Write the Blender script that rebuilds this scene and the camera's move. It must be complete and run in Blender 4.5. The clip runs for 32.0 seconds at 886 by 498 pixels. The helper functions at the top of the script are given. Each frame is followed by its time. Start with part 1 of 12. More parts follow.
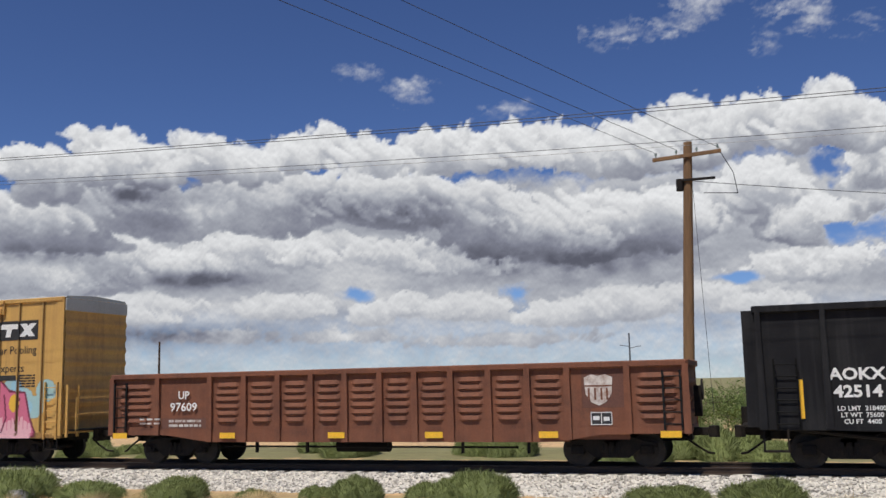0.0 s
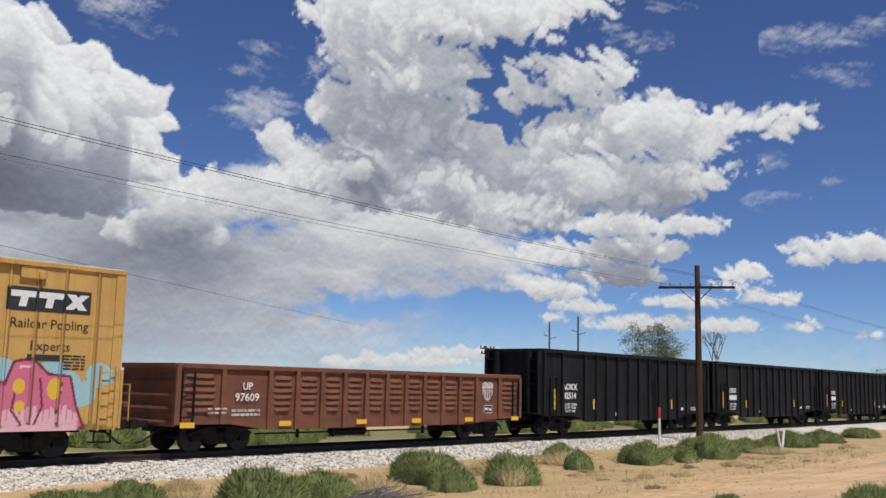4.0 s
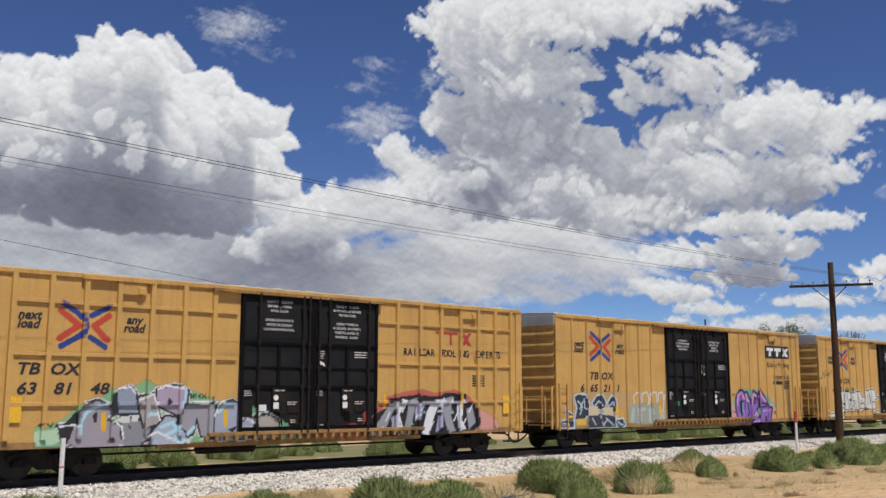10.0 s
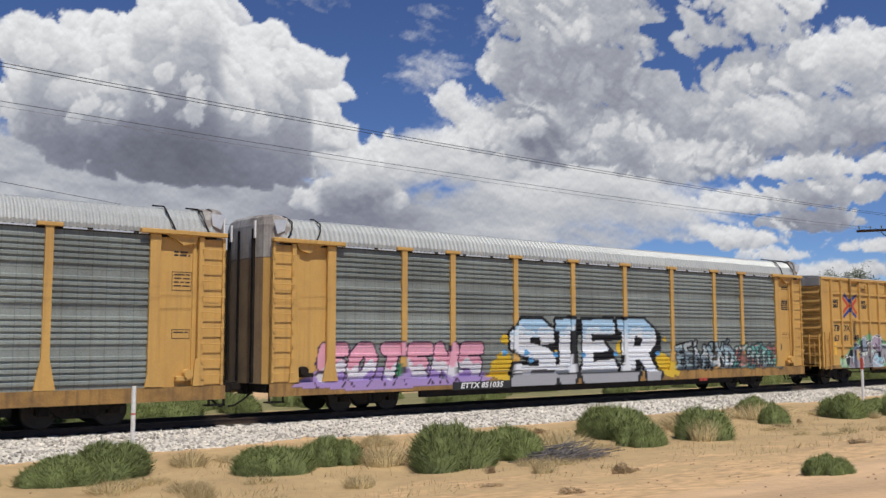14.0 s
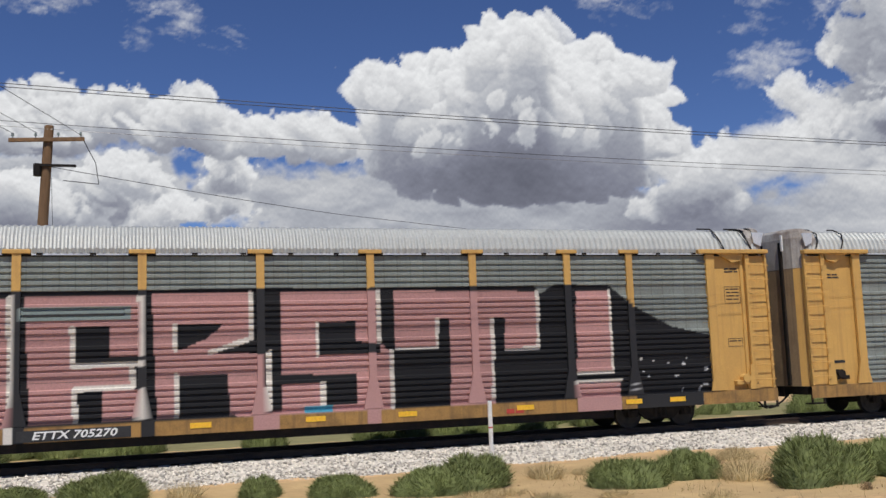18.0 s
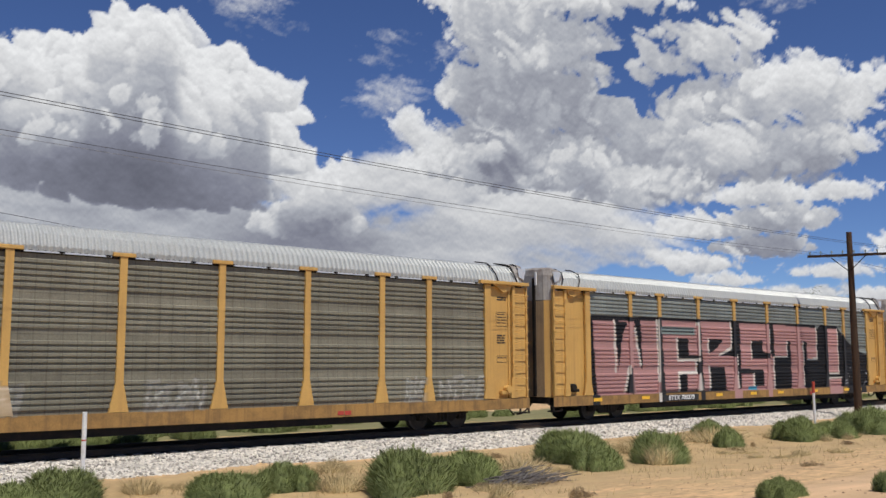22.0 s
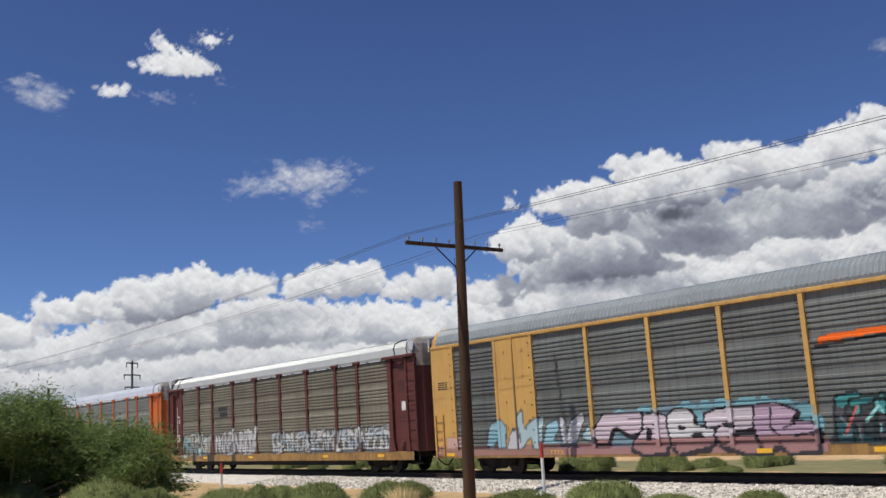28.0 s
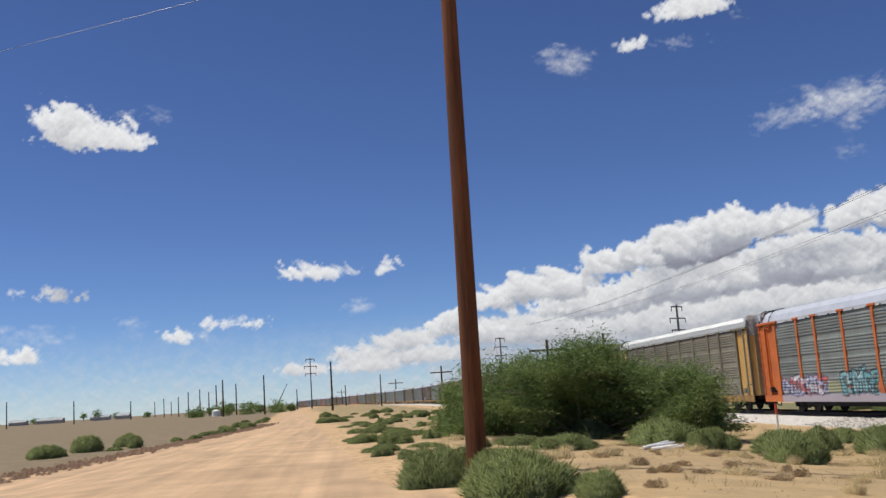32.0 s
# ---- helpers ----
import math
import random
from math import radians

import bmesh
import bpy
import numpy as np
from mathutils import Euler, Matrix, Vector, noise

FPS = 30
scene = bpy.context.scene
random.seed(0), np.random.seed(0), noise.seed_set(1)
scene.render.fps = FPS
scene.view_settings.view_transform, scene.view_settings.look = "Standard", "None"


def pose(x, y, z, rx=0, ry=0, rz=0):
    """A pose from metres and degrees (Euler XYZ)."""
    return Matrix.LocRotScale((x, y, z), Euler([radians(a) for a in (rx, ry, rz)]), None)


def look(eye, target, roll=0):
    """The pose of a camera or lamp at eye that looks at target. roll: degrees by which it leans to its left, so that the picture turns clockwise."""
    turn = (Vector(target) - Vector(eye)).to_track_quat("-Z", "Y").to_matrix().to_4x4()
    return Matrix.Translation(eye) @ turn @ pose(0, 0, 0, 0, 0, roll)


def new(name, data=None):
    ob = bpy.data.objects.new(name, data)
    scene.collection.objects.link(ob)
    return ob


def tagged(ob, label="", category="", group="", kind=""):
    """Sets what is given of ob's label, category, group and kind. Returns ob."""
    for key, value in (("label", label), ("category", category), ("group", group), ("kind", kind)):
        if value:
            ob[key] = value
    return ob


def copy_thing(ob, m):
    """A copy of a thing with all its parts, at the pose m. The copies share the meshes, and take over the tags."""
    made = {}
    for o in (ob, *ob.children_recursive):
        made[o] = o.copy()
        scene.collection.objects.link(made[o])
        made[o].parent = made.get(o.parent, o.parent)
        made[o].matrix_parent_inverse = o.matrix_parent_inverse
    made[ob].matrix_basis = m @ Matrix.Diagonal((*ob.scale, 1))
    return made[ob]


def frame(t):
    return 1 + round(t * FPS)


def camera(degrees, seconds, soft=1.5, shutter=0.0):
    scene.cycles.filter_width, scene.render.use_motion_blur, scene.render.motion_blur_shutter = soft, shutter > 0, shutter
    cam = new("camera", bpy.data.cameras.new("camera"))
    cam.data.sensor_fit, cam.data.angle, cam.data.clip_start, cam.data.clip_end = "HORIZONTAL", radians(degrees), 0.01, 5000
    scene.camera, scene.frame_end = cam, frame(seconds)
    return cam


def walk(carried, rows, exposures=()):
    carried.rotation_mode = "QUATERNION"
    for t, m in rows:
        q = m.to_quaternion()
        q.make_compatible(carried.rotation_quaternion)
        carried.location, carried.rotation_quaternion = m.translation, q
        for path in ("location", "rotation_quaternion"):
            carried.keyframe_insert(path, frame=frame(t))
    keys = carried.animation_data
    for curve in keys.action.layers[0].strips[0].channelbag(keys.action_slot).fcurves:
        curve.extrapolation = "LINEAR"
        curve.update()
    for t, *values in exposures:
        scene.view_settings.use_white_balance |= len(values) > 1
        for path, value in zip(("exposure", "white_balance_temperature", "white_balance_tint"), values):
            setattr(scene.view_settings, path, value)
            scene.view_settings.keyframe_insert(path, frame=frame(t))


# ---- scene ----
FOV = 50.0
EYE = 2.2
cam = camera(FOV, 32.0)
# seconds, yaw, pitch, roll
PATH = [
    (0.0, 19.60, 8.04, 1.24), (0.5, 8.30, 8.01, 0.75), (1.0, -7.66, 7.44, -0.05), (1.5, -22.38, 7.49, -1.37),
    (2.0, -31.84, 7.86, -1.81), (2.5, -38.90, 7.90, -1.75), (3.0, -43.76, 8.03, -1.56), (3.5, -47.34, 8.14, -1.42),
    (4.0, -49.49, 8.11, -1.25), (4.5, -50.41, 8.10, -1.07), (6.5, -49.59, 7.40, -0.89), (7.0, -49.33, 7.37, -0.91),
    (7.5, -48.58, 7.45, -0.86), (8.0, -47.21, 7.68, -0.52), (8.5, -45.57, 8.01, -0.31), (9.0, -44.07, 8.33, -0.16),
    (9.5, -42.91, 8.54, -0.16), (10.0, -42.09, 8.51, -0.19), (10.5, -41.51, 8.20, -0.11), (11.0, -41.09, 7.79, -0.02),
    (11.5, -40.83, 7.41, 0.02), (12.0, -40.58, 7.12, 0.04), (12.5, -40.25, 6.81, 0.14), (13.0, -39.74, 6.33, 0.14),
    (13.5, -39.09, 5.74, 0.17), (15.5, -31.99, 6.24, 0.33), (16.0, -26.32, 7.91, 1.05), (16.5, -21.54, 7.85, 0.63),
    (17.0, -19.46, 6.82, 0.47), (17.5, -17.49, 6.53, 1.10), (18.0, -18.00, 6.55, 2.07), (18.5, -24.91, 7.11, 1.75),
    (19.0, -32.91, 7.62, 0.23), (19.5, -37.90, 7.84, -0.73), (20.0, -40.19, 7.83, -0.54), (20.5, -40.86, 7.63, -0.07),
    (21.0, -40.94, 7.27, 0.31), (21.5, -40.93, 7.02, 0.34), (22.0, -41.08, 6.87, 0.15), (22.5, -41.54, 6.77, -0.13),
    (23.0, -42.00, 6.71, -0.42), (23.5, -41.90, 6.67, -0.55), (24.0, -40.48, 6.72, -0.38), (24.5, -36.86, 6.80, 0.14),
    (25.0, -30.68, 6.98, 0.83), (25.5, -21.52, 7.26, 1.61), (27.5, 37.26, 10.45, 3.42), (28.0, 52.48, 10.19, 3.37),
    (28.5, 64.13, 9.78, 3.46), (29.0, 71.27, 9.41, 3.38), (29.5, 74.37, 9.14, 3.22), (30.0, 75.67, 8.94, 3.17),
    (30.5, 77.22, 8.70, 3.25), (31.0, 79.48, 8.56, 3.43), (31.5, 82.18, 8.54, 3.63), (32.0, 84.43, 8.75, 3.76),
]
walk(cam, [(t, pose(0, 0, EYE, 90 + p, r, y)) for t, y, p, r in PATH], ((0.0, -0.05), (25.0, -0.05), (28.0, 0.0), (32.0, 0.0)))

# ---- light ----
SUN_DIR = Vector((-0.08, -0.44, 0.895)).normalized()
world = bpy.data.worlds.new("sky")
scene.world = world
world.use_nodes = True
wn = world.node_tree.nodes
sky = wn.new("ShaderNodeTexSky")
sky.sky_type = "NISHITA"
sky.sun_disc = False
sky.sun_elevation = math.asin(SUN_DIR.z)
sky.sun_rotation = math.atan2(SUN_DIR.x, SUN_DIR.y)
sky.air_density, sky.dust_density, sky.ozone_density = 0.65, 0.0, 2.5
sky.altitude = 400.0
wn["Background"].inputs[1].default_value = 0.096
deep = wn.new("ShaderNodeHueSaturation")
deep.inputs["Hue"].default_value = 0.512
deep.inputs["Saturation"].default_value = 1.04
cast = wn.new("ShaderNodeMix")
cast.data_type, cast.blend_type = "RGBA", "MULTIPLY"
cast.inputs[0].default_value, cast.inputs[7].default_value = 1.0, (0.69, 0.845, 1.0, 1)
world.node_tree.links.new(sky.outputs[0], deep.inputs["Color"])
world.node_tree.links.new(deep.outputs[0], cast.inputs[6])
world.node_tree.links.new(cast.outputs[2], wn["Background"].inputs[0])
sun = new("sun", bpy.data.lights.new("sun", "SUN"))
sun.data.energy, sun.data.angle, sun.data.color = 4.1, radians(0.55), (1.0, 0.96, 0.89)
sun.matrix_world = look((0, 0, 50), Vector((0, 0, 50)) - SUN_DIR)
scene.view_settings.exposure = 0.0

# ---- materials ----


def material(name, base, dark=None, rough=0.75, metal=0.0, scale=1.2, fine=25.0, amount=0.5, bump=0.0, bump_scale=40.0,
             streak=None, random_tint=0.0, paint=False, vary=0.12, stretch=(1, 1, 1), seams=0.0):
    """A weathered surface: base colour broken by stains (dark) at a coarse and a fine scale, with relief."""
    m = bpy.data.materials.new(name)
    m.use_nodes = True
    nt = m.node_tree
    n, ln = nt.nodes, nt.links
    b = n["Principled BSDF"]
    b.inputs["Roughness"].default_value = rough
    b.inputs["Metallic"].default_value = metal
    dark = dark or tuple(c * 0.6 for c in base)
    co = n.new("ShaderNodeTexCoord")
    mp = n.new("ShaderNodeMapping")
    mp.inputs["Scale"].default_value = stretch
    ln.new(co.outputs["Object"], mp.inputs[0])
    t1 = n.new("ShaderNodeTexNoise")
    t1.inputs["Scale"].default_value, t1.inputs["Detail"].default_value, t1.inputs["Roughness"].default_value = scale, 6, 0.65
    ln.new(mp.outputs[0], t1.inputs["Vector"])
    t2 = n.new("ShaderNodeTexNoise")
    t2.inputs["Scale"].default_value, t2.inputs["Detail"].default_value = fine, 4
    ln.new(mp.outputs[0], t2.inputs["Vector"])
    r1 = n.new("ShaderNodeMapRange")
    r1.inputs[1].default_value, r1.inputs[2].default_value = 0.42, 0.68
    r1.inputs[4].default_value = amount
    ln.new(t1.outputs[0], r1.inputs[0])
    mx = n.new("ShaderNodeMix")
    mx.data_type = "RGBA"
    mx.inputs[6].default_value, mx.inputs[7].default_value = (*base, 1), (*dark, 1)
    ln.new(r1.outputs[0], mx.inputs[0])
    col = mx.outputs[2]
    if streak:
        # dirt that ran down the sides
        t3 = n.new("ShaderNodeTexNoise")
        t3.inputs["Scale"].default_value, t3.inputs["Detail"].default_value = 1.0, 5
        m3 = n.new("ShaderNodeMapping")
        m3.inputs["Scale"].default_value = (7.0, 7.0, 0.35)
        ln.new(co.outputs["Object"], m3.inputs[0])
        ln.new(m3.outputs[0], t3.inputs["Vector"])
        r3 = n.new("ShaderNodeMapRange")
        r3.inputs[1].default_value, r3.inputs[2].default_value, r3.inputs[4].default_value = 0.5, 0.75, streak[3]
        ln.new(t3.outputs[0], r3.inputs[0])
        x3 = n.new("ShaderNodeMix")
        x3.data_type = "RGBA"
        x3.inputs[7].default_value = (*streak[:3], 1)
        ln.new(r3.outputs[0], x3.inputs[0])
        ln.new(col, x3.inputs[6])
        col = x3.outputs[2]
    if seams:
        # dark upright rows of perforations
        sx = n.new("ShaderNodeSeparateXYZ")
        ln.new(co.outputs["Object"], sx.inputs[0])
        md = n.new("ShaderNodeMath")
        md.operation = "PINGPONG"
        md.inputs[1].default_value = seams / 2
        ln.new(sx.outputs[0], md.inputs[0])
        rs = n.new("ShaderNodeMapRange")
        rs.inputs[1].default_value, rs.inputs[2].default_value, rs.inputs[3].default_value, rs.inputs[4].default_value = 0.004, 0.020, 0.32, 0.0
        ln.new(md.outputs[0], rs.inputs[0])
        xs = n.new("ShaderNodeMix")
        xs.data_type = "RGBA"
        xs.inputs[7].default_value = (*(c * 0.35 for c in dark), 1)
        ln.new(rs.outputs[0], xs.inputs[0])
        ln.new(col, xs.inputs[6])
        col = xs.outputs[2]
    if paint:
        at = n.new("ShaderNodeAttribute")
        at.attribute_name = "paint"
        x4 = n.new("ShaderNodeMix")
        x4.data_type = "RGBA"
        ln.new(at.outputs["Alpha"], x4.inputs[0])
        ln.new(col, x4.inputs[6])
        ln.new(at.outputs["Color"], x4.inputs[7])
        col = x4.outputs[2]
    hs = n.new("ShaderNodeHueSaturation")
    r2 = n.new("ShaderNodeMapRange")
    r2.inputs[1].default_value, r2.inputs[2].default_value = 0.3, 0.7
    r2.inputs[3].default_value, r2.inputs[4].default_value = 1 - vary, 1 + vary
    ln.new(t2.outputs[0], r2.inputs[0])
    val = r2.outputs[0]
    if random_tint:
        oi = n.new("ShaderNodeObjectInfo")
        rr = n.new("ShaderNodeMapRange")
        rr.inputs[3].default_value, rr.inputs[4].default_value = 1 - random_tint, 1 + random_tint
        ln.new(oi.outputs["Random"], rr.inputs[0])
        mu = n.new("ShaderNodeMath")
        mu.operation = "MULTIPLY"
        ln.new(val, mu.inputs[0])
        ln.new(rr.outputs[0], mu.inputs[1])
        val = mu.outputs[0]
    ln.new(val, hs.inputs["Value"])
    ln.new(col, hs.inputs["Color"])
    ln.new(hs.outputs[0], b.inputs["Base Color"])
    if bump:
        bp = n.new("ShaderNodeBump")
        bp.inputs["Strength"].default_value, bp.inputs["Distance"].default_value = bump, 0.03
        t5 = n.new("ShaderNodeTexNoise")
        t5.inputs["Scale"].default_value, t5.inputs["Detail"].default_value = bump_scale, 5
        ln.new(mp.outputs[0], t5.inputs["Vector"])
        ln.new(t5.outputs[0], bp.inputs["Height"])
        ln.new(bp.outputs[0], b.inputs["Normal"])
    return m


# dull, dusty blacks
M = {
    "yellow": material("yellow_paint", (0.60, 0.355, 0.10), (0.47, 0.27, 0.08), 0.6, scale=0.8, amount=0.55, streak=(0.30, 0.16, 0.06, 0.35), paint=True, vary=0.05),
    "yellow2": material("yellow_trim", (0.58, 0.34, 0.095), (0.40, 0.22, 0.065), 0.6, scale=1.6, amount=0.6, streak=(0.25, 0.13, 0.05, 0.4)),
    "yellow_sill": material("yellow_sill_paint", (0.37, 0.205, 0.06), (0.13, 0.075, 0.03), 0.8, scale=1.6, amount=0.8, streak=(0.10, 0.06, 0.035, 0.6), paint=True),
    "black": material("black_door_paint", (0.010, 0.010, 0.012), (0.028, 0.027, 0.026), 0.75, amount=0.4, paint=True),
    "hopper": material("black_hopper_paint", (0.008, 0.008, 0.010), (0.022, 0.022, 0.023), 0.7, amount=0.5, streak=(0.05, 0.05, 0.05, 0.3), paint=True),
    "brown": material("oxide_red_paint", (0.19, 0.068, 0.034), (0.105, 0.04, 0.024), 0.8, scale=1.5, amount=0.8, streak=(0.20, 0.09, 0.055, 0.4), paint=True),
    "maroon": material("maroon_paint", (0.11, 0.026, 0.022), (0.06, 0.018, 0.015), 0.7, amount=0.6, streak=(0.16, 0.06, 0.04, 0.3)),
    "orange": material("orange_paint", (0.60, 0.15, 0.03), (0.36, 0.10, 0.03), 0.6, amount=0.5, streak=(0.2, 0.07, 0.03, 0.3)),
    "panel": material("galvanised_panel", (0.245, 0.27, 0.25), (0.17, 0.185, 0.17), 0.6, 0.05, scale=0.5, amount=0.8, streak=(0.19, 0.18, 0.16, 0.5), random_tint=0.15, paint=True, seams=0.36),
    "panel_tan": material("weathered_tan_panel", (0.235, 0.22, 0.165), (0.16, 0.145, 0.11), 0.6, 0.1, scale=0.5, amount=0.8, streak=(0.14, 0.12, 0.09, 0.5), random_tint=0.15, paint=True, seams=0.36),
    "roof": material("galvanised_roof", (0.43, 0.44, 0.42), (0.36, 0.37, 0.36), 0.5, 0.2, amount=0.6, streak=(0.3, 0.3, 0.29, 0.4)),
    "roof_blue": material("blue_grey_roof", (0.25, 0.28, 0.29), (0.19, 0.21, 0.21), 0.5, 0.2, amount=0.6, streak=(0.2, 0.2, 0.2, 0.4)),
    "panel_dark": material("dark_weathered_panel", (0.175, 0.185, 0.175), (0.12, 0.125, 0.115), 0.6, 0.1, scale=0.5, amount=0.8, streak=(0.10, 0.10, 0.09, 0.5), random_tint=0.15, paint=True, seams=0.36),
    "roof_cream": material("cream_roof", (0.72, 0.64, 0.42), (0.55, 0.48, 0.32), 0.6, amount=0.5),
    "roof_bright": material("bright_roof", (0.68, 0.70, 0.72), (0.5, 0.52, 0.53), 0.4, 0.3, amount=0.5),
    "end_grey": material("grey_end_door", (0.44, 0.42, 0.39), (0.16, 0.12, 0.09), 0.6, 0.1, amount=0.8, streak=(0.15, 0.10, 0.07, 0.6)),
    "steel_dark": material("grimy_steel", (0.014, 0.012, 0.011), (0.032, 0.023, 0.017), 0.8, 0.1, amount=0.7, scale=4),
    "wheel": material("wheel_steel", (0.028, 0.023, 0.02), (0.05, 0.04, 0.03), 0.75, 0.2, amount=0.7, scale=4),
    "rail": material("rail_steel", (0.06, 0.04, 0.03), (0.10, 0.065, 0.045), 0.6, 0.5, amount=0.7, scale=3),
    "tie": material("creosote_tie", (0.045, 0.035, 0.028), (0.09, 0.075, 0.06), 0.9, amount=0.7, scale=3, bump=0.5, random_tint=0.3),
    "pole": material("weathered_pole_wood", (0.085, 0.05, 0.03), (0.04, 0.026, 0.018), 0.9, scale=3, amount=0.8, bump=0.6, bump_scale=18, stretch=(1, 1, 0.08)),
    "pole_red": material("reddish_pole_wood", (0.165, 0.062, 0.026), (0.05, 0.024, 0.014), 0.85, scale=3, amount=0.8, bump=0.6, bump_scale=18, stretch=(1, 1, 0.08)),
    "pole_tan": material("tan_pole_wood", (0.26, 0.15, 0.075), (0.14, 0.085, 0.05), 0.9, scale=3, amount=0.7, bump=0.6, bump_scale=18, stretch=(1, 1, 0.08)),
    "white": material("white_paint", (0.8, 0.8, 0.78), (0.6, 0.58, 0.53), 0.6, amount=0.5, scale=4),
    "white_ink": material("white_lettering", (0.78, 0.78, 0.76), (0.6, 0.6, 0.58), 0.7, scale=6),
    "black_ink": material("black_lettering", (0.02, 0.02, 0.022), (0.05, 0.05, 0.05), 0.7, scale=6),
    "red_ink": material("red_lettering", (0.45, 0.05, 0.035), (0.36, 0.05, 0.04), 0.7, scale=6),
    "yellow_ink": material("reflective_yellow", (0.85, 0.48, 0.03), (0.7, 0.4, 0.05), 0.5, scale=6),
    "red": material("red_cap", (0.55, 0.07, 0.04), None, 0.6),
    "glass": material("insulator_glass", (0.25, 0.30, 0.28), None, 0.15),
    "wire": material("wire", (0.03, 0.03, 0.033), None, 0.6),
    "end_tan": material("tan_brown_end_door", (0.30, 0.21, 0.12), (0.17, 0.115, 0.07), 0.65, amount=0.7, streak=(0.12, 0.08, 0.05, 0.5)),
    "dead_twig": material("grey_dead_twig", (0.15, 0.135, 0.125), (0.07, 0.06, 0.055), 0.95, scale=3),
    "wire_light": material("aluminium_wire", (0.22, 0.22, 0.23), None, 0.5, 0.6),
    "tower": material("grey_tower_steel", (0.10, 0.10, 0.11), None, 0.7),
    "ballast": material("grey_white_ballast", (0.64, 0.595, 0.52), (0.42, 0.38, 0.32), 0.95, scale=3, fine=14, amount=0.7, bump=1.0, bump_scale=11, vary=0.35),
    "navy_ink": material("navy_lettering", (0.02, 0.045, 0.075), (0.03, 0.05, 0.06), 0.7, scale=6),
    "sky_ink": material("pale_blue_lettering", (0.16, 0.36, 0.62), (0.12, 0.28, 0.5), 0.7, scale=6),
    "green_ink": material("green_lettering", (0.02, 0.26, 0.10), (0.02, 0.18, 0.07), 0.7, scale=6),
    "worn_white": material("worn_white_paint", (0.62, 0.58, 0.54), (0.24, 0.12, 0.08), 0.8, scale=5, amount=0.8),
    "twig": material("dry_twig", (0.17, 0.13, 0.09), (0.09, 0.07, 0.05), 0.95, scale=3),
    "concrete": material("grey_concrete", (0.42, 0.40, 0.37), (0.3, 0.28, 0.26), 0.95, scale=3, bump=0.5),
}


for k in ("black", "hopper", "steel_dark", "panel", "panel_tan", "panel_dark", "pole", "pole_red", "pole_tan"):
    M[k].node_tree.nodes["Principled BSDF"].inputs["Specular IOR Level"].default_value = 0.22


def leaf_material(name, base, dark):
    m = material(name, base, dark, 0.8, scale=1.3, fine=9, amount=0.9, vary=0.25, random_tint=0.12)
    nt = m.node_tree
    b = nt.nodes["Principled BSDF"]
    b.inputs["Subsurface Weight"].default_value = 0.0
    tr = nt.nodes.new("ShaderNodeBsdfTranslucent")
    mixs = nt.nodes.new("ShaderNodeMixShader")
    mixs.inputs[0].default_value = 0.40
    nt.links.new(b.inputs["Base Color"].links[0].from_socket, tr.inputs[0])
    nt.links.new(b.outputs[0], mixs.inputs[1])
    nt.links.new(tr.outputs[0], mixs.inputs[2])
    nt.links.new(mixs.outputs[0], nt.nodes["Material Output"].inputs[0])
    return m


M["sage"] = leaf_material("grey_green_brush_leaf", (0.25, 0.29, 0.108), (0.20, 0.235, 0.088))
M["mesquite"] = leaf_material("mesquite_leaf", (0.195, 0.26, 0.08), (0.12, 0.17, 0.05))
M["weed"] = leaf_material("dry_weed_leaf", (0.44, 0.33, 0.19), (0.32, 0.23, 0.14))
M["straw"] = leaf_material("dry_grass_blade", (0.66, 0.53, 0.30), (0.52, 0.40, 0.21))
M["cottonwood"] = leaf_material("cottonwood_leaf", (0.18, 0.215, 0.125), (0.115, 0.145, 0.085))

# ---- building helpers ----


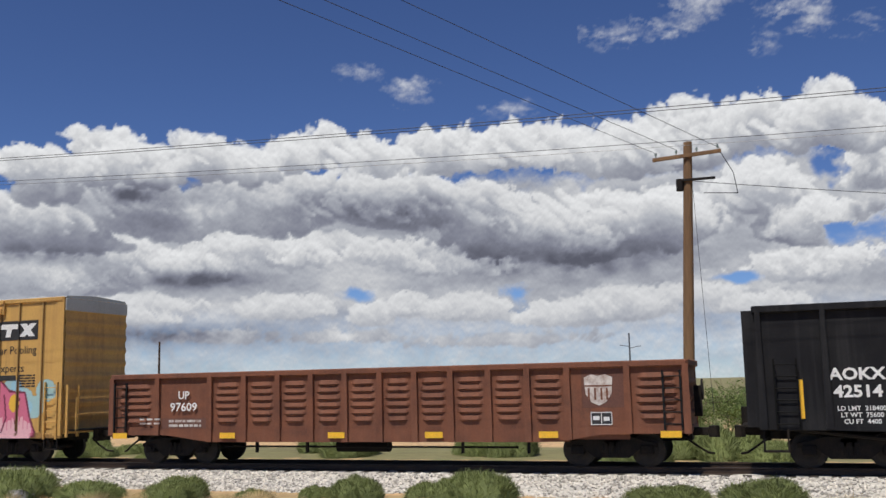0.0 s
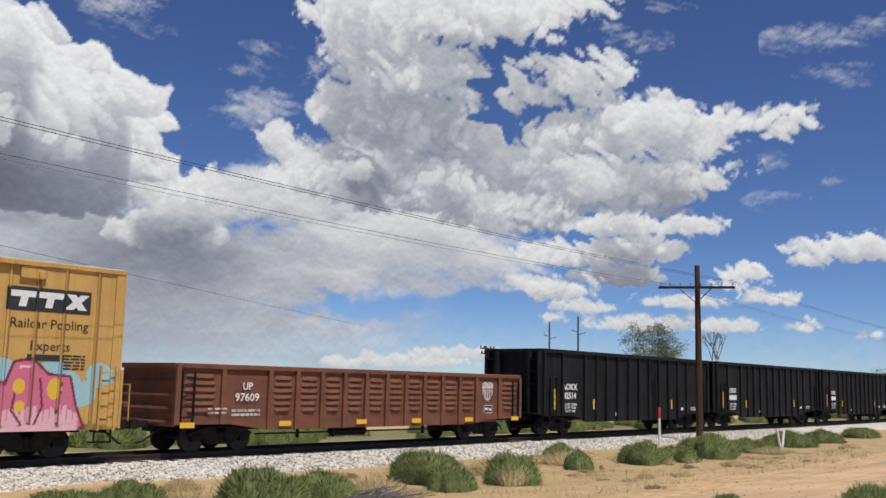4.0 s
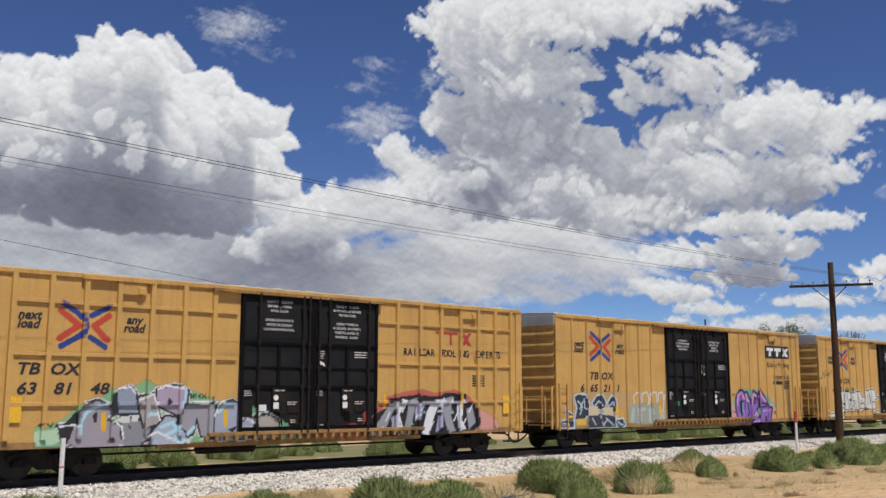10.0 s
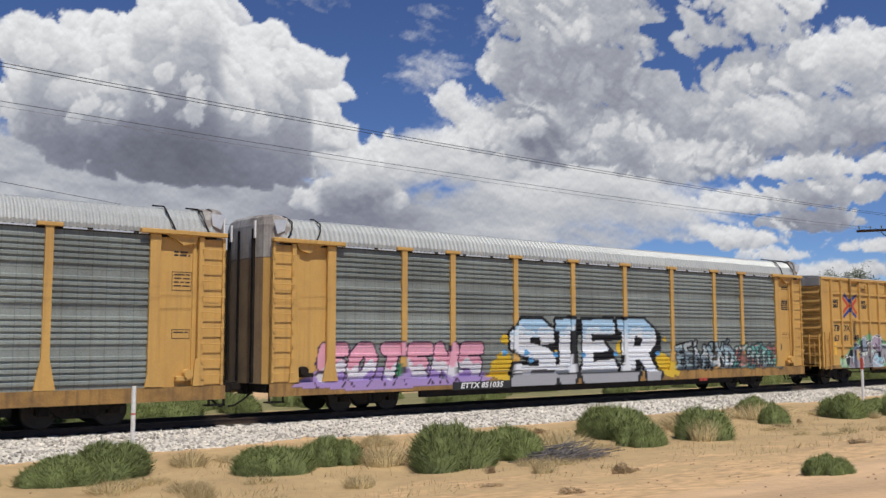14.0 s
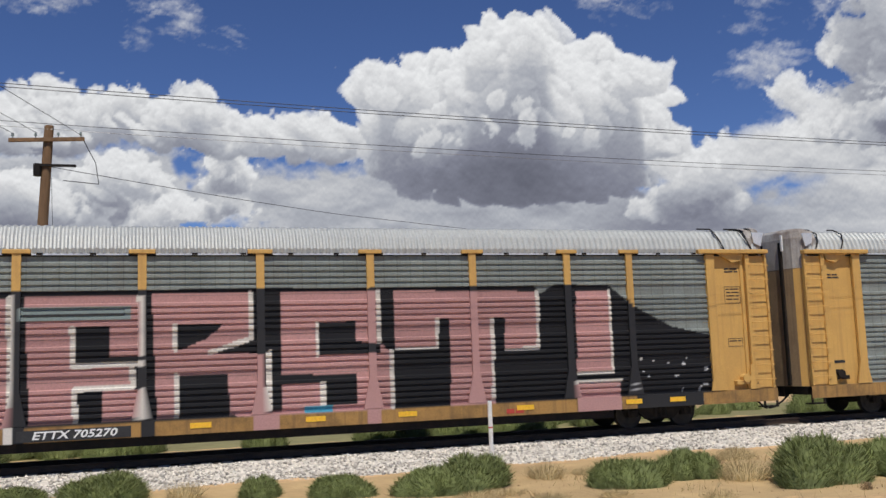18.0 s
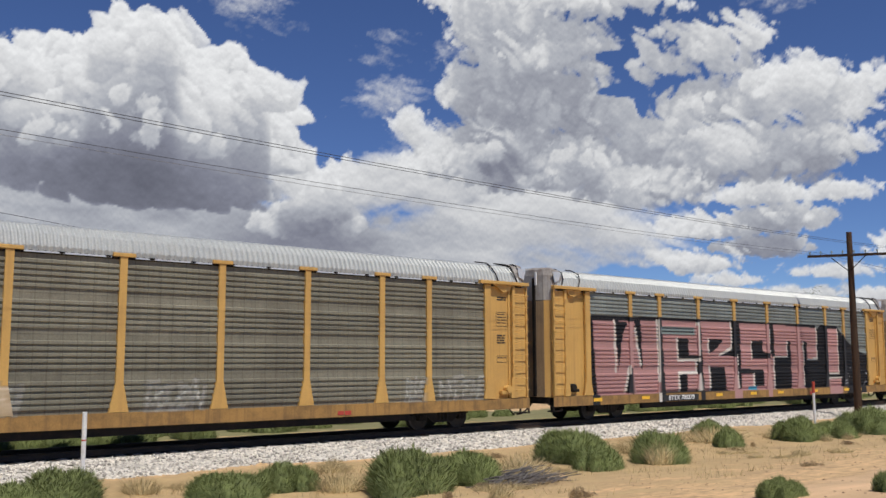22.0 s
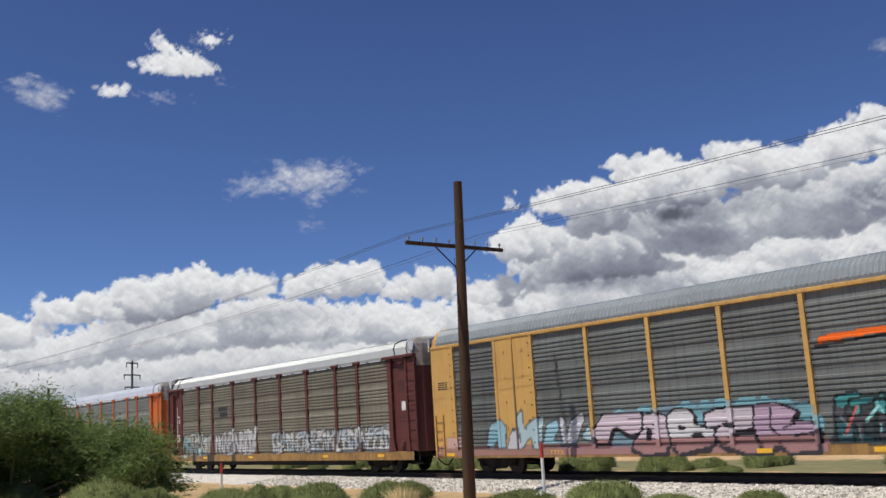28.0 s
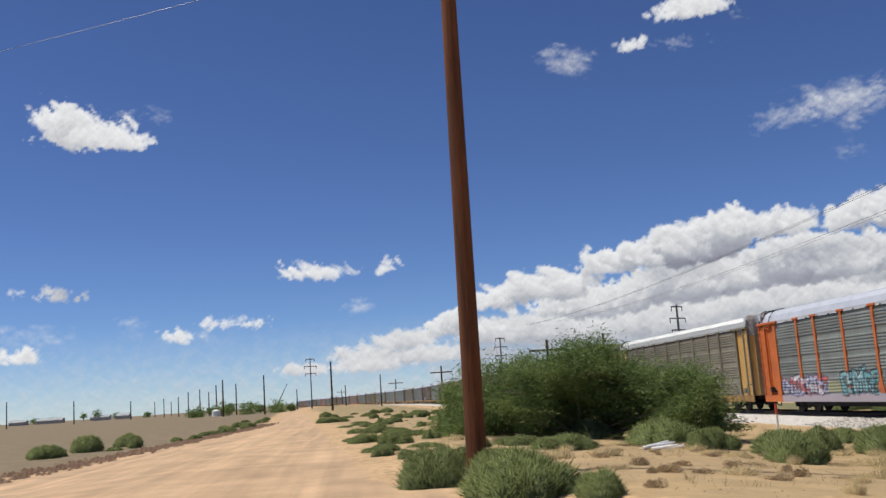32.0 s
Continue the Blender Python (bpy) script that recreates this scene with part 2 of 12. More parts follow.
class Shape:
    """Collects vertices and faces of one mesh."""

    def __init__(self):
        self.v, self.f = [], []

    def box(self, x0, x1, y0, y1, z0, z1, c=0.0):
        if c:
            # chamfered along all twelve edges
            b = len(self.v)
            cs = [(x, y, z) for x in (0, 1) for y in (0, 1) for z in (0, 1)]
            lo, hi = (x0, y0, z0), (x1, y1, z1)
            for k in cs:
                for ax in range(3):
                    p = [(lo[i] if k[i] == 0 else hi[i]) for i in range(3)]
                    for i in range(3):
                        if i != ax:
                            p[i] += c if k[i] == 0 else -c
                    self.v.append(tuple(p))
            idx = {k: b + 3 * i for i, k in enumerate(cs)}
            for ax in range(3):
                o = [i for i in range(3) if i != ax]
                for s in (0, 1):
                    q = []
                    for a, d in ((0, 0), (1, 0), (1, 1), (0, 1)):
                        k = [0, 0, 0]
                        k[ax], k[o[0]], k[o[1]] = s, a, d
                        q.append(idx[tuple(k)] + ax)
                    self.f.append(tuple(q))
                for a in (0, 1):
                    for d in (0, 1):
                        k0, k1 = [0, 0, 0], [0, 0, 0]
                        k0[o[0]] = k1[o[0]] = a
                        k0[o[1]] = k1[o[1]] = d
                        k1[ax] = 1
                        i0, i1 = idx[tuple(k0)], idx[tuple(k1)]
                        self.f.append((i0 + o[0], i0 + o[1], i1 + o[1], i1 + o[0]))
            for k in cs:
                self.f.append((idx[k], idx[k] + 1, idx[k] + 2))
            return self
        b = len(self.v)
        self.v += [(x0, y0, z0), (x1, y0, z0), (x1, y1, z0), (x0, y1, z0), (x0, y0, z1), (x1, y0, z1), (x1, y1, z1), (x0, y1, z1)]
        self.f += [(b, b + 3, b + 2, b + 1), (b + 4, b + 5, b + 6, b + 7), (b, b + 1, b + 5, b + 4), (b + 1, b + 2, b + 6, b + 5), (b + 2, b + 3, b + 7, b + 6), (b + 3, b, b + 4, b + 7)]
        return self

    def prism(self, pts, axis, a, b2):
        """A polygon in the plane across axis, extruded from a to b2."""
        n, b = len(pts), len(self.v)
        for d in (a, b2):
            for p in pts:
                q = list(p)
                q.insert(axis, d)
                self.v.append(tuple(q))
        self.f.append(tuple(range(b, b + n)))
        self.f.append(tuple(range(b + 2 * n - 1, b + n - 1, -1)))
        for i in range(n):
            j = (i + 1) % n
            self.f.append((b + i, b + n + i, b + n + j, b + j))
        return self

    def tube(self, p0, p1, r0, r1=None, n=8, caps=True):
        r1 = r0 if r1 is None else r1
        p0, p1 = Vector(p0), Vector(p1)
        d = (p1 - p0).normalized()
        u = d.orthogonal().normalized()
        w = d.cross(u)
        b = len(self.v)
        for p, r in ((p0, r0), (p1, r1)):
            for i in range(n):
                a = 2 * math.pi * i / n
                self.v.append(tuple(p + (u * math.cos(a) + w * math.sin(a)) * r))
        for i in range(n):
            j = (i + 1) % n
            self.f.append((b + i, b + j, b + n + j, b + n + i))
        if caps:
            self.f.append(tuple(range(b + n - 1, b - 1, -1)))
            self.f.append(tuple(range(b + n, b + 2 * n)))
        return self

    def sheet(self, pts):
        """A grid of points [row][column] joined into quads."""
        b, rows, cols = len(self.v), len(pts), len(pts[0])
        for r in pts:
            self.v += [tuple(p) for p in r]
        for i in range(rows - 1):
            for j in range(cols - 1):
                k = b + i * cols + j
                self.f.append((k, k + 1, k + cols + 1, k + cols))
        return self

    def mesh(self, name, mat, smooth=False):
        me = bpy.data.meshes.new(name)
        me.from_pydata(self.v, [], self.f)
        bm = bmesh.new()
        bm.from_mesh(me)
        bmesh.ops.recalc_face_normals(bm, faces=bm.faces)
        bm.to_mesh(me)
        bm.free()
        me.materials.append(mat)
        if smooth:
            me.polygons.foreach_set("use_smooth", [True] * len(me.polygons))
        return me


def part(name, shape, mat, parent, label="", smooth=False, canvas=None):
    me = shape if isinstance(shape, bpy.types.Mesh) else shape.mesh(name, mat, smooth)
    ob = new(name, me)
    ob.parent = parent
    if label:
        tagged(ob, label)
    if canvas is not None:
        canvas.coat(me)
    return ob


def thing(name, label, category, group="", kind=""):
    return tagged(new(name, None), label, category, group, kind)


def solid(name, shape, mat, label, category="", group="", kind="", smooth=False):
    return tagged(new(name, shape.mesh(name, mat, smooth)), label, category, group, kind)


def lettering(text, x, z, size, mat, parent, y, width=None, shear=0.0, bold=0.0, squeeze=1.0):
    """Stencilled words on a side that faces -y; x, z: the middle of the line."""
    cu = bpy.data.curves.new("lettering", "FONT")
    cu.body, cu.size, cu.align_x, cu.align_y = text, size, "CENTER", "CENTER"
    cu.extrude, cu.shear, cu.offset = 0.002, shear, bold
    cu.resolution_u = 2
    cu.materials.append(mat)
    ob = new("lettering", cu)
    ob.parent = parent
    ob.matrix_basis = pose(x, y, z, 90, 0, 0) @ Matrix.Diagonal((squeeze, 1, 1, 1))
    return ob


class Canvas:
    """Spray paint on a side: colour and cover over x (along the car) and z, that meshes take up as paint."""

    def __init__(self, x0, x1, z0, z1, step=0.04):
        self.x0, self.z0, self.step = x0, z0, step
        self.nx, self.nz = int((x1 - x0) / step) + 1, int((z1 - z0) / step) + 1
        self.c = np.zeros((self.nz, self.nx, 4))
        self.X, self.Z = np.meshgrid(x0 + np.arange(self.nx) * step, z0 + np.arange(self.nz) * step)

    def lay(self, mask, col, a=1.0):
        self.c[mask, :3] = col
        self.c[mask, 3] = np.maximum(self.c[mask, 3], a)

    def poly(self, pts, col, a=1.0):
        inside = np.zeros(self.X.shape, bool)
        n = len(pts)
        for i in range(n):
            (xa, za), (xb, zb) = pts[i], pts[(i + 1) % n]
            if za == zb:
                continue
            hit = ((za > self.Z) != (zb > self.Z)) & (self.X < (xb - xa) * (self.Z - za) / (zb - za) + xa)
            inside ^= hit
        self.lay(inside, col, a)
        return inside

    def stroke(self, pts, w, col, a=1.0):
        near = np.full(self.X.shape, 1e9)
        for (xa, za), (xb, zb) in zip(pts[:-1], pts[1:]):
            dx, dz = xb - xa, zb - za
            t = np.clip(((self.X - xa) * dx + (self.Z - za) * dz) / max(dx * dx + dz * dz, 1e-9), 0, 1)
            near = np.minimum(near, np.hypot(self.X - xa - t * dx, self.Z - za - t * dz))
        self.lay(near < w / 2, col, a)

    def disc(self, x, z, rx, rz, col, a=1.0):
        self.lay(((self.X - x) / rx) ** 2 + ((self.Z - z) / rz) ** 2 < 1, col, a)

    def rect(self, x0, x1, z0, z1, col, a=1.0):
        self.lay((self.X >= x0) & (self.X <= x1) & (self.Z >= z0) & (self.Z <= z1), col, a)

    def coat(self, me):
        n = len(me.vertices)
        co = np.empty(n * 3, np.float32)
        me.vertices.foreach_get("co", co)
        co = co.reshape(-1, 3)
        i = np.clip(np.rint((co[:, 0] - self.x0) / self.step).astype(int), 0, self.nx - 1)
        j = np.clip(np.rint((co[:, 2] - self.z0) / self.step).astype(int), 0, self.nz - 1)
        col = self.c[j, i].astype(np.float32)
        col[co[:, 1] > 0.3] = 0
        at = me.color_attributes.new("paint", "FLOAT_COLOR", "POINT")
        at.data.foreach_set("color", np.ascontiguousarray(col).ravel())

# ---- ground ----
TRACK_Y = 25.55


def track_y(x):
    """The track's middle line: straight past the camera, bending away far behind the train."""
    d = max(0.0, -280.0 - x)
    return TRACK_Y - (0.00039 * d * d if d < 180 else 12.636 + 0.1404 * (d - 180))


def track_turn(x):
    """The track's heading at x, in degrees."""
    d = max(0.0, -280.0 - x)
    return math.degrees(math.atan(0.00078 * min(d, 180.0)))


def smooth(a, b, t):
    t = min(1.0, max(0.0, (t - a) / (b - a)))
    return t * t * (3 - 2 * t)


def ground_z(x, y):
    """The road's level near the camera, falling gently to the flat beside the track."""
    z = 0.52 - 0.92 * smooth(3.5, 16.0, y)
    z += 0.05 * noise.noise((x * 0.35, y * 0.35, 0.0)) + 0.02 * noise.noise((x * 1.7, y * 1.7, 3.0))
    z -= 0.35 * smooth(-4.0, -12.0, y)
    return z


def axis_steps(lo, hi, fine_lo, fine_hi, fine):
    s = list(np.arange(fine_lo, fine_hi + 1e-6, fine))
    a, d = fine_lo, fine
    while a > lo:
        d *= 1.35
        a -= d
        s.insert(0, max(a, lo))
    a, d = fine_hi, fine
    while a < hi:
        d *= 1.35
        a += d
        s.append(min(a, hi))
    return s


def ground_material():
    m = material("desert_soil", (0.595, 0.39, 0.195), (0.43, 0.285, 0.145), 0.95, scale=0.5, fine=5.0, amount=0.9, bump=1.0, bump_scale=7, vary=0.3)
    nt = m.node_tree
    n, ln = nt.nodes, nt.links
    at = n.new("ShaderNodeAttribute")
    at.attribute_name = "cover"
    base = n["Principled BSDF"].inputs["Base Color"].links[0].from_socket
    sep = n.new("ShaderNodeSeparateColor")
    ln.new(at.outputs["Color"], sep.inputs[0])
    col = base
    for ch, c in ((0, (0.57, 0.378, 0.212)), (1, (0.19, 0.145, 0.08)), (2, (0.16, 0.16, 0.065)), (3, (0.43, 0.30, 0.145))):
        nz = n.new("ShaderNodeTexNoise")
        nz.inputs["Scale"].default_value, nz.inputs["Detail"].default_value = (0.6, 0.8, 1.4, 1.0)[ch], 8
        co = n.new("ShaderNodeTexCoord")
        ln.new(co.outputs["Object"], nz.inputs["Vector"])
        ad = n.new("ShaderNodeMath")
        ad.operation = "MULTIPLY_ADD"
        ad.inputs[1].default_value, ad.inputs[2].default_value = 1.2, -0.6
        ln.new(nz.outputs[0], ad.inputs[0])
        su = n.new("ShaderNodeMath")
        ln.new(ad.outputs[0], su.inputs[0])
        ln.new(sep.outputs[ch] if ch < 3 else at.outputs["Alpha"], su.inputs[1])
        rg = n.new("ShaderNodeMapRange")
        rg.inputs[1].default_value, rg.inputs[2].default_value = 0.35, 0.65
        rg.inputs[4].default_value = 0.9
        ln.new(su.outputs[0], rg.inputs[0])
        hv = n.new("ShaderNodeHueSaturation")
        hv.inputs["Color"].default_value = (*c, 1)
        hr = n.new("ShaderNodeMapRange")
        hr.inputs[1].default_value, hr.inputs[2].default_value, hr.inputs[3].default_value, hr.inputs[4].default_value = 0.3, 0.7, 0.8, 1.2
        ln.new(nz.outputs[0], hr.inputs[0])
        ln.new(hr.outputs[0], hv.inputs["Value"])
        tint = hv.outputs[0]
        if ch == 0:
            # tyre tracks: pale polished and loose dark lines along the road
            mp = n.new("ShaderNodeMapping")
            mp.inputs["Scale"].default_value, mp.inputs["Rotation"].default_value = (0.05, 1.5, 1.0), (0, 0, radians(-3.5))
            ln.new(co.outputs["Object"], mp.inputs[0])
            tn = n.new("ShaderNodeTexNoise")
            tn.inputs["Scale"].default_value, tn.inputs["Detail"].default_value, tn.inputs["Distortion"].default_value = 1.0, 6, 0.6
            ln.new(mp.outputs[0], tn.inputs["Vector"])
            tr = n.new("ShaderNodeMapRange")
            tr.inputs[1].default_value, tr.inputs[2].default_value, tr.inputs[3].default_value, tr.inputs[4].default_value = 0.32, 0.68, 0.80, 1.14
            ln.new(tn.outputs[0], tr.inputs[0])
            h2 = n.new("ShaderNodeHueSaturation")
            ln.new(tint, h2.inputs["Color"])
            ln.new(tr.outputs[0], h2.inputs["Value"])
            tint = h2.outputs[0]
        mx = n.new("ShaderNodeMix")
        mx.data_type = "RGBA"
        ln.new(rg.outputs[0], mx.inputs[0])
        ln.new(col, mx.inputs[6])
        ln.new(tint, mx.inputs[7])
        col = mx.outputs[2]
    ln.new(col, n["Principled BSDF"].inputs["Base Color"])
    return m


def road_edges(x):
    """Where the dirt road lies: its two edges across, at x."""
    if x > 0:
        return -13.0, 6.5 + 0.10 * x
    lo = float(np.interp(x, [-400, -153, -96, -35, 0], [-26, -11.0, -7.6, -12.2, -13]))
    hi = float(np.interp(x, [-400, -153, -21.6, -8, 0], [-20.5, -7.0, 0.4, 4.0, 6.5]))
    return lo, hi


def build_ground():
    xs = axis_steps(-4500, 4500, -70, 80, 0.5)
    ys = axis_steps(-4500, 4500, -16, 34, 0.5)
    s = Shape()
    s.sheet([[(x, y, ground_z(x, y)) for x in xs] for y in ys])
    g = solid("ground", s, ground_material(), "sandy tan desert soil with a dirt road and sparse growth", "ground", kind="structure", smooth=True)
    me = g.data
    at = me.color_attributes.new("cover", "FLOAT_COLOR", "POINT")
    cov = []
    for v in me.vertices:
        x, y = v.co.x, v.co.y
        lo, hi = road_edges(x)
        road = smooth(lo - 0.8, lo + 0.6, y) * smooth(hi + 0.8, hi - 0.8, y)
        field = smooth(lo - 1.0, lo - 3.0, y)
        grass = smooth(29.5, 33.0, y) * (1 - smooth(36.0, 39.0, y)) + smooth(46.0, 60.0, y) * 0.75
        grass += 0.52 * smooth(hi + 1.0, hi + 4.0, y) * (1 - smooth(16, 19, y)) * smooth(-20, -42, x)
        straw = (0.5 + 0.44 * max(smooth(-8, -22, x), 0.85 * smooth(12.0, 15.5, y))) * smooth(hi + 0.3, hi + 2.5, y) * (1 - smooth(20.5, 22.5, y)) * smooth(-140, -100, x) * (1 - smooth(60, 90, x))
        cov += [road, field, min(grass, 1.0), straw]
    at.data.foreach_set("color", cov)
    return g


build_ground()

# ---- track ----


def build_track():
    s = Shape()
    prof = [(-4.6, -0.75), (-3.9, -0.42), (-2.1, -0.19), (-1.45, -0.17), (1.45, -0.17), (2.1, -0.19), (3.9, -0.42), (4.6, -0.75)]
    xs = axis_steps(-1400, 900, -70, 80, 0.4)
    rows = []
    for i in range(len(prof) - 1):
        (ya, za), (yb, zb) = prof[i], prof[i + 1]
        k = max(1, int(abs(yb - ya) / 0.3))
        for j in range(k):
            rows.append((ya + (yb - ya) * j / k, za + (zb - za) * j / k))
    rows.append(prof[-1])
    s.sheet([[(x, track_y(x) + y + 0.06 * noise.noise((x * 0.8, y, 9.0)), z + 0.035 * noise.noise((x * 2.1, y * 2.1, 5.0))) for x in xs] for y, z in rows])
    solid("ballast_bed", s, M["ballast"], "pale grey crushed-stone ballast bank under the rails", "ballast", kind="structure", smooth=True)
    xr = [-1400 + 20 * i for i in range(56)] + [-280, -100, 0, 100, 900]
    for side in (-1, 1):
        y = side * 0.7535
        prof = [(y - 0.07, -0.172), (y + 0.07, -0.172), (y + 0.07, -0.158), (y + 0.012, -0.145), (y + 0.012, -0.05), (y + 0.036, -0.035), (y + 0.036, 0.0), (y - 0.036, 0.0), (y - 0.036, -0.035), (y - 0.012, -0.05), (y - 0.012, -0.145), (y - 0.07, -0.158), (y - 0.07, -0.172)]
        r = Shape()
        r.sheet([[(x, track_y(x) + a, c) for a, c in prof] for x in xr])
        solid("rail", r, M["rail"], "rusty brown steel rail on wooden ties", "rail", "rails of the track", "structure")


build_track()

# ---- spray paint ----
STROKES = {
    "W": "0,1 .22,0 .5,.75 .78,0 1,1", "E": "1,1 0,1 0,0 1,0|0,.5 .8,.5", "R": "0,0 0,1 1,1 1,.55 0,.5|.45,.5 1,0",
    "S": "1,1 0,1 0,.52 1,.48 1,0 0,0", "T": "0,1 1,1|.5,1 .5,0", "I": ".5,0 .5,1|.2,0 .8,0|.2,1 .8,1", "!": ".5,1 .5,.35|.5,.05 .5,0",
    "D": "0,0 0,1 .6,1 1,.6 1,.4 .6,0 0,0", "O": ".3,0 0,.3 0,.7 .3,1 .7,1 1,.7 1,.3 .7,0 .3,0", "U": "0,1 0,.25 .3,0 .7,0 1,.25 1,1",
    "B": "0,0 0,1 .7,1 .9,.8 .6,.52 1,.28 .7,0 0,0|0,.52 .6,.52", "L": "0,1 0,0 1,0", "F": "0,0 0,1 1,1|0,.5 .8,.5", "N": "0,0 0,1 1,0 1,1",
    "o": ".3,0 0,.15 0,.4 .3,.55 .7,.55 1,.4 1,.15 .7,0 .3,0", "u": "0,.55 0,.15 .3,0 .7,0 1,.2|1,.55 1,0", "b": "0,1 0,0 .7,0 1,.2 1,.4 .6,.55 0,.4", "l": ".5,1 .4,.1 .8,0", "e": "0,.28 1,.32 .9,.5 .5,.57 .1,.45 0,.2 .3,0 1,.08", "K": "0,0 0,1|1,1 .1,.5 1,0",
}


def tag_letters(cv, text, x0, x1, z0, z1, fills, outline, weight, edge, lean=0.0, shadow=None):
    """Block letters sprayed with an outline and a fill that changes with height."""
    n = len(text)
    w = (x1 - x0) / n
    lines = []
    for i, ch in enumerate(text):
        for seg in STROKES[ch].split("|"):
            pts = []
            for p in seg.split():
                u, v = (float(q) for q in p.split(","))
                z = z0 + weight / 2 + v * (z1 - z0 - weight)
                pts.append((x0 + i * w + weight * 0.55 + u * (w - weight * 1.15) + lean * (z - z0), z))
            lines.append(pts)
    if shadow:
        for pts in lines:
            cv.stroke([(x + shadow[0], z + shadow[1]) for x, z in pts], weight + edge * 2, outline)
    for pts in lines:
        cv.stroke(pts, weight + edge * 2, outline)
    inner = np.zeros(cv.X.shape, bool)
    for pts in lines:
        keep = cv.c.copy()
        cv.stroke(pts, weight, (9, 9, 9))
        inner |= cv.c[..., 0] > 8
        cv.c = keep
    k = len(fills)
    lvl = np.clip(((cv.Z - z0) / (z1 - z0) + 0.08 * np.sin(cv.X * 5.1) + 0.05 * np.sin(cv.X * 13.0)) * k, 0, k - 1e-3).astype(int)
    for i in range(k):
        cv.lay(inner & (lvl == i), fills[i])
    return inner


def tag_wild(cv, x0, x1, z0, z1, fills, outline, seed, halo=None, cover=0.92, edge=0.07):
    """A piece of interlocking bent bars and bows with outlines, shaded by height, with pale glints."""
    rnd = random.Random(seed)
    h = z1 - z0
    if halo is not None:
        for i in range(int((x1 - x0) / 0.45)):
            cv.disc(rnd.uniform(x0, x1), z0 + h * rnd.uniform(0.3, 0.85), rnd.uniform(0.25, 0.6), rnd.uniform(0.2, 0.4), halo, 0.85)
    n = max(4, int(round((x1 - x0) / (h * 0.45))))
    w = (x1 - x0) / n
    k = len(fills)
    for i in range(n):
        cx = x0 + (i + 0.5) * w
        g = w * rnd.uniform(0.24, 0.42)
        top, bot = z1 - h * rnd.uniform(0, 0.2) - g / 2, z0 + h * rnd.uniform(0, 0.1) + g / 2
        lean = rnd.uniform(-0.3, 0.5) * w
        left, right = cx - w * 0.36, cx + w * 0.36
        lines = [[(left, bot), (left + lean * 0.5, (top + bot) / 2), (left + lean, top)]]
        left, right = left + rnd.uniform(-0.25, 0.1) * w, right + rnd.uniform(-0.05, 0.3) * w
        kind = rnd.randrange(5)
        bow = [(left + lean, top)] + [(left + lean + (right - left) * math.sin(q), top - (top - bot) * 0.5 * (1 - math.cos(q))) for q in (0.6, 1.2, 1.8, 2.4)]
        if kind in (0, 3):
            lines.append(bow)
        if kind in (0, 1):
            lines.append([(left + lean * 0.5, (top + bot) / 2), (right, bot)])
        if kind in (1, 2):
            lines += [[(left + lean, top), (right + lean, top + h * 0.06)], [(left, bot), (right + w * 0.1, bot - h * 0.04)]]
        if kind == 2:
            lines.append([(left + lean * 0.5, (top + bot) / 2), (right, (top + bot) / 2 + h * 0.05)])
        if kind == 3:
            lines.append([(left, bot), (right, bot), (right + w * 0.15, bot + h * 0.25)])
        if i % 2:
            lines.append([(left - w * 0.2, bot + h * rnd.uniform(0.2, 0.6)), (right + w * 0.15, top - h * rnd.uniform(-0.1, 0.5)), (right + w * 0.35, top + h * 0.1)])
        if kind == 4:
            lines += [[(right, bot), (right + lean, top)], [(left + lean, top), (right, bot)]]
        for pts in lines:
            cv.stroke(pts, g + edge * 2.4, outline, cover)
        for pts in lines:
            keep = cv.c.copy()
            cv.stroke(pts, g, (9, 9, 9), cover)
            inner = cv.c[..., 0] > 8
            cv.c = keep
            lvl = ((cv.Z - z0) / h * k * 0.8 + i * 0.35 + 0.25 * np.sin(cv.X * 4.1 + cv.Z * 3.0)).astype(int) % k
            for j in range(k):
                cv.lay(inner & (lvl == j), fills[j], cover)
        lite = tuple(min(0.8, c * 1.6 + 0.12) for c in fills[i % k])
        for j in range(2):
            pts = rnd.choice(lines)
            (xa, za), (xb, zb) = pts[0], pts[1]
            cv.stroke([(xa - g * 0.22, za + g * 0.2), (xa * 0.4 + xb * 0.6 - g * 0.22, za * 0.4 + zb * 0.6 + g * 0.2)], max(0.045, edge * 0.6), lite, cover)
        cv.stroke([(cx + rnd.uniform(-0.3, 0.3) * w, bot), (cx + rnd.uniform(-0.4, 0.5) * w, bot + h * rnd.uniform(0.3, 0.6))], edge, outline, cover)


# ---- trucks ----
WHEEL_R = 0.42
WHEELSETS = {-1: [], 1: []}


def wheelset_mesh():
    s = Shape()
    for y in (-0.755, 0.755):
        d = -1 if y < 0 else 1
        s.tube((0, y - 0.055, 0), (0, y + 0.055, 0), WHEEL_R, n=28)
        s.tube((0, y - d * 0.055, 0), (0, y - d * 0.085, 0), WHEEL_R + 0.026, n=28)
        s.tube((0, y + d * 0.055, 0), (0, y + d * 0.075, 0), WHEEL_R - 0.07, WHEEL_R - 0.14, n=20)
        s.tube((0, y + d * 0.05, 0), (0, y + d * 0.16, 0), 0.12, n=12)
        for k in range(4):
            a = k * math.pi / 2 + 0.4
            s.tube((0.2 * math.cos(a), y + d * 0.055, 0.2 * math.sin(a)), (0.2 * math.cos(a), y + d * 0.085, 0.2 * math.sin(a)), 0.035, n=6)
    s.tube((0, -0.95, 0), (0, 0.95, 0), 0.075, n=10)
    return s.mesh("wheelset", M["wheel"])


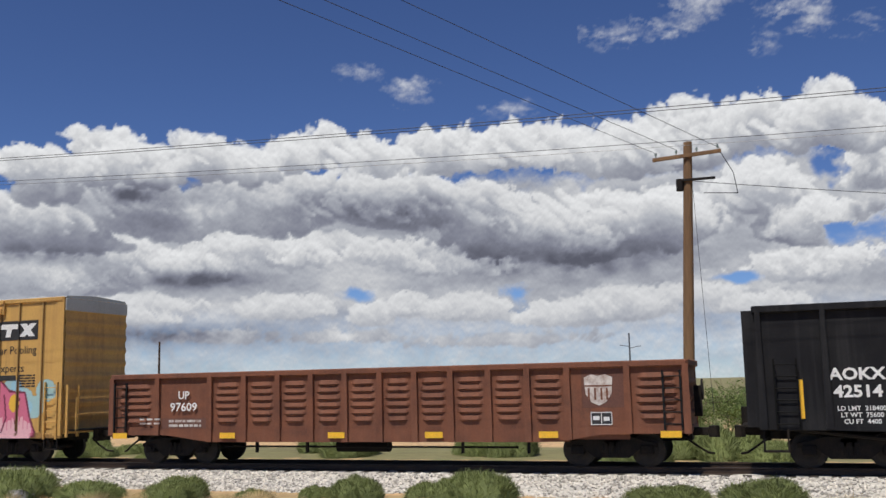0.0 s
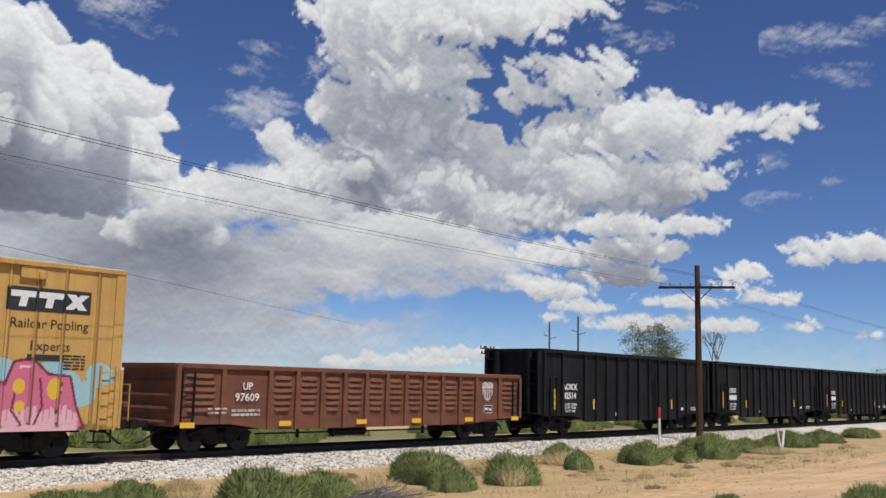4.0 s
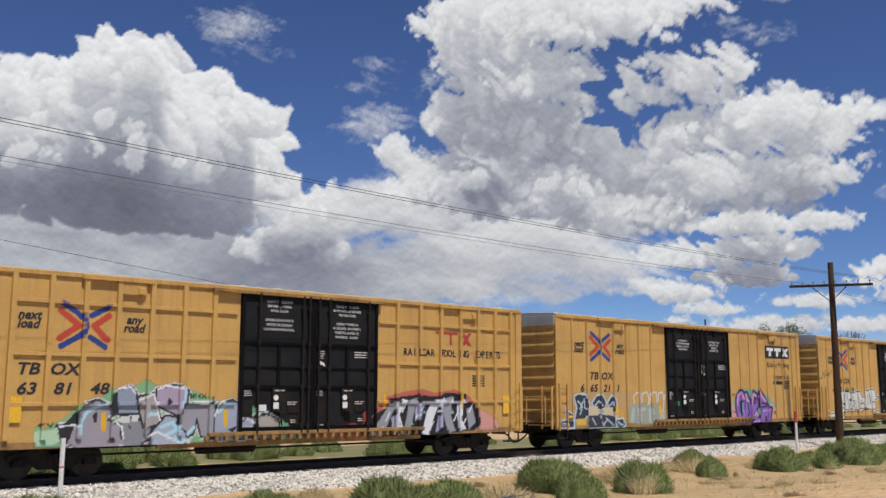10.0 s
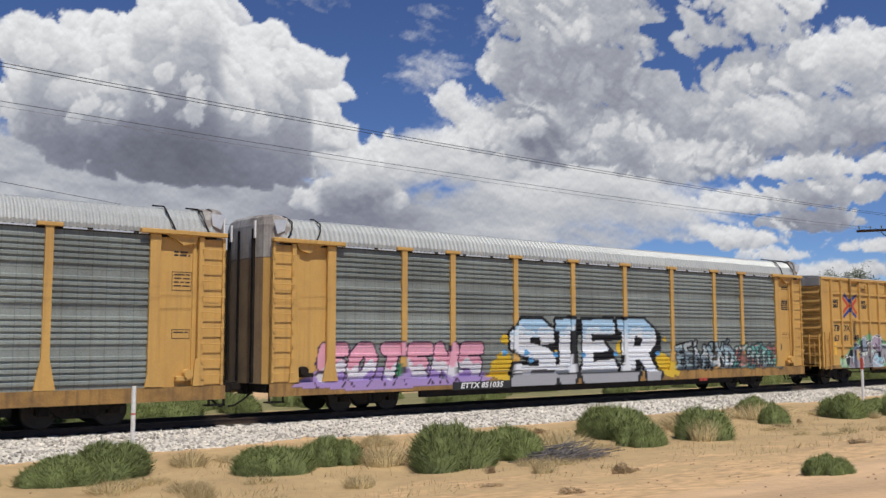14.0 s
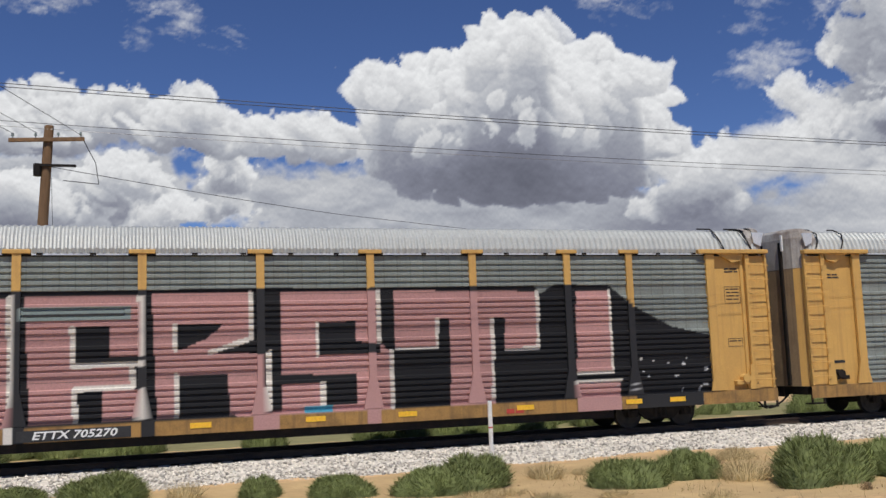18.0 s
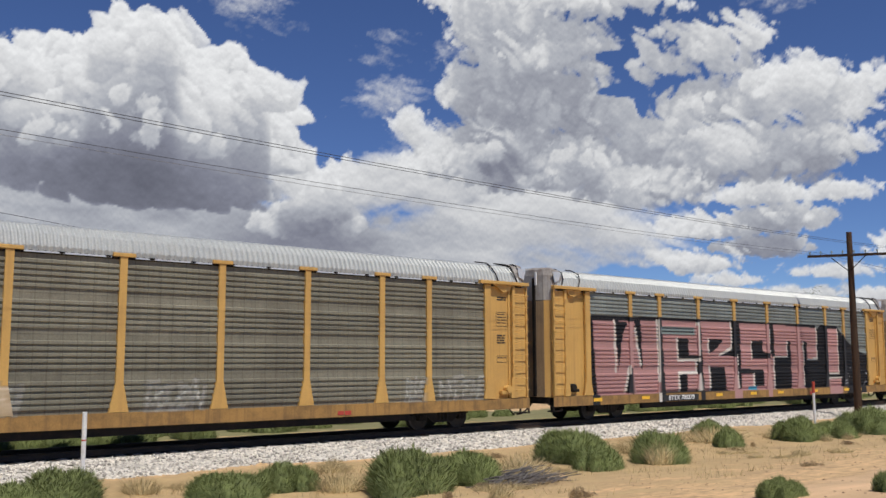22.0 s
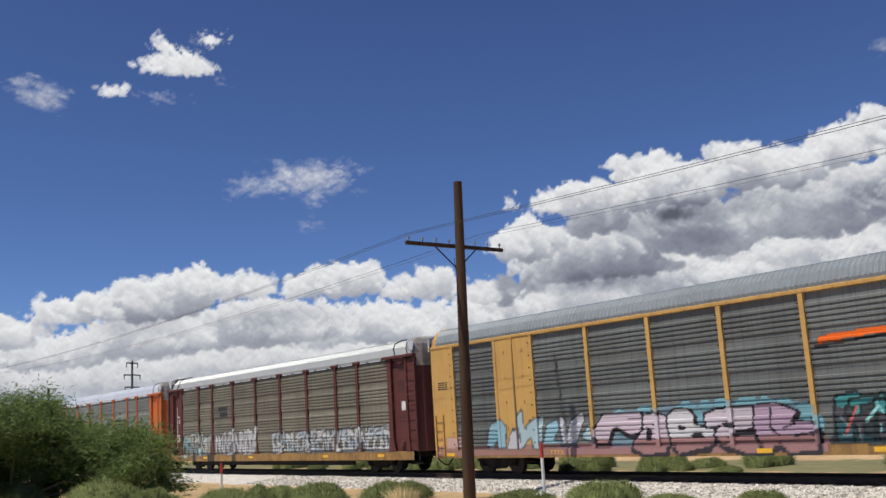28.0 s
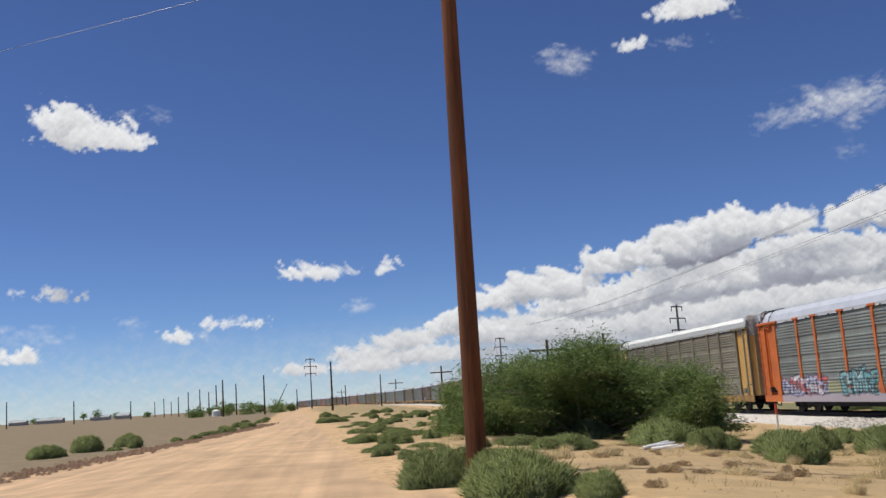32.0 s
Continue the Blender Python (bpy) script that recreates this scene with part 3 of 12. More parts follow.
def truck_frame_mesh():
    s = Shape()
    for y in (-0.98, 0.98):
        prof = [(-1.16, 0.50), (-1.16, 0.60), (-0.85, 0.66), (-0.5, 0.76), (0.5, 0.76), (0.85, 0.66), (1.16, 0.60), (1.16, 0.50), (0.75, 0.50), (0.42, 0.24), (-0.42, 0.24), (-0.75, 0.50)]
        s.prism([(x, z) for x, z in prof], 1, y - 0.07, y + 0.07)
        for x in (-0.17, 0.0, 0.17):
            s.tube((x, y - 0.03, 0.32), (x, y - 0.03, 0.62), 0.075, n=8)
        for x in (-0.88, 0.88):
            s.box(x - 0.16, x + 0.16, y - 0.1, y + 0.1, 0.32, 0.56, 0.02)
            s.tube((x, y - 0.13, WHEEL_R), (x, y - 0.09, WHEEL_R), 0.09, n=10)
    s.box(-0.2, 0.2, -1.05, 1.05, 0.5, 0.74, 0.03)
    s.tube((0, 0, 0.7), (0, 0, 0.86), 0.2, n=12)
    for x in (-0.45, 0.45):
        s.box(x - 0.05, x + 0.05, -0.9, 0.9, 0.38, 0.48)
    return s.mesh("truck", M["steel_dark"])


WS_MESH, TRUCK_MESH = wheelset_mesh(), truck_frame_mesh()


def add_truck(car, x):
    t = part("truck", TRUCK_MESH, None, car, "grimy cast-steel truck frame")
    t.location = (x, 0, 0)
    for d in (-1, 1):
        w = part("wheelset", WS_MESH, None, t)
        w.location = (d * 0.88, 0, WHEEL_R)
        WHEELSETS[d].append(w)


def coupler_mesh():
    s = Shape()
    s.box(-0.45, 0.0, -0.11, 0.11, 0.74, 0.94, 0.02)
    s.prism([(0.0, -0.13), (0.2, -0.2), (0.27, -0.12), (0.17, 0.0), (0.25, 0.16), (0.1, 0.22), (0.0, 0.14)], 2, 0.7, 0.98)
    s.box(-0.62, -0.4, -0.3, 0.3, 0.62, 1.02, 0.02)
    return s.mesh("coupler", M["steel_dark"])


COUPLER = coupler_mesh()


def add_ends(car, half, brake=True):
    """Couplers and the air hose at both ends; half: half the length over the pulling faces."""
    for d in (-1, 1):
        c = part("coupler", COUPLER, None, car)
        c.matrix_basis = pose(d * (half - 0.12), 0, 0, 0, 0, 0 if d > 0 else 180)
        h = Shape()
        pts = [(d * (half - 0.7), -0.35, 0.72), (d * (half - 0.4), -0.38, 0.5), (d * (half - 0.15), -0.3, 0.33), (d * (half + 0.0), -0.2, 0.3)]
        for a, b in zip(pts[:-1], pts[1:]):
            h.tube(a, b, 0.03, n=6)
        part("air_hose", h, M["steel_dark"], car)


def ladder(car, x, y, z0, z1, w, mat, n, out=-1, axis=0):
    """Rungs between two stiles; axis 0: on a side, 1: on an end."""
    s = Shape()
    for k in (-1, 1):
        if axis == 0:
            s.box(x + k * w / 2 - 0.025, x + k * w / 2 + 0.025, y - 0.05, y, z0, z1)
        else:
            s.box(y - 0.04, y + 0.04, x + k * w / 2 - 0.025, x + k * w / 2 + 0.025, z0, z1)
    for i in range(n):
        z = z0 + (i + 0.5) * (z1 - z0) / n
        if axis == 0:
            s.tube((x - w / 2, y - 0.07, z), (x + w / 2, y - 0.07, z), 0.014, n=6)
        else:
            s.tube((y, x - w / 2, z), (y, x + w / 2, z), 0.014, n=6)
    return part("ladder", s, mat, car)


def rows_of(a, b, step):
    n = max(1, int(math.ceil((b - a) / step)))
    return [a + (b - a) * i / n for i in range(n + 1)]


# ---- autorack ----
RACK_POSTS = (-9.0, -7.05, -4.25, -1.42, 1.42, 4.25, 7.05, 9.0)
SIDE_Y = -1.55


RIDGE, FOLD = 0.150, ((0.0, 0.0), (0.020, 0.042), (0.055, 0.042), (0.090, 0.042), (0.112, 0.0))


def rack_folds(z0, z1):
    """Heights and depths of the folded side sheet: five ridges in each metre, flat seams between them."""
    out = [(z0, 0.0)]
    k = 0.95
    while k < z1:
        for i in range(5):
            out += [(k + 0.13 + i * RIDGE + a, d) for a, d in FOLD]
        out += [(k + 0.13 + 5 * RIDGE + 0.04 * i, 0.0) for i in range(6)]
        k += 1.0
    return [(z, d) for z, d in out if z0 <= z < z1 - 0.01] + [(z1, 0.0)]


def rack_panel(x0, x1, y, z0, z1, step, flip=-1):
    xs = rows_of(x0, x1, step)
    s = Shape()
    s.sheet([[(x, y + flip * d, z) for x in xs] for z, d in rack_folds(z0, z1)])
    return s


def roof_mesh(mat, half, z0, top, w, ribs=True):
    prof = [(-w, z0), (-w - 0.015, z0 + 0.12), (-w + 0.10, z0 + (top - z0) * 0.55), (-w + 0.32, z0 + (top - z0) * 0.84), (-0.75, top - 0.03), (0, top)]
    prof += [(-y, z) for y, z in prof[-2::-1]]
    s = Shape()
    rows = []
    n = int(half * 2 / 0.17) * 4
    deep = 0.006 if mat is M["roof_bright"] else 0.022
    for i in range(n + 1):
        x = -half + 2 * half * i / n
        k = (deep if (i % 4) in (1, 2) else 0.0) if ribs else 0.0
        rows.append([(x, y * (1 + k / w), z + k) for y, z in prof])
    s.sheet(rows)
    for x in (-half, half):
        b = len(s.v)
        s.v += [(x, y, z) for y, z in prof]
        s.f.append(tuple(range(b, b + len(prof))))
    return s.mesh("roof", mat)


ROOFS = {k: roof_mesh(M[k], 13.35, 4.98, 5.78, 1.5) for k in ("roof", "roof_cream", "roof_bright")}


def rack_post(car, x, mat, y=SIDE_Y, canvas=None, fine=False):
    s = Shape()
    if fine:
        zs = rows_of(0.98, 4.98, 0.05)
        wd = lambda z: 0.10 if z > 1.75 else 0.10 + 0.16 * (1.75 - z) / 0.77
        for d in (-1, 1):
            s.sheet([[(x - wd(z), y + 0.11, z), (x - wd(z), y, z), (x, y, z), (x + wd(z), y, z), (x + wd(z), y + 0.11, z)] for z in zs][::d]) if d == 1 else None
    else:
        for k in (1, -1):
            s.prism([(x - 0.26, 0.98), (x + 0.26, 0.98), (x + 0.10, 1.75), (x + 0.10, 4.98), (x - 0.10, 4.98), (x - 0.10, 1.75)], 1, k * y, k * (y + 0.11))
    s.box(x - 0.31, x + 0.31, y - 0.03, y + 0.1, 4.98, 5.08, 0.012)
    return part("post", s, mat, car, canvas=canvas)


BARE = Canvas(-14.4, 14.4, 0.3, 6.0, 0.5)


def autorack(label, mats, canvas=None, half=14.28, roof="roof", span=13.7, door_mat=None, fine=0.04):
    """A three-level covered auto carrier. mats: posts, panels, sill, ends."""
    post, panel, sill, end = mats
    car = thing("autorack_car", label, "freight car", "cars of the train")
    if canvas is None:
        canvas = Canvas(-14.4, 14.4, 0.3, 5.2, 0.2)
    # deck, side sills, webs set back under them, the shade there put into dark steel
    s = Shape()
    xs = rows_of(-span, span, fine if fine < 0.2 else 0.4)
    s.sheet([[(x, SIDE_Y - 0.01, 0.60 + 0.37 * j / 7) for x in xs] for j in range(8)])
    s.sheet([[(x, SIDE_Y + 0.2 * j - 0.01, 0.97) for x in xs] for j in range(2)])
    s.sheet([[(x, SIDE_Y + 0.2 * j - 0.01, 0.60) for x in xs] for j in range(2)])
    s.box(-span, span, 1.36, 1.56, 0.60, 0.97)
    part("side_sill", s, sill, car, canvas=canvas)
    d = Shape()
    d.box(-span, span, -1.33, 1.33, 0.70, 0.95)
    d.box(-6.2, 6.2, -0.5, 0.5, 0.5, 0.7)
    for y in (SIDE_Y + 0.1, 1.30):
        d.box(-8.3, 8.3, y, y + 0.14, 0.38, 0.72)
    part("deck", d, M["steel_dark"], car)
    # panels and posts
    edges = (-11.8,) + RACK_POSTS + (11.8,)
    for i, (a, b) in enumerate(zip(edges[:-1], edges[1:])):
        for z0, z1 in ((0.97, 1.945), (1.955, 2.945), (2.955, 3.945), (3.955, 4.94)) if fine < 0.2 else ((0.97, 4.94),):
            painted = canvas.c[(canvas.Z > z0) & (canvas.Z < z1) & (canvas.X > a) & (canvas.X < b), 3].any()
            part("side_panel", rack_panel(a, b, SIDE_Y + 0.09, z0, z1, fine if painted else 0.4), panel, car, canvas=canvas)
    back = Shape()
    back.sheet([[(x, 1.46 + d, z) for x in (-13.4, 13.4)] for z, d in rack_folds(0.97, 4.94)])
    part("far_side", back, panel, car, canvas=Canvas(-14, 14, 0.3, 5.2, 0.5))
    for x in RACK_POSTS:
        rack_post(car, x, post, canvas=canvas, fine=True)
    # top rail under the roof
    r = Shape()
    r.box(-13.4, 13.4, -1.50, -1.42, 4.92, 5.0)
    r.box(-13.4, 13.4, 1.40, 1.48, 4.92, 5.0)
    part("roof_rail", r, M["steel_dark"], car)
    # pale metal strips stand in for the light gap under the roof
    if fine < 0.2:
        for a, b in zip(edges[:-1], edges[1:]):
            r = Shape()
            r.box(a + 0.32, b - 0.32, -1.53, -1.505, 4.945, 4.985)
            part("roof_strip", r, M["roof_bright"], car)
    b = Shape()
    for i in range(22):
        x = -12.4 + i * 1.18
        b.box(x - 0.12, x + 0.02, -1.54, -1.5, 4.95, 5.0)
    tagged(part("roof_clip", b, M["steel_dark"], car), kind="stuff")
    rf = part("roof", ROOFS[roof], None, car)
    # end bays: door sheet, door post, ladder, header
    for k in (-1, 1):
        e = Shape()
        xa, xb = sorted((k * 11.75, k * 13.1))
        e.sheet([[(x, SIDE_Y + 0.12, z) for x in rows_of(xa, xb, 0.05 if fine < 0.2 else 0.4)] for z in rows_of(0.97, 4.9, 0.05 if fine < 0.2 else 0.4)])
        part("end_bay_sheet", e, end, car, canvas=canvas)
        for xa, xb, ya, yb in ((11.53, 11.82, -0.01, 0.1), (12.88, 13.02, -0.02, 0.12), (13.56, 13.64, -0.02, 0.1), (12.74, 12.84, 0.07, 0.13)):
            e = Shape()
            e.box(*sorted((k * xa, k * xb)), SIDE_Y + ya, SIDE_Y + yb, 0.98, 4.95, 0.01)
            part("corner_post", e, post, car, canvas=BARE)
        # foot gussets of the bay, and the bracket under the header
        for xa, xb in ((11.45, 11.98), (12.76, 13.08)):
            m = (xa + xb) / 2
            e = Shape()
            e.prism([(k * xa, 0.98), (k * xb, 0.98), (k * (m + 0.1), 1.7), (k * (m - 0.1), 1.7)], 1, SIDE_Y - 0.03, SIDE_Y + 0.02)
            part("foot_gusset", e, post, car, canvas=BARE)
        e = Shape()
        e.prism([(k * 11.95, 4.97), (k * 12.86, 4.97), (k * 12.78, 4.78), (k * 12.45, 4.70), (k * 12.2, 4.86)], 1, SIDE_Y + 0.0, SIDE_Y + 0.1)
        part("header_bracket", e, post, car, canvas=canvas)
        e = Shape()
        e.box(*sorted((k * 13.02, k * 13.56)), SIDE_Y + 0.04, SIDE_Y + 0.10, 0.98, 4.9)
        part("ladder_back", e, end, car, canvas=canvas)
        e = Shape()
        e.box(*sorted((k * 11.25, k * 13.66)), SIDE_Y - 0.10, SIDE_Y + 0.1, 4.97, 5.09, 0.015)
        part("header_beam", e, post, car, canvas=canvas)
        lad = Shape()
        for i in range(9):
            z = 1.25 + i * 0.42
            x0, x1 = k * 12.98, k * 13.62
            lad.tube((x0, SIDE_Y - 0.09, z), (x1, SIDE_Y - 0.09, z), 0.013, n=6)
            lad.tube((x0, SIDE_Y - 0.09, z), (x0, SIDE_Y, z), 0.009, n=5)
            lad.tube((x1, SIDE_Y - 0.09, z), (x1, SIDE_Y, z), 0.009, n=5)
            if fine < 0.2:
                part("ladder_rung", lad, post, car, canvas=canvas)
                lad = Shape()
        if fine >= 0.2:
            tagged(part("ladder_rungs", lad, post, car, canvas=canvas), kind="stuff")
        hw = Shape()
        hw.box(*sorted((k * 12.3, k * 12.75)), SIDE_Y - 0.05, SIDE_Y + 0.12, 1.12, 1.24, 0.01)
        hw.tube((k * 12.62, SIDE_Y - 0.1, 1.3), (k * 12.62, SIDE_Y + 0.1, 1.3), 0.13, n=12)
        part("hand_brake", hw, M["steel_dark"] if k < 0 else post, car, canvas=None if k < 0 else canvas)
        # far corner post, seen past the end
        e = Shape()
        e.box(*sorted((k * 13.28, k * 13.66)), 1.40, 1.56, 0.96, 4.95, 0.01)
        part("far_corner_post", e, end, car, canvas=Canvas(-14.4, 14.4, 0.3, 5.2, 0.5))
        # end doors: folded leaves, grey hood over them
        plan = [(13.3, -1.46), (13.56, -1.42), (13.74, -1.16), (13.84, -0.8), (13.88, -0.12), (13.88, 0.12), (13.84, 0.8), (13.74, 1.16), (13.56, 1.42), (13.3, 1.46)]
        for nm, pl, levels, mt in (("near_door_leaf", plan[:3], ((0.95, 1), (2.2, 1), (3.4, 1), (4.55, 1)), door_mat or end), ("end_door", plan[2:], ((0.95, 1), (2.2, 1), (3.4, 1), (4.55, 1)), door_mat or M["end_tan"]), ("end_hood", plan, ((4.56, 1.005), (5.0, 1.005), (5.5, 1.0), (5.72, 0.93), (5.80, 0.8), (5.81, 0.0)), M["end_grey"])):
            dz = Shape()
            dz.sheet([[(k * (13.3 + (x - 13.3) * max(f, 0.5)), y * f, z) for x, y in pl] for z, f in levels])
            if nm == "end_hood":
                dz.sheet([[(k * x, y, z) for y, z in ((-1.49, 4.96), (-1.47, 5.45), (-1.3, 5.70), (-0.9, 5.81), (0.9, 5.81), (1.3, 5.70), (1.47, 5.45), (1.49, 4.96))] for x in (13.06, 13.45)])
            ed = part(nm, dz, mt, car, canvas=Canvas(-14.4, 14.4, 0.3, 6, 0.5))
        for y in (-0.78, 0.1, 0.78):
            dz = Shape()
            dz.box(*sorted((k * 13.83, k * 13.9)), y - 0.07, y + 0.07, 0.98, 5.4, 0.01)
            part("door_seam", dz, M["steel_dark"], car)
        for y in (-0.9, 0.62):
            dz = Shape()
            dz.box(*sorted((k * 13.86, k * 13.91)), y - 0.035, y + 0.035, 5.12, 5.62)
            part("door_edge_strip", dz, M["white_ink"], car)
        # bent flap of pale metal at the roof's end, sunlight put into its bright colour; cables over the roof
        e = Shape()
        e.prism([(k * 13.62, 5.6), (k * 13.2, 5.62), (k * 13.26, 5.3), (k * 13.5, 5.2)], 1, -1.53, -1.50)
        part("bent_flap", e, M["roof_bright"], car)
        if fine < 0.2:
            for x, y0 in ((12.95, -1.54), (12.0, -1.54)):
                e = Shape()
                pts = [(x + 0.2, y0, 5.1), (x + 0.08, y0 + 0.02, 5.35), (x, y0 + 0.16, 5.6), (x + 0.05, y0 + 0.45, 5.76), (x - 0.1, y0 + 0.9, 5.83)]
                for a, b in zip(pts[:-1], pts[1:]):
                    e.tube((k * a[0], a[1], a[2]), (k * b[0], b[1], b[2]), 0.022, n=6, caps=False)
                part("roof_cable", e, M["steel_dark"], car)
        st = Shape()
        st.box(*sorted((k * 13.2, k * 13.72)), SIDE_Y, SIDE_Y + 0.3, 0.42, 0.46)
        for x in (k * 13.25, k * 13.68):
            st.box(x - 0.025, x + 0.025, SIDE_Y, SIDE_Y + 0.05, 0.42, 0.8)
        part("step", st, M["steel_dark"], car)
    add_truck(car, -10.0)
    add_truck(car, 10.0)
    add_ends(car, half)
    return car


def reflectors(car, xs, z, y, w=0.45, h=0.11, upright=False):
    zz = z
    for x in xs:
        s = Shape()
        z = 0.87 if abs(x) > 6.3 and zz < 0.75 else zz
        if upright:
            s.box(x - h / 2, x + h / 2, y - 0.006, y, z, z + w)
        else:
            s.box(x - w / 2, x + w / 2, y - 0.006, y, z - h / 2, z + h / 2)
        part("reflector", s, M["yellow_ink"], car)


def data_bars(car, x, z, w, rows, y, mat, h=0.045, gap=0.085, seed=1):
    """Small print too fine to read, as bars."""
    rnd = random.Random(seed)
    for i in range(rows):
        s = Shape()
        a = -w / 2
        while a < w / 2 - 0.05:
            b = min(w / 2, a + rnd.uniform(0.10, 0.3))
            s.box(x + a, x + b, y - 0.004, y, z - i * gap - h, z - i * gap)
            a = b + 0.04
        part("small_print", s, mat, car)


def stencil_frame(car, x, z, w, h, y, seed):
    """A ruled box of small print."""
    s = Shape()
    for a, b, c, d in ((x - w / 2, x + w / 2, z - h / 2, z - h / 2 + 0.012), (x - w / 2, x + w / 2, z + h / 2 - 0.012, z + h / 2), (x - w / 2, x - w / 2 + 0.012, z - h / 2, z + h / 2), (x + w / 2 - 0.012, x + w / 2, z - h / 2, z + h / 2)):
        s.box(a, b, y - 0.004, y, c, d)
    part("stencil_frame", s, M["black_ink"], car)
    data_bars(car, x, z + h / 2 - 0.06, w * 0.8, max(1, int((h - 0.08) / 0.1)), y, M["black_ink"], 0.03, 0.1, seed)


def plate_number(car, x, z, y, w=2.35, text="", ink="white_ink"):
    s = Shape()
    z += 0.13
    s.box(x - w / 2, x + w / 2, y - 0.006, y, z - 0.13, z + 0.13)
    part("number_board", s, M["black_ink"], car)
    lettering(text, x, z, 0.25, M[ink], car, y - 0.009, shear=0.22, bold=0.006, squeeze=1.3)


YELLOW_RACK = (M["yellow"], M["panel"], M["yellow_sill"], M["yellow"])
PINK, BLK = (0.43, 0.235, 0.22), (0.014, 0.014, 0.016)
CARS = []  # (car, middle along the train)
UNIT = 24.0
SY = SIDE_Y - 0.018


def place(car, a, b):
    CARS.append((car, (a + b) / 2 * UNIT))


def build_rack_white_blue():
    """The car with the large white and blue block letters."""
    cv = Canvas(-14.4, 14.4, 0.3, 5.2)
    cv.poly([(-13.0, 0.85), (-12.0, 1.35), (-6.3, 1.35), (-5.3, 1.0), (-5.5, 0.85), (-6.4, 0.72), (-11.0, 0.68)], (0.36, 0.25, 0.50), 0.95)
    for x in (-11.6, -9.6, -8.6, -7.2, -6.4):
        cv.poly([(x - 0.3, 0.9), (x + 0.35, 1.0), (x + 0.5, 1.45), (x - 0.1, 1.5)], (0.06, 0.20, 0.10))
        cv.poly([(x - 0.1, 0.95), (x + 0.3, 1.0), (x + 0.25, 1.2)], (0.65, 0.33, 0.04))
    tag_letters(cv, "SOTENS", -12.3, -5.9, 0.8, 2.1, [(0.36, 0.25, 0.52), (0.66, 0.64, 0.68), (0.70, 0.34, 0.43), (0.70, 0.34, 0.43)], (0.06, 0.03, 0.06), 0.40, 0.05, lean=0.25)
    for x, z, r in ((-4.75, 2.2, 0.2), (-4.8, 1.5, 0.35), (-5.0, 1.2, 0.45), (3.55, 1.2, 0.5), (3.9, 1.05, 0.4), (3.75, 2.2, 0.12), (-2.4, 1.7, 0.3), (-0.55, 1.9, 0.3), (1.3, 1.9, 0.4), (-3.3, 2.35, 0.2), (4.3, 1.0, 0.3)):
        cv.poly([(x - r, z - r * 0.6), (x + r * 0.8, z - r), (x + r, z + r * 0.5), (x + r * 0.1, z + r), (x - r * 0.8, z + r * 0.5)], (0.66, 0.44, 0.04))
    cv.poly([(-5.6, 0.98), (-4.3, 0.98), (-4.3, 1.6), (-4.8, 1.3)], (0.66, 0.44, 0.04))
    cv.poly([(3.2, 0.98), (4.9, 0.98), (4.1, 1.3), (3.3, 1.8)], (0.66, 0.44, 0.04))
    letters = (
        [(-4.50, 2.41), (-3.92, 2.89), (-2.95, 2.90), (-2.40, 2.54), (-2.35, 2.05), (-2.99, 1.98), (-3.08, 2.30), (-3.47, 2.30), (-3.61, 2.08), (-2.68, 1.89), (-2.30, 1.61), (-2.29, 1.03), (-4.47, 1.07), (-4.32, 1.39), (-3.65, 1.30), (-3.12, 1.29), (-3.13, 1.46), (-4.06, 1.68), (-4.46, 1.88)],
        [(-2.26, 2.88), (-1.29, 2.93), (-1.36, 2.55), (-1.54, 2.51), (-1.53, 1.33), (-1.35, 1.26), (-1.38, 1.00), (-2.31, 1.03), (-2.31, 1.29), (-2.10, 1.34), (-2.11, 2.47), (-2.29, 2.51)],
        [(-0.94, 2.89), (0.78, 2.92), (0.87, 2.39), (0.29, 2.35), (-0.43, 2.39), (-0.43, 2.13), (0.13, 2.17), (0.54, 1.80), (0.05, 1.71), (-0.40, 1.71), (-0.40, 1.37), (0.21, 1.40), (0.78, 1.44), (1.04, 1.01), (-1.04, 1.03), (-0.89, 1.38), (-0.90, 2.45)],
        [(1.00, 2.92), (2.51, 2.98), (3.18, 2.53), (3.23, 1.98), (2.77, 1.65), (2.99, 1.30), (3.31, 0.95), (2.68, 0.94), (2.24, 1.41), (1.97, 1.42), (1.97, 0.99), (1.12, 0.99), (1.29, 1.40), (1.24, 2.46), (1.00, 2.56)],
    )
    feet = (
        [(-4.47, 1.02), (-2.27, 0.98), (-2.45, 0.53), (-4.50, 0.56)],
        [(-2.31, 0.98), (-1.32, 0.95), (-1.42, 0.51), (-2.08, 0.51)],
        [(-1.07, 0.97), (1.04, 0.96), (1.04, 0.49), (-0.89, 0.49)],
        [(1.12, 0.96), (2.10, 0.95), (2.02, 0.51), (1.04, 0.49)],
        [(2.55, 0.95), (3.50, 0.92), (3.31, 0.48), (2.62, 0.49)],
    )
    for dx, dz in ((0.28, -0.16), (0.14, -0.08)):
        for pts in letters:
            cv.poly([(x + dx, z + dz) for x, z in pts], BLK)
            cv.stroke([(x + dx, z + dz) for x, z in pts + pts[:1]], 0.12, BLK)
    for pts in letters + feet:
        cv.stroke(pts + pts[:1], 0.22, BLK)
    for pts in feet:
        cv.poly(pts, (0.34, 0.34, 0.36))
    for pts in letters:
        m = cv.poly(pts, (0.72, 0.74, 0.77))
        lvl = cv.Z + 0.10 * np.sin(cv.X * 5.1) + 0.06 * np.sin(cv.X * 13.0)
        cv.lay(m & (lvl > 2.55), (0.38, 0.55, 0.70))
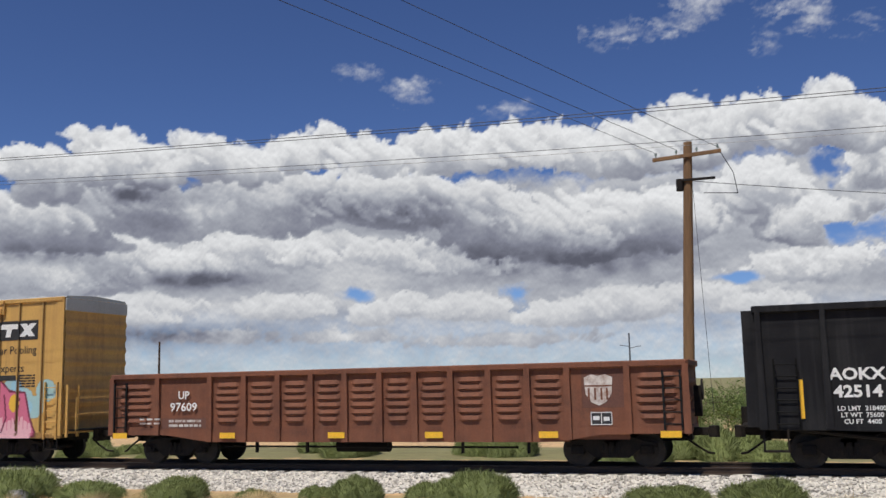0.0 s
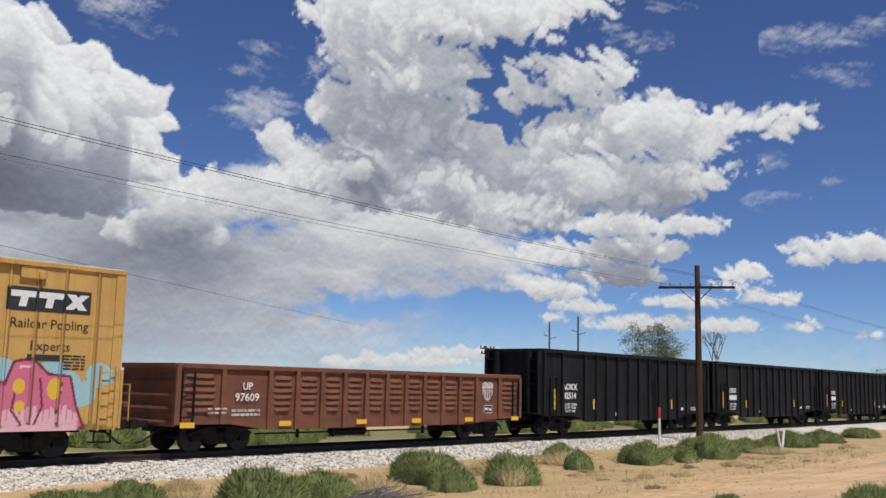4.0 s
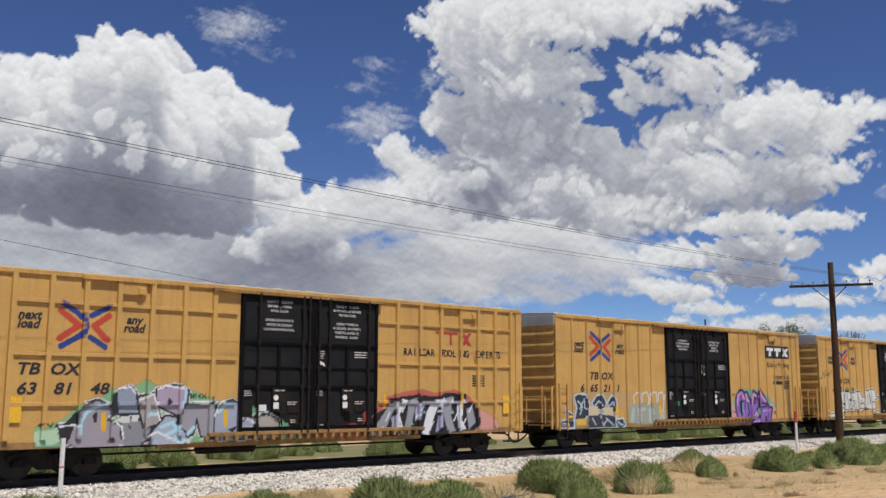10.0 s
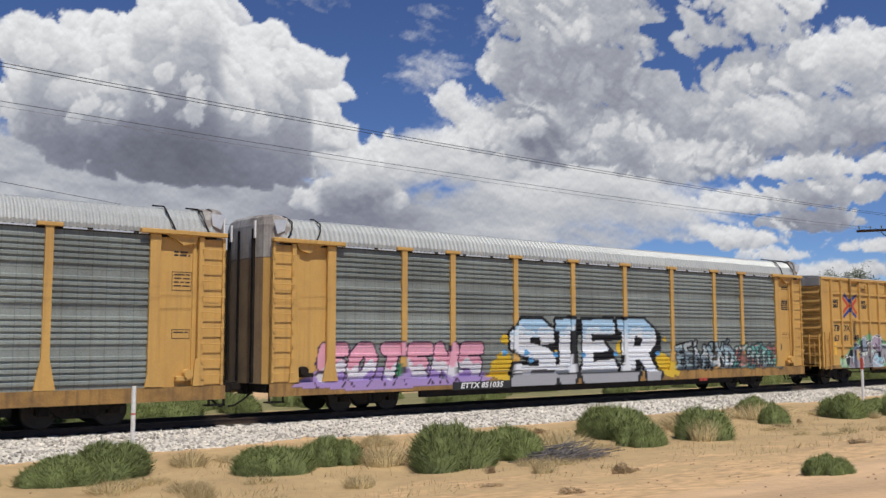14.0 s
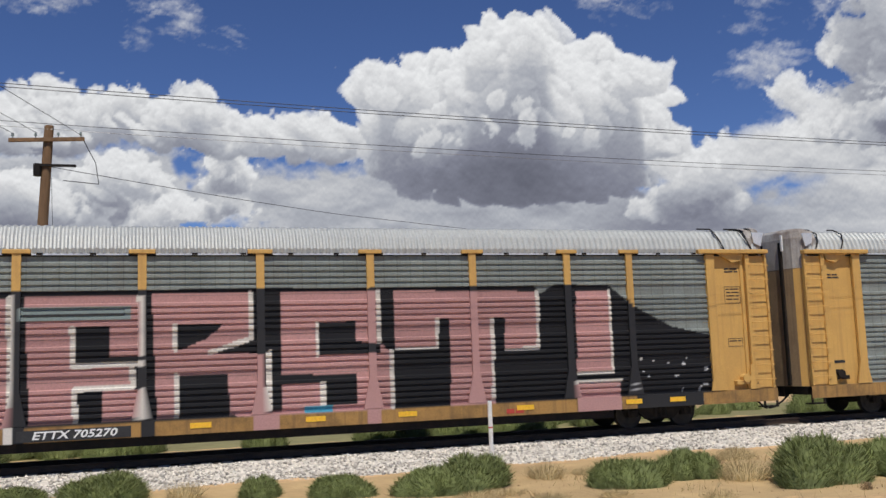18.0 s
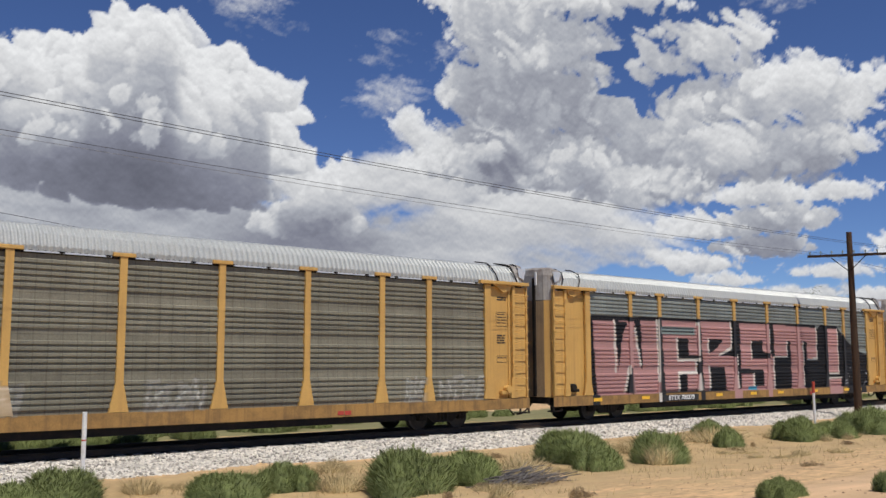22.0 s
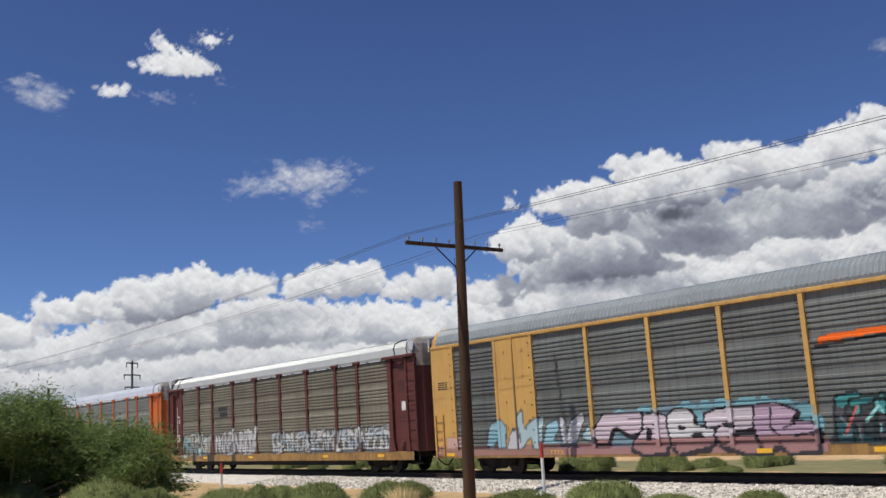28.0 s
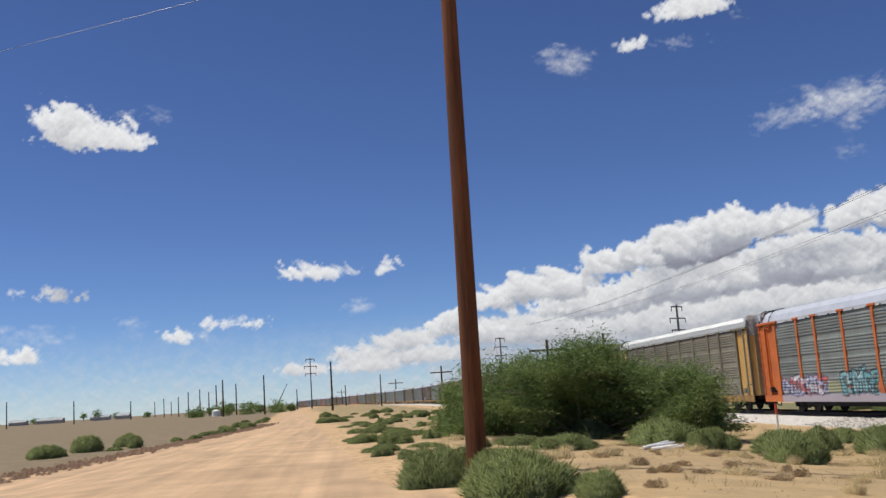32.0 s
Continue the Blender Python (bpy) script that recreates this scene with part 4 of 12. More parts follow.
        cv.lay(m & (lvl > 2.35) & (lvl <= 2.5), (0.56, 0.68, 0.76))
    cv.poly([(1.98, 2.33), (2.42, 2.22), (2.33, 1.92), (1.92, 1.90)], BLK)
    cv.stroke([(-5.34, 1.13), (-4.58, 1.14), (-2.38, 1.11)], 0.05, (0.10, 0.09, 0.09))
    for x, z in [(-4.74, 1.74), (-3.72, 1.73), (-3.51, 1.47), (-2.29, 1.65), (-0.90, 1.63), (0.87, 1.64), (3.32, 1.64)]:
        cv.disc(x, z, 0.13, 0.10, (0.12, 0.35, 0.62))
    tag_wild(cv, 4.6, 8.3, 0.95, 2.05, [(0.30, 0.40, 0.44), (0.18, 0.24, 0.28), (0.5, 0.55, 0.56)], BLK, 12, cover=0.95)
    tag_wild(cv, 8.4, 11.8, 0.95, 1.95, [(0.12, 0.36, 0.32), (0.30, 0.10, 0.10), (0.35, 0.45, 0.42)], (0.03, 0.05, 0.05), 13, cover=0.9)
    car = autorack("yellow and grey auto carrier with huge white block-letter graffiti", YELLOW_RACK, cv)
    plate_number(car, -5.85, 0.56, SY, 2.5, "ETTX 851035")
    data_bars(car, 6.1, 0.62, 0.5, 1, SY, M["red_ink"], 0.12, seed=5)
    data_bars(car, 12.4, 3.9, 0.5, 5, SIDE_Y + 0.115, M["black_ink"], seed=2)
    stencil_frame(car, 12.45, 3.75, 0.55, 0.5, SIDE_Y + 0.117, 301)
    stencil_frame(car, 12.45, 2.35, 0.5, 0.24, SIDE_Y + 0.117, 321)
    data_bars(car, 12.45, 4.55, 0.45, 2, SIDE_Y + 0.117, M["black_ink"], seed=341)
    place(car, 1.24, 2.445)


def build_rack_clean():
    cv = Canvas(-14.4, 14.4, 0.3, 5.2)
    grey = (0.36, 0.34, 0.29)
    cv.poly([(-0.6, 0.98), (0.1, 1.6), (0.9, 2.0), (1.35, 2.0), (1.3, 1.0)], grey, 0.85)
    for pts in ("-1.3,1.05 -0.9,1.6 -0.45,2.1|-1.35,1.1 -.8,1.35 -.2,1.0|0,1.1 .1,1.6 .6,1.7 .5,1.1 0,1.1|.8,1.0 1.1,1.9|1.0,1.0 1.4,1.05", "1.7,1.0 1.8,1.7 2.1,2.0 2.5,1.6 2.3,1.4 2.9,1.0|2.6,1.0 2.8,1.6 3.2,1.5|3.0,1.0 3.3,1.4 3.9,1.3|3.5,1.0 4.0,.98|-1.2,1.0 4.0,1.0"):
        for seg in pts.split("|"):
            line = [tuple(float(q) for q in p.split(",")) for p in seg.split()]
            cv.stroke(line, 0.24, (0.06, 0.06, 0.06), 0.8)
            cv.stroke(line, 0.15, (0.66, 0.64, 0.58), 0.95)
    for i in range(5):
        cv.stroke([(-1.2 + i * 0.8, 0.95), (-0.7 + i * 0.8, 0.55)], 0.12, (0.25, 0.24, 0.22), 0.8)
    car = autorack("yellow and grey covered auto carrier with a small white tag", YELLOW_RACK, cv)
    plate_number(car, -5.66, 0.6, SY, 2.4, "ETTX 851597")
    # the owner's mark as plain black bars
    for a, b, c, d in [(-6.46, -5.45 - 0.03 * k, 3.68 - 0.075 * k, 3.715 - 0.075 * k) for k in range(5)] + [(-5.6, -4.42, 3.20, 3.30), (-5.6, -4.15, 2.99, 3.09)]:
        s = Shape()
        s.box(a, b, SIDE_Y + 0.036, SIDE_Y + 0.042, c, d)
        part("owner_mark_bar", s, M["black_ink"], car)
    for a in (-5.52, -5.02):
        s = Shape()
        s.prism([(a, 3.38), (a + 0.40, 3.38), (a + 0.50, 3.715), (a + 0.10, 3.715)], 1, SIDE_Y + 0.034, SIDE_Y + 0.042)
        part("owner_mark_block", s, M["black_ink"], car)
    reflectors(car, (0.1, 3.6), 0.76, SY, 0.5, 0.14)
    data_bars(car, 5.2, 0.7, 0.5, 1, SY, M["red_ink"], 0.12, seed=5)
    data_bars(car, -12.5, 4.35, 0.45, 2, SIDE_Y + 0.115, M["black_ink"], seed=3)
    s = Shape()
    s.box(-12.75, -12.3, SIDE_Y + 0.11, SIDE_Y + 0.115, 1.62, 1.70)
    part("number_bar", s, M["black_ink"], car)
    stencil_frame(car, 12.45, 3.75, 0.55, 0.5, SIDE_Y + 0.117, 302)
    stencil_frame(car, 12.45, 2.35, 0.5, 0.24, SIDE_Y + 0.117, 322)
    data_bars(car, 12.45, 4.55, 0.45, 2, SIDE_Y + 0.117, M["black_ink"], seed=342)
    place(car, 0.05, 1.24)


def build_rack_pink():
    cv = Canvas(-14.4, 14.4, 0.3, 5.2)
    sides = (0.62, 0.58, 0.52)
    # black ground, its upper edge ragged, falling away behind the last stroke
    cv.poly([(-11.73, 4.01), (-10.38, 4.05), (-9.10, 4.05), (-7.08, 4.08), (-4.26, 4.09), (-1.58, 4.12), (1.32, 4.06), (6.04, 4.09), (6.23, 3.86), (6.66, 4.12), (8.34, 4.07), (9.13, 3.46), (10.37, 2.85), (11.61, 2.60), (11.53, 0.98), (-11.49, 0.98)], BLK)
    # W
    cv.poly([(-11.32, 3.83), (-7.22, 3.93), (-7.08, 0.96), (-11.13, 0.97)], PINK)
    cv.poly([(-9.96, 3.87), (-9.15, 3.84), (-9.47, 3.40), (-9.80, 1.88)], BLK)
    cv.poly([(-8.69, 4.04), (-8.30, 3.96), (-8.22, 1.89), (-8.39, 2.06), (-8.73, 3.56)], BLK)
    cv.poly([(-9.10, 2.01), (-8.99, 2.01), (-8.93, 0.97), (-9.39, 1.03)], BLK)
    cv.stroke([(-10.01, 3.85), (-9.95, 1.88)], 0.14, sides)
    cv.stroke([(-8.69, 3.56), (-8.36, 2.10)], 0.14, sides)
    cv.stroke([(-9.11, 2.00), (-9.43, 1.06)], 0.14, sides)
    cv.stroke([(-7.19, 3.92), (-7.12, 0.70)], 0.14, sides)
    cv.poly([(-7.08, 4.07), (-6.86, 4.02), (-6.72, 0.88), (-7.00, 0.76)], BLK)
    # E
    cv.poly([(-6.86, 3.94), (-4.25, 3.95), (-4.15, 1.03), (-6.72, 0.98)], PINK)
    cv.poly([(-5.76, 3.24), (-4.99, 3.26), (-4.97, 2.54), (-4.07, 2.51), (-4.07, 2.34), (-5.73, 2.32)], BLK)
    cv.poly([(-4.44, 2.37), (-4.07, 2.37), (-4.04, 1.68), (-4.41, 1.74)], BLK)
    cv.poly([(-5.70, 1.76), (-5.15, 1.74), (-5.13, 1.09), (-5.67, 1.06)], BLK)
    cv.stroke([(-5.82, 3.23), (-5.79, 2.32), (-4.20, 2.34)], 0.13, sides)
    cv.stroke([(-5.73, 1.06), (-5.76, 1.76), (-4.45, 1.79), (-4.47, 2.34)], 0.13, sides)
    cv.stroke([(-4.30, 3.93), (-4.25, 2.59)], 0.13, sides)
    cv.stroke([(-4.22, 1.68), (-4.22, 0.69)], 0.13, sides)
    cv.poly([(-4.24, 4.07), (-4.01, 4.06), (-3.90, 0.93), (-4.13, 0.83)], BLK)
    # R
    cv.poly([(-4.02, 4.01), (-1.72, 4.02), (-1.67, 0.97), (-3.90, 1.03)], PINK)
    cv.poly([(-1.82, 2.48), (-1.35, 2.47), (-1.32, 0.53), (-1.85, 0.56)], PINK)
    cv.poly([(-3.42, 3.22), (-2.30, 3.24), (-2.76, 2.85), (-3.40, 2.63)], BLK)
    cv.poly([(-1.57, 2.87), (-2.63, 2.53), (-1.28, 2.50), (-1.29, 2.86)], BLK)
    cv.poly([(-3.39, 2.01), (-2.21, 1.98), (-2.18, 0.57), (-3.35, 0.58)], BLK)
    cv.stroke([(-3.48, 3.22), (-3.46, 2.63)], 0.12, sides)
    cv.stroke([(-2.66, 2.54), (-1.63, 2.86)], 0.12, sides)
    cv.stroke([(-3.45, 2.01), (-3.43, 1.10)], 0.12, sides)
    cv.stroke([(-1.66, 3.99), (-1.65, 2.88)], 0.12, sides)
    cv.stroke([(-1.23, 2.50), (-1.22, 1.48), (-1.28, 0.62)], 0.12, sides)
    # S
    cv.poly([(-0.92, 4.00), (1.58, 4.00), (1.58, 2.67), (1.87, 2.41), (1.87, 0.96), (-0.88, 0.99)], PINK)
    cv.poly([(-1.45, 1.01), (1.96, 0.93), (1.96, 0.46), (-1.13, 0.52)], PINK)
    cv.poly([(0.05, 3.19), (0.96, 3.23), (0.96, 2.72), (1.63, 2.64), (1.63, 2.41), (0.06, 2.38)], BLK)
    cv.poly([(-1.15, 1.91), (0.96, 1.89), (0.97, 1.14), (0.14, 1.10), (0.13, 1.69), (-1.14, 1.69)], BLK)
    cv.stroke([(0.01, 3.19), (0.02, 2.38)], 0.12, sides)
    cv.stroke([(1.59, 3.99), (1.59, 2.69)], 0.12, sides)
    cv.stroke([(0.11, 1.68), (0.11, 1.13)], 0.12, sides)
    cv.stroke([(1.91, 2.41), (1.91, 0.66)], 0.12, sides)
    # T
    cv.poly([(2.01, 4.00), (6.15, 3.93), (6.14, 3.21), (2.01, 3.25)], PINK)
    cv.poly([(2.01, 3.28), (3.22, 3.27), (3.21, 2.50), (2.01, 2.49)], PINK)
    cv.poly([(3.54, 3.27), (4.79, 3.25), (4.76, 0.64), (3.51, 0.62)], PINK)
    cv.poly([(5.13, 3.25), (6.14, 3.24), (6.12, 2.38), (5.11, 2.36)], PINK)
    cv.stroke([(3.19, 3.24), (3.18, 2.48), (2.06, 2.48)], 0.11, sides)
    cv.stroke([(4.76, 3.20), (4.73, 1.05)], 0.11, sides)
    cv.stroke([(6.12, 3.91), (6.09, 2.37), (5.14, 2.36)], 0.11, sides)
    # the mark and its dot
    cv.poly([(7.29, 3.93), (8.34, 3.94), (8.35, 1.64), (7.23, 1.65)], PINK)
    cv.poly([(7.19, 1.39), (8.56, 1.40), (8.56, 0.59), (7.17, 0.58)], PINK)
    cv.stroke([(8.34, 3.93), (8.35, 1.64), (7.26, 1.64)], 0.1, sides)
    cv.stroke([(7.19, 1.41), (8.56, 1.40)], 0.1, sides)
    cv.rect(-7.0, -4.5, 3.42, 3.72, (0.22, 0.27, 0.26))
    rnd = random.Random(4)
    for k in range(34):
        x, z = rnd.uniform(8.3, 11.6), 0.75 + 1.3 * rnd.random() ** 2
        cv.disc(x, z, 0.03 + 0.04 * rnd.random(), 0.03, (0.45, 0.45, 0.45))
    cv.rect(-0.4, 0.4, 0.9, 1.1, (0.08, 0.30, 0.40))
    cv.c[cv.Z < 0.96, 3] = 0
    for a, b, col in ((-11.5, -11.05, BLK), (-7.12, -6.86, BLK), (-7.3, -7.12, sides), (-4.3, -4.0, BLK), (-1.6, -1.0, PINK), (1.2, 1.6, PINK), (7.2, 8.5, PINK), (9.0, 11.2, BLK)):
        cv.rect(a, b, 0.6, 1.0, col)
    car = autorack("yellow and grey auto carrier under giant pink and black letters", YELLOW_RACK, cv)
    plate_number(car, -5.75, 0.62, SY, 2.5, "ETTX 705270")
    reflectors(car, (-11.2, -8.2, -2.9, -0.1, 2.3, 5.6, 8.9, 10.3), 0.80, SY, 0.5, 0.13)
    s = Shape()
    s.box(-6.9, -4.65, SIDE_Y + 0.05, SIDE_Y + 0.056, 3.5, 3.64)
    part("owner_mark_bar", s, M["black_ink"], car)
    data_bars(car, 5.3, 0.78, 0.5, 1, SY, M["red_ink"], 0.12, seed=5)
    stencil_frame(car, 12.45, 3.75, 0.55, 0.5, SIDE_Y + 0.117, 303)
    stencil_frame(car, 12.45, 2.35, 0.5, 0.24, SIDE_Y + 0.117, 323)
    data_bars(car, 12.45, 4.55, 0.45, 2, SIDE_Y + 0.117, M["black_ink"], seed=343)
    place(car, -1.145, 0.05)


def build_rack_teal():
    cv = Canvas(-14.4, 14.4, 0.3, 5.2)
    teal = (0.02, 0.24, 0.26)
    letters = [[(-10.50, 1.95), (-11.36, 0.83)],
               [(-11.18, 1.89), (-10.75, 2.08), (-10.37, 1.89), (-10.41, 1.46), (-10.82, 1.04), (-11.36, 0.91)],
               [(-10.12, 0.83), (-10.39, 1.15), (-10.10, 1.77), (-9.79, 2.02), (-9.71, 1.70), (-10.06, 0.87)],
               [(-9.45, 1.95), (-9.80, 0.95), (-9.56, 0.78), (-9.09, 1.44), (-8.92, 2.08)],
               [(-8.92, 2.08), (-9.21, 1.00), (-9.00, 0.84), (-8.61, 1.43)],
               [(-8.36, 2.02), (-8.65, 0.83)],
               [(-8.17, 1.10), (-8.07, 1.99), (-7.85, 2.09), (-7.67, 1.82), (-8.07, 1.47)],
               [(-8.17, 1.10), (-7.86, 1.12)],
               [(-6.89, 2.16), (-7.51, 0.80)],
               [(-6.89, 2.09), (-6.57, 1.82), (-7.13, 1.48), (-6.88, 1.24), (-7.43, 0.74)]]
    cv.stroke([(-11.46, 1.59), (-11.81, 1.48), (-11.96, 1.18), (-11.78, 0.92), (-11.42, 0.87)], 0.1, teal, 0.8)
    for width, col in ((0.24, teal), (0.10, BLK)):
        for pts in letters:
            cv.stroke(pts, width, col)
    for i, (x0, x1) in enumerate(((-6.1, -3.9), (-0.7, 0.9), (8.0, 8.8), (9.5, 11.5))):
        tag_wild(cv, x0, x1, 0.98, 1.75, [(0.42, 0.41, 0.37), (0.36, 0.35, 0.31)], (0.28, 0.27, 0.24), 30 + i, cover=0.55, edge=0.04)
    cv.stroke([(-12.90, 1.94), (-12.79, 1.70), (-12.88, 1.70)], 0.05, BLK)
    cv.stroke([(-12.89, 1.91), (-12.70, 1.91), (-12.66, 1.73), (-12.85, 1.70)], 0.05, BLK)
    cv.stroke([(-12.60, 1.82), (-12.51, 1.79), (-12.57, 1.70), (-12.61, 1.79)], 0.05, BLK)
    cv.stroke([(-12.48, 1.92), (-12.44, 1.70), (-12.34, 1.73), (-12.46, 1.79)], 0.05, BLK)
    cv.stroke([(-12.31, 1.79), (-12.29, 1.71), (-12.21, 1.79)], 0.05, BLK)
    cv.stroke([(-12.19, 1.94), (-12.14, 1.70)], 0.05, BLK)
    cv.stroke([(-12.19, 1.93), (-12.09, 1.88), (-12.16, 1.82), (-12.07, 1.74), (-12.14, 1.70)], 0.05, BLK)
    cv.stroke([(-12.78, 1.60), (-12.94, 1.52), (-12.95, 1.40), (-12.74, 1.43)], 0.05, BLK)
    cv.stroke([(-12.73, 1.52), (-12.65, 1.52), (-12.68, 1.42), (-12.73, 1.51)], 0.05, BLK)
    cv.stroke([(-12.60, 1.52), (-12.51, 1.52), (-12.55, 1.42)], 0.05, BLK)
    cv.stroke([(-12.46, 1.61), (-12.42, 1.36), (-12.23, 1.55)], 0.05, BLK)
    cv.stroke([(-12.43, 1.48), (-12.25, 1.38)], 0.05, BLK)
    cv.stroke([(-12.71, 1.31), (-12.74, 1.04)], 0.05, BLK)
    cv.stroke([(-12.58, 1.34), (-12.62, 1.07)], 0.05, BLK)
    cv.stroke([(-12.80, 1.22), (-12.48, 1.26)], 0.05, BLK)
    cv.stroke([(-12.79, 1.13), (-12.49, 1.16)], 0.05, BLK)
    cv.stroke([(-12.39, 1.34), (-12.41, 1.13)], 0.05, BLK)
    cv.stroke([(-11.35, 1.98), (-11.88, 1.96)], 0.06, (0.7, 0.7, 0.68))
    cv.stroke([(-11.73, 2.10), (-11.88, 1.96), (-11.72, 1.79)], 0.06, (0.7, 0.7, 0.68))
    cv.stroke([(-12.95, 3.06), (-12.79, 3.12), (-12.66, 3.01), (-12.37, 3.14)], 0.07, (0.46, 0.29, 0.10))
    cv.stroke([(-13.00, 2.75), (-12.85, 2.88), (-12.64, 2.67), (-12.52, 2.83), (-12.25, 2.59)], 0.07, (0.46, 0.29, 0.10))
    cv.stroke([(-12.97, 2.09), (-12.75, 2.21), (-12.35, 2.03)], 0.07, (0.46, 0.29, 0.10))
    cv.poly([(-12.69, 1.67), (-12.18, 1.70), (-12.17, 1.55), (-12.69, 1.52)], (0.72, 0.50, 0.02))
    cv.stroke([(-12.45, 0.70), (-12.36, 0.76), (-12.35, 0.61), (-12.45, 0.61)], 0.05, BLK)
    cv.stroke([(-12.26, 0.73), (-12.16, 0.64), (-12.07, 0.74)], 0.05, BLK)
    cv.stroke([(-11.99, 0.60), (-11.90, 0.74), (-11.83, 0.59)], 0.05, BLK)
    cv.stroke([(-11.74, 0.73), (-11.63, 0.59), (-11.53, 0.74)], 0.05, BLK)
    cv.stroke([(-11.43, 0.58), (-11.36, 0.72), (-11.26, 0.58)], 0.05, BLK)
    cv.stroke([(-11.19, 0.72), (-11.08, 0.57), (-10.99, 0.69)], 0.05, BLK)
    mats = (M["yellow"], M["panel_tan"], M["yellow_sill"], M["yellow"])
    car = autorack("yellow auto carrier with weathered tan panels and teal script graffiti", mats, cv)
    plate_number(car, -6.05, 0.62, SY, 2.6, "ETTX 711613")
    # round blue and white emblem
    ey = SIDE_Y + 0.112
    for r, mat, dy in ((0.50, "navy_ink", 0), (0.33, "sky_ink", 0.004)):
        s = Shape()
        s.tube((-12.30, ey - dy, 4.28), (-12.30, ey - 0.004 - dy, 4.28), r, n=28)
        part("round_emblem", s, M[mat], car)
    s = Shape()
    for k in range(18):
        if k % 9 < 8:
            a = 2 * math.pi * (k - 0.5) / 18
            c, q = math.cos(a), math.sin(a)
            s.prism([(-12.30 + c * r - q * d, 4.28 + q * r + c * d) for r, d in ((0.37, -0.04), (0.46, -0.04), (0.46, 0.04), (0.37, 0.04))], 1, ey - 0.012, ey - 0.008)
    tagged(part("emblem_ring_bars", s, M["white_ink"], car), kind="stuff")
    s = Shape()
    s.box(-12.37, -12.23, ey - 0.016, ey - 0.01, 3.97, 4.59)
    s.box(-12.60, -12.00, ey - 0.02, ey - 0.017, 4.22, 4.34)
    part("emblem_cross", s, M["white_ink"], car)
    lettering("BNSF32969", -12.32, 2.66, 0.16, M["black_ink"], car, ey, squeeze=1.1)
    data_bars(car, -12.3, 3.55, 0.6, 3, SIDE_Y + 0.115, M["black_ink"], seed=5)
    data_bars(car, 12.4, 3.2, 0.4, 4, SIDE_Y + 0.115, M["black_ink"], seed=6)
    data_bars(car, 5.6, 0.78, 0.5, 1, SY, M["red_ink"], 0.12, seed=5)
    stencil_frame(car, 12.45, 3.75, 0.55, 0.5, SIDE_Y + 0.117, 304)
    stencil_frame(car, 12.45, 2.35, 0.5, 0.24, SIDE_Y + 0.117, 324)
    data_bars(car, 12.45, 4.55, 0.45, 2, SIDE_Y + 0.117, M["black_ink"], seed=344)
    place(car, -2.34, -1.145)


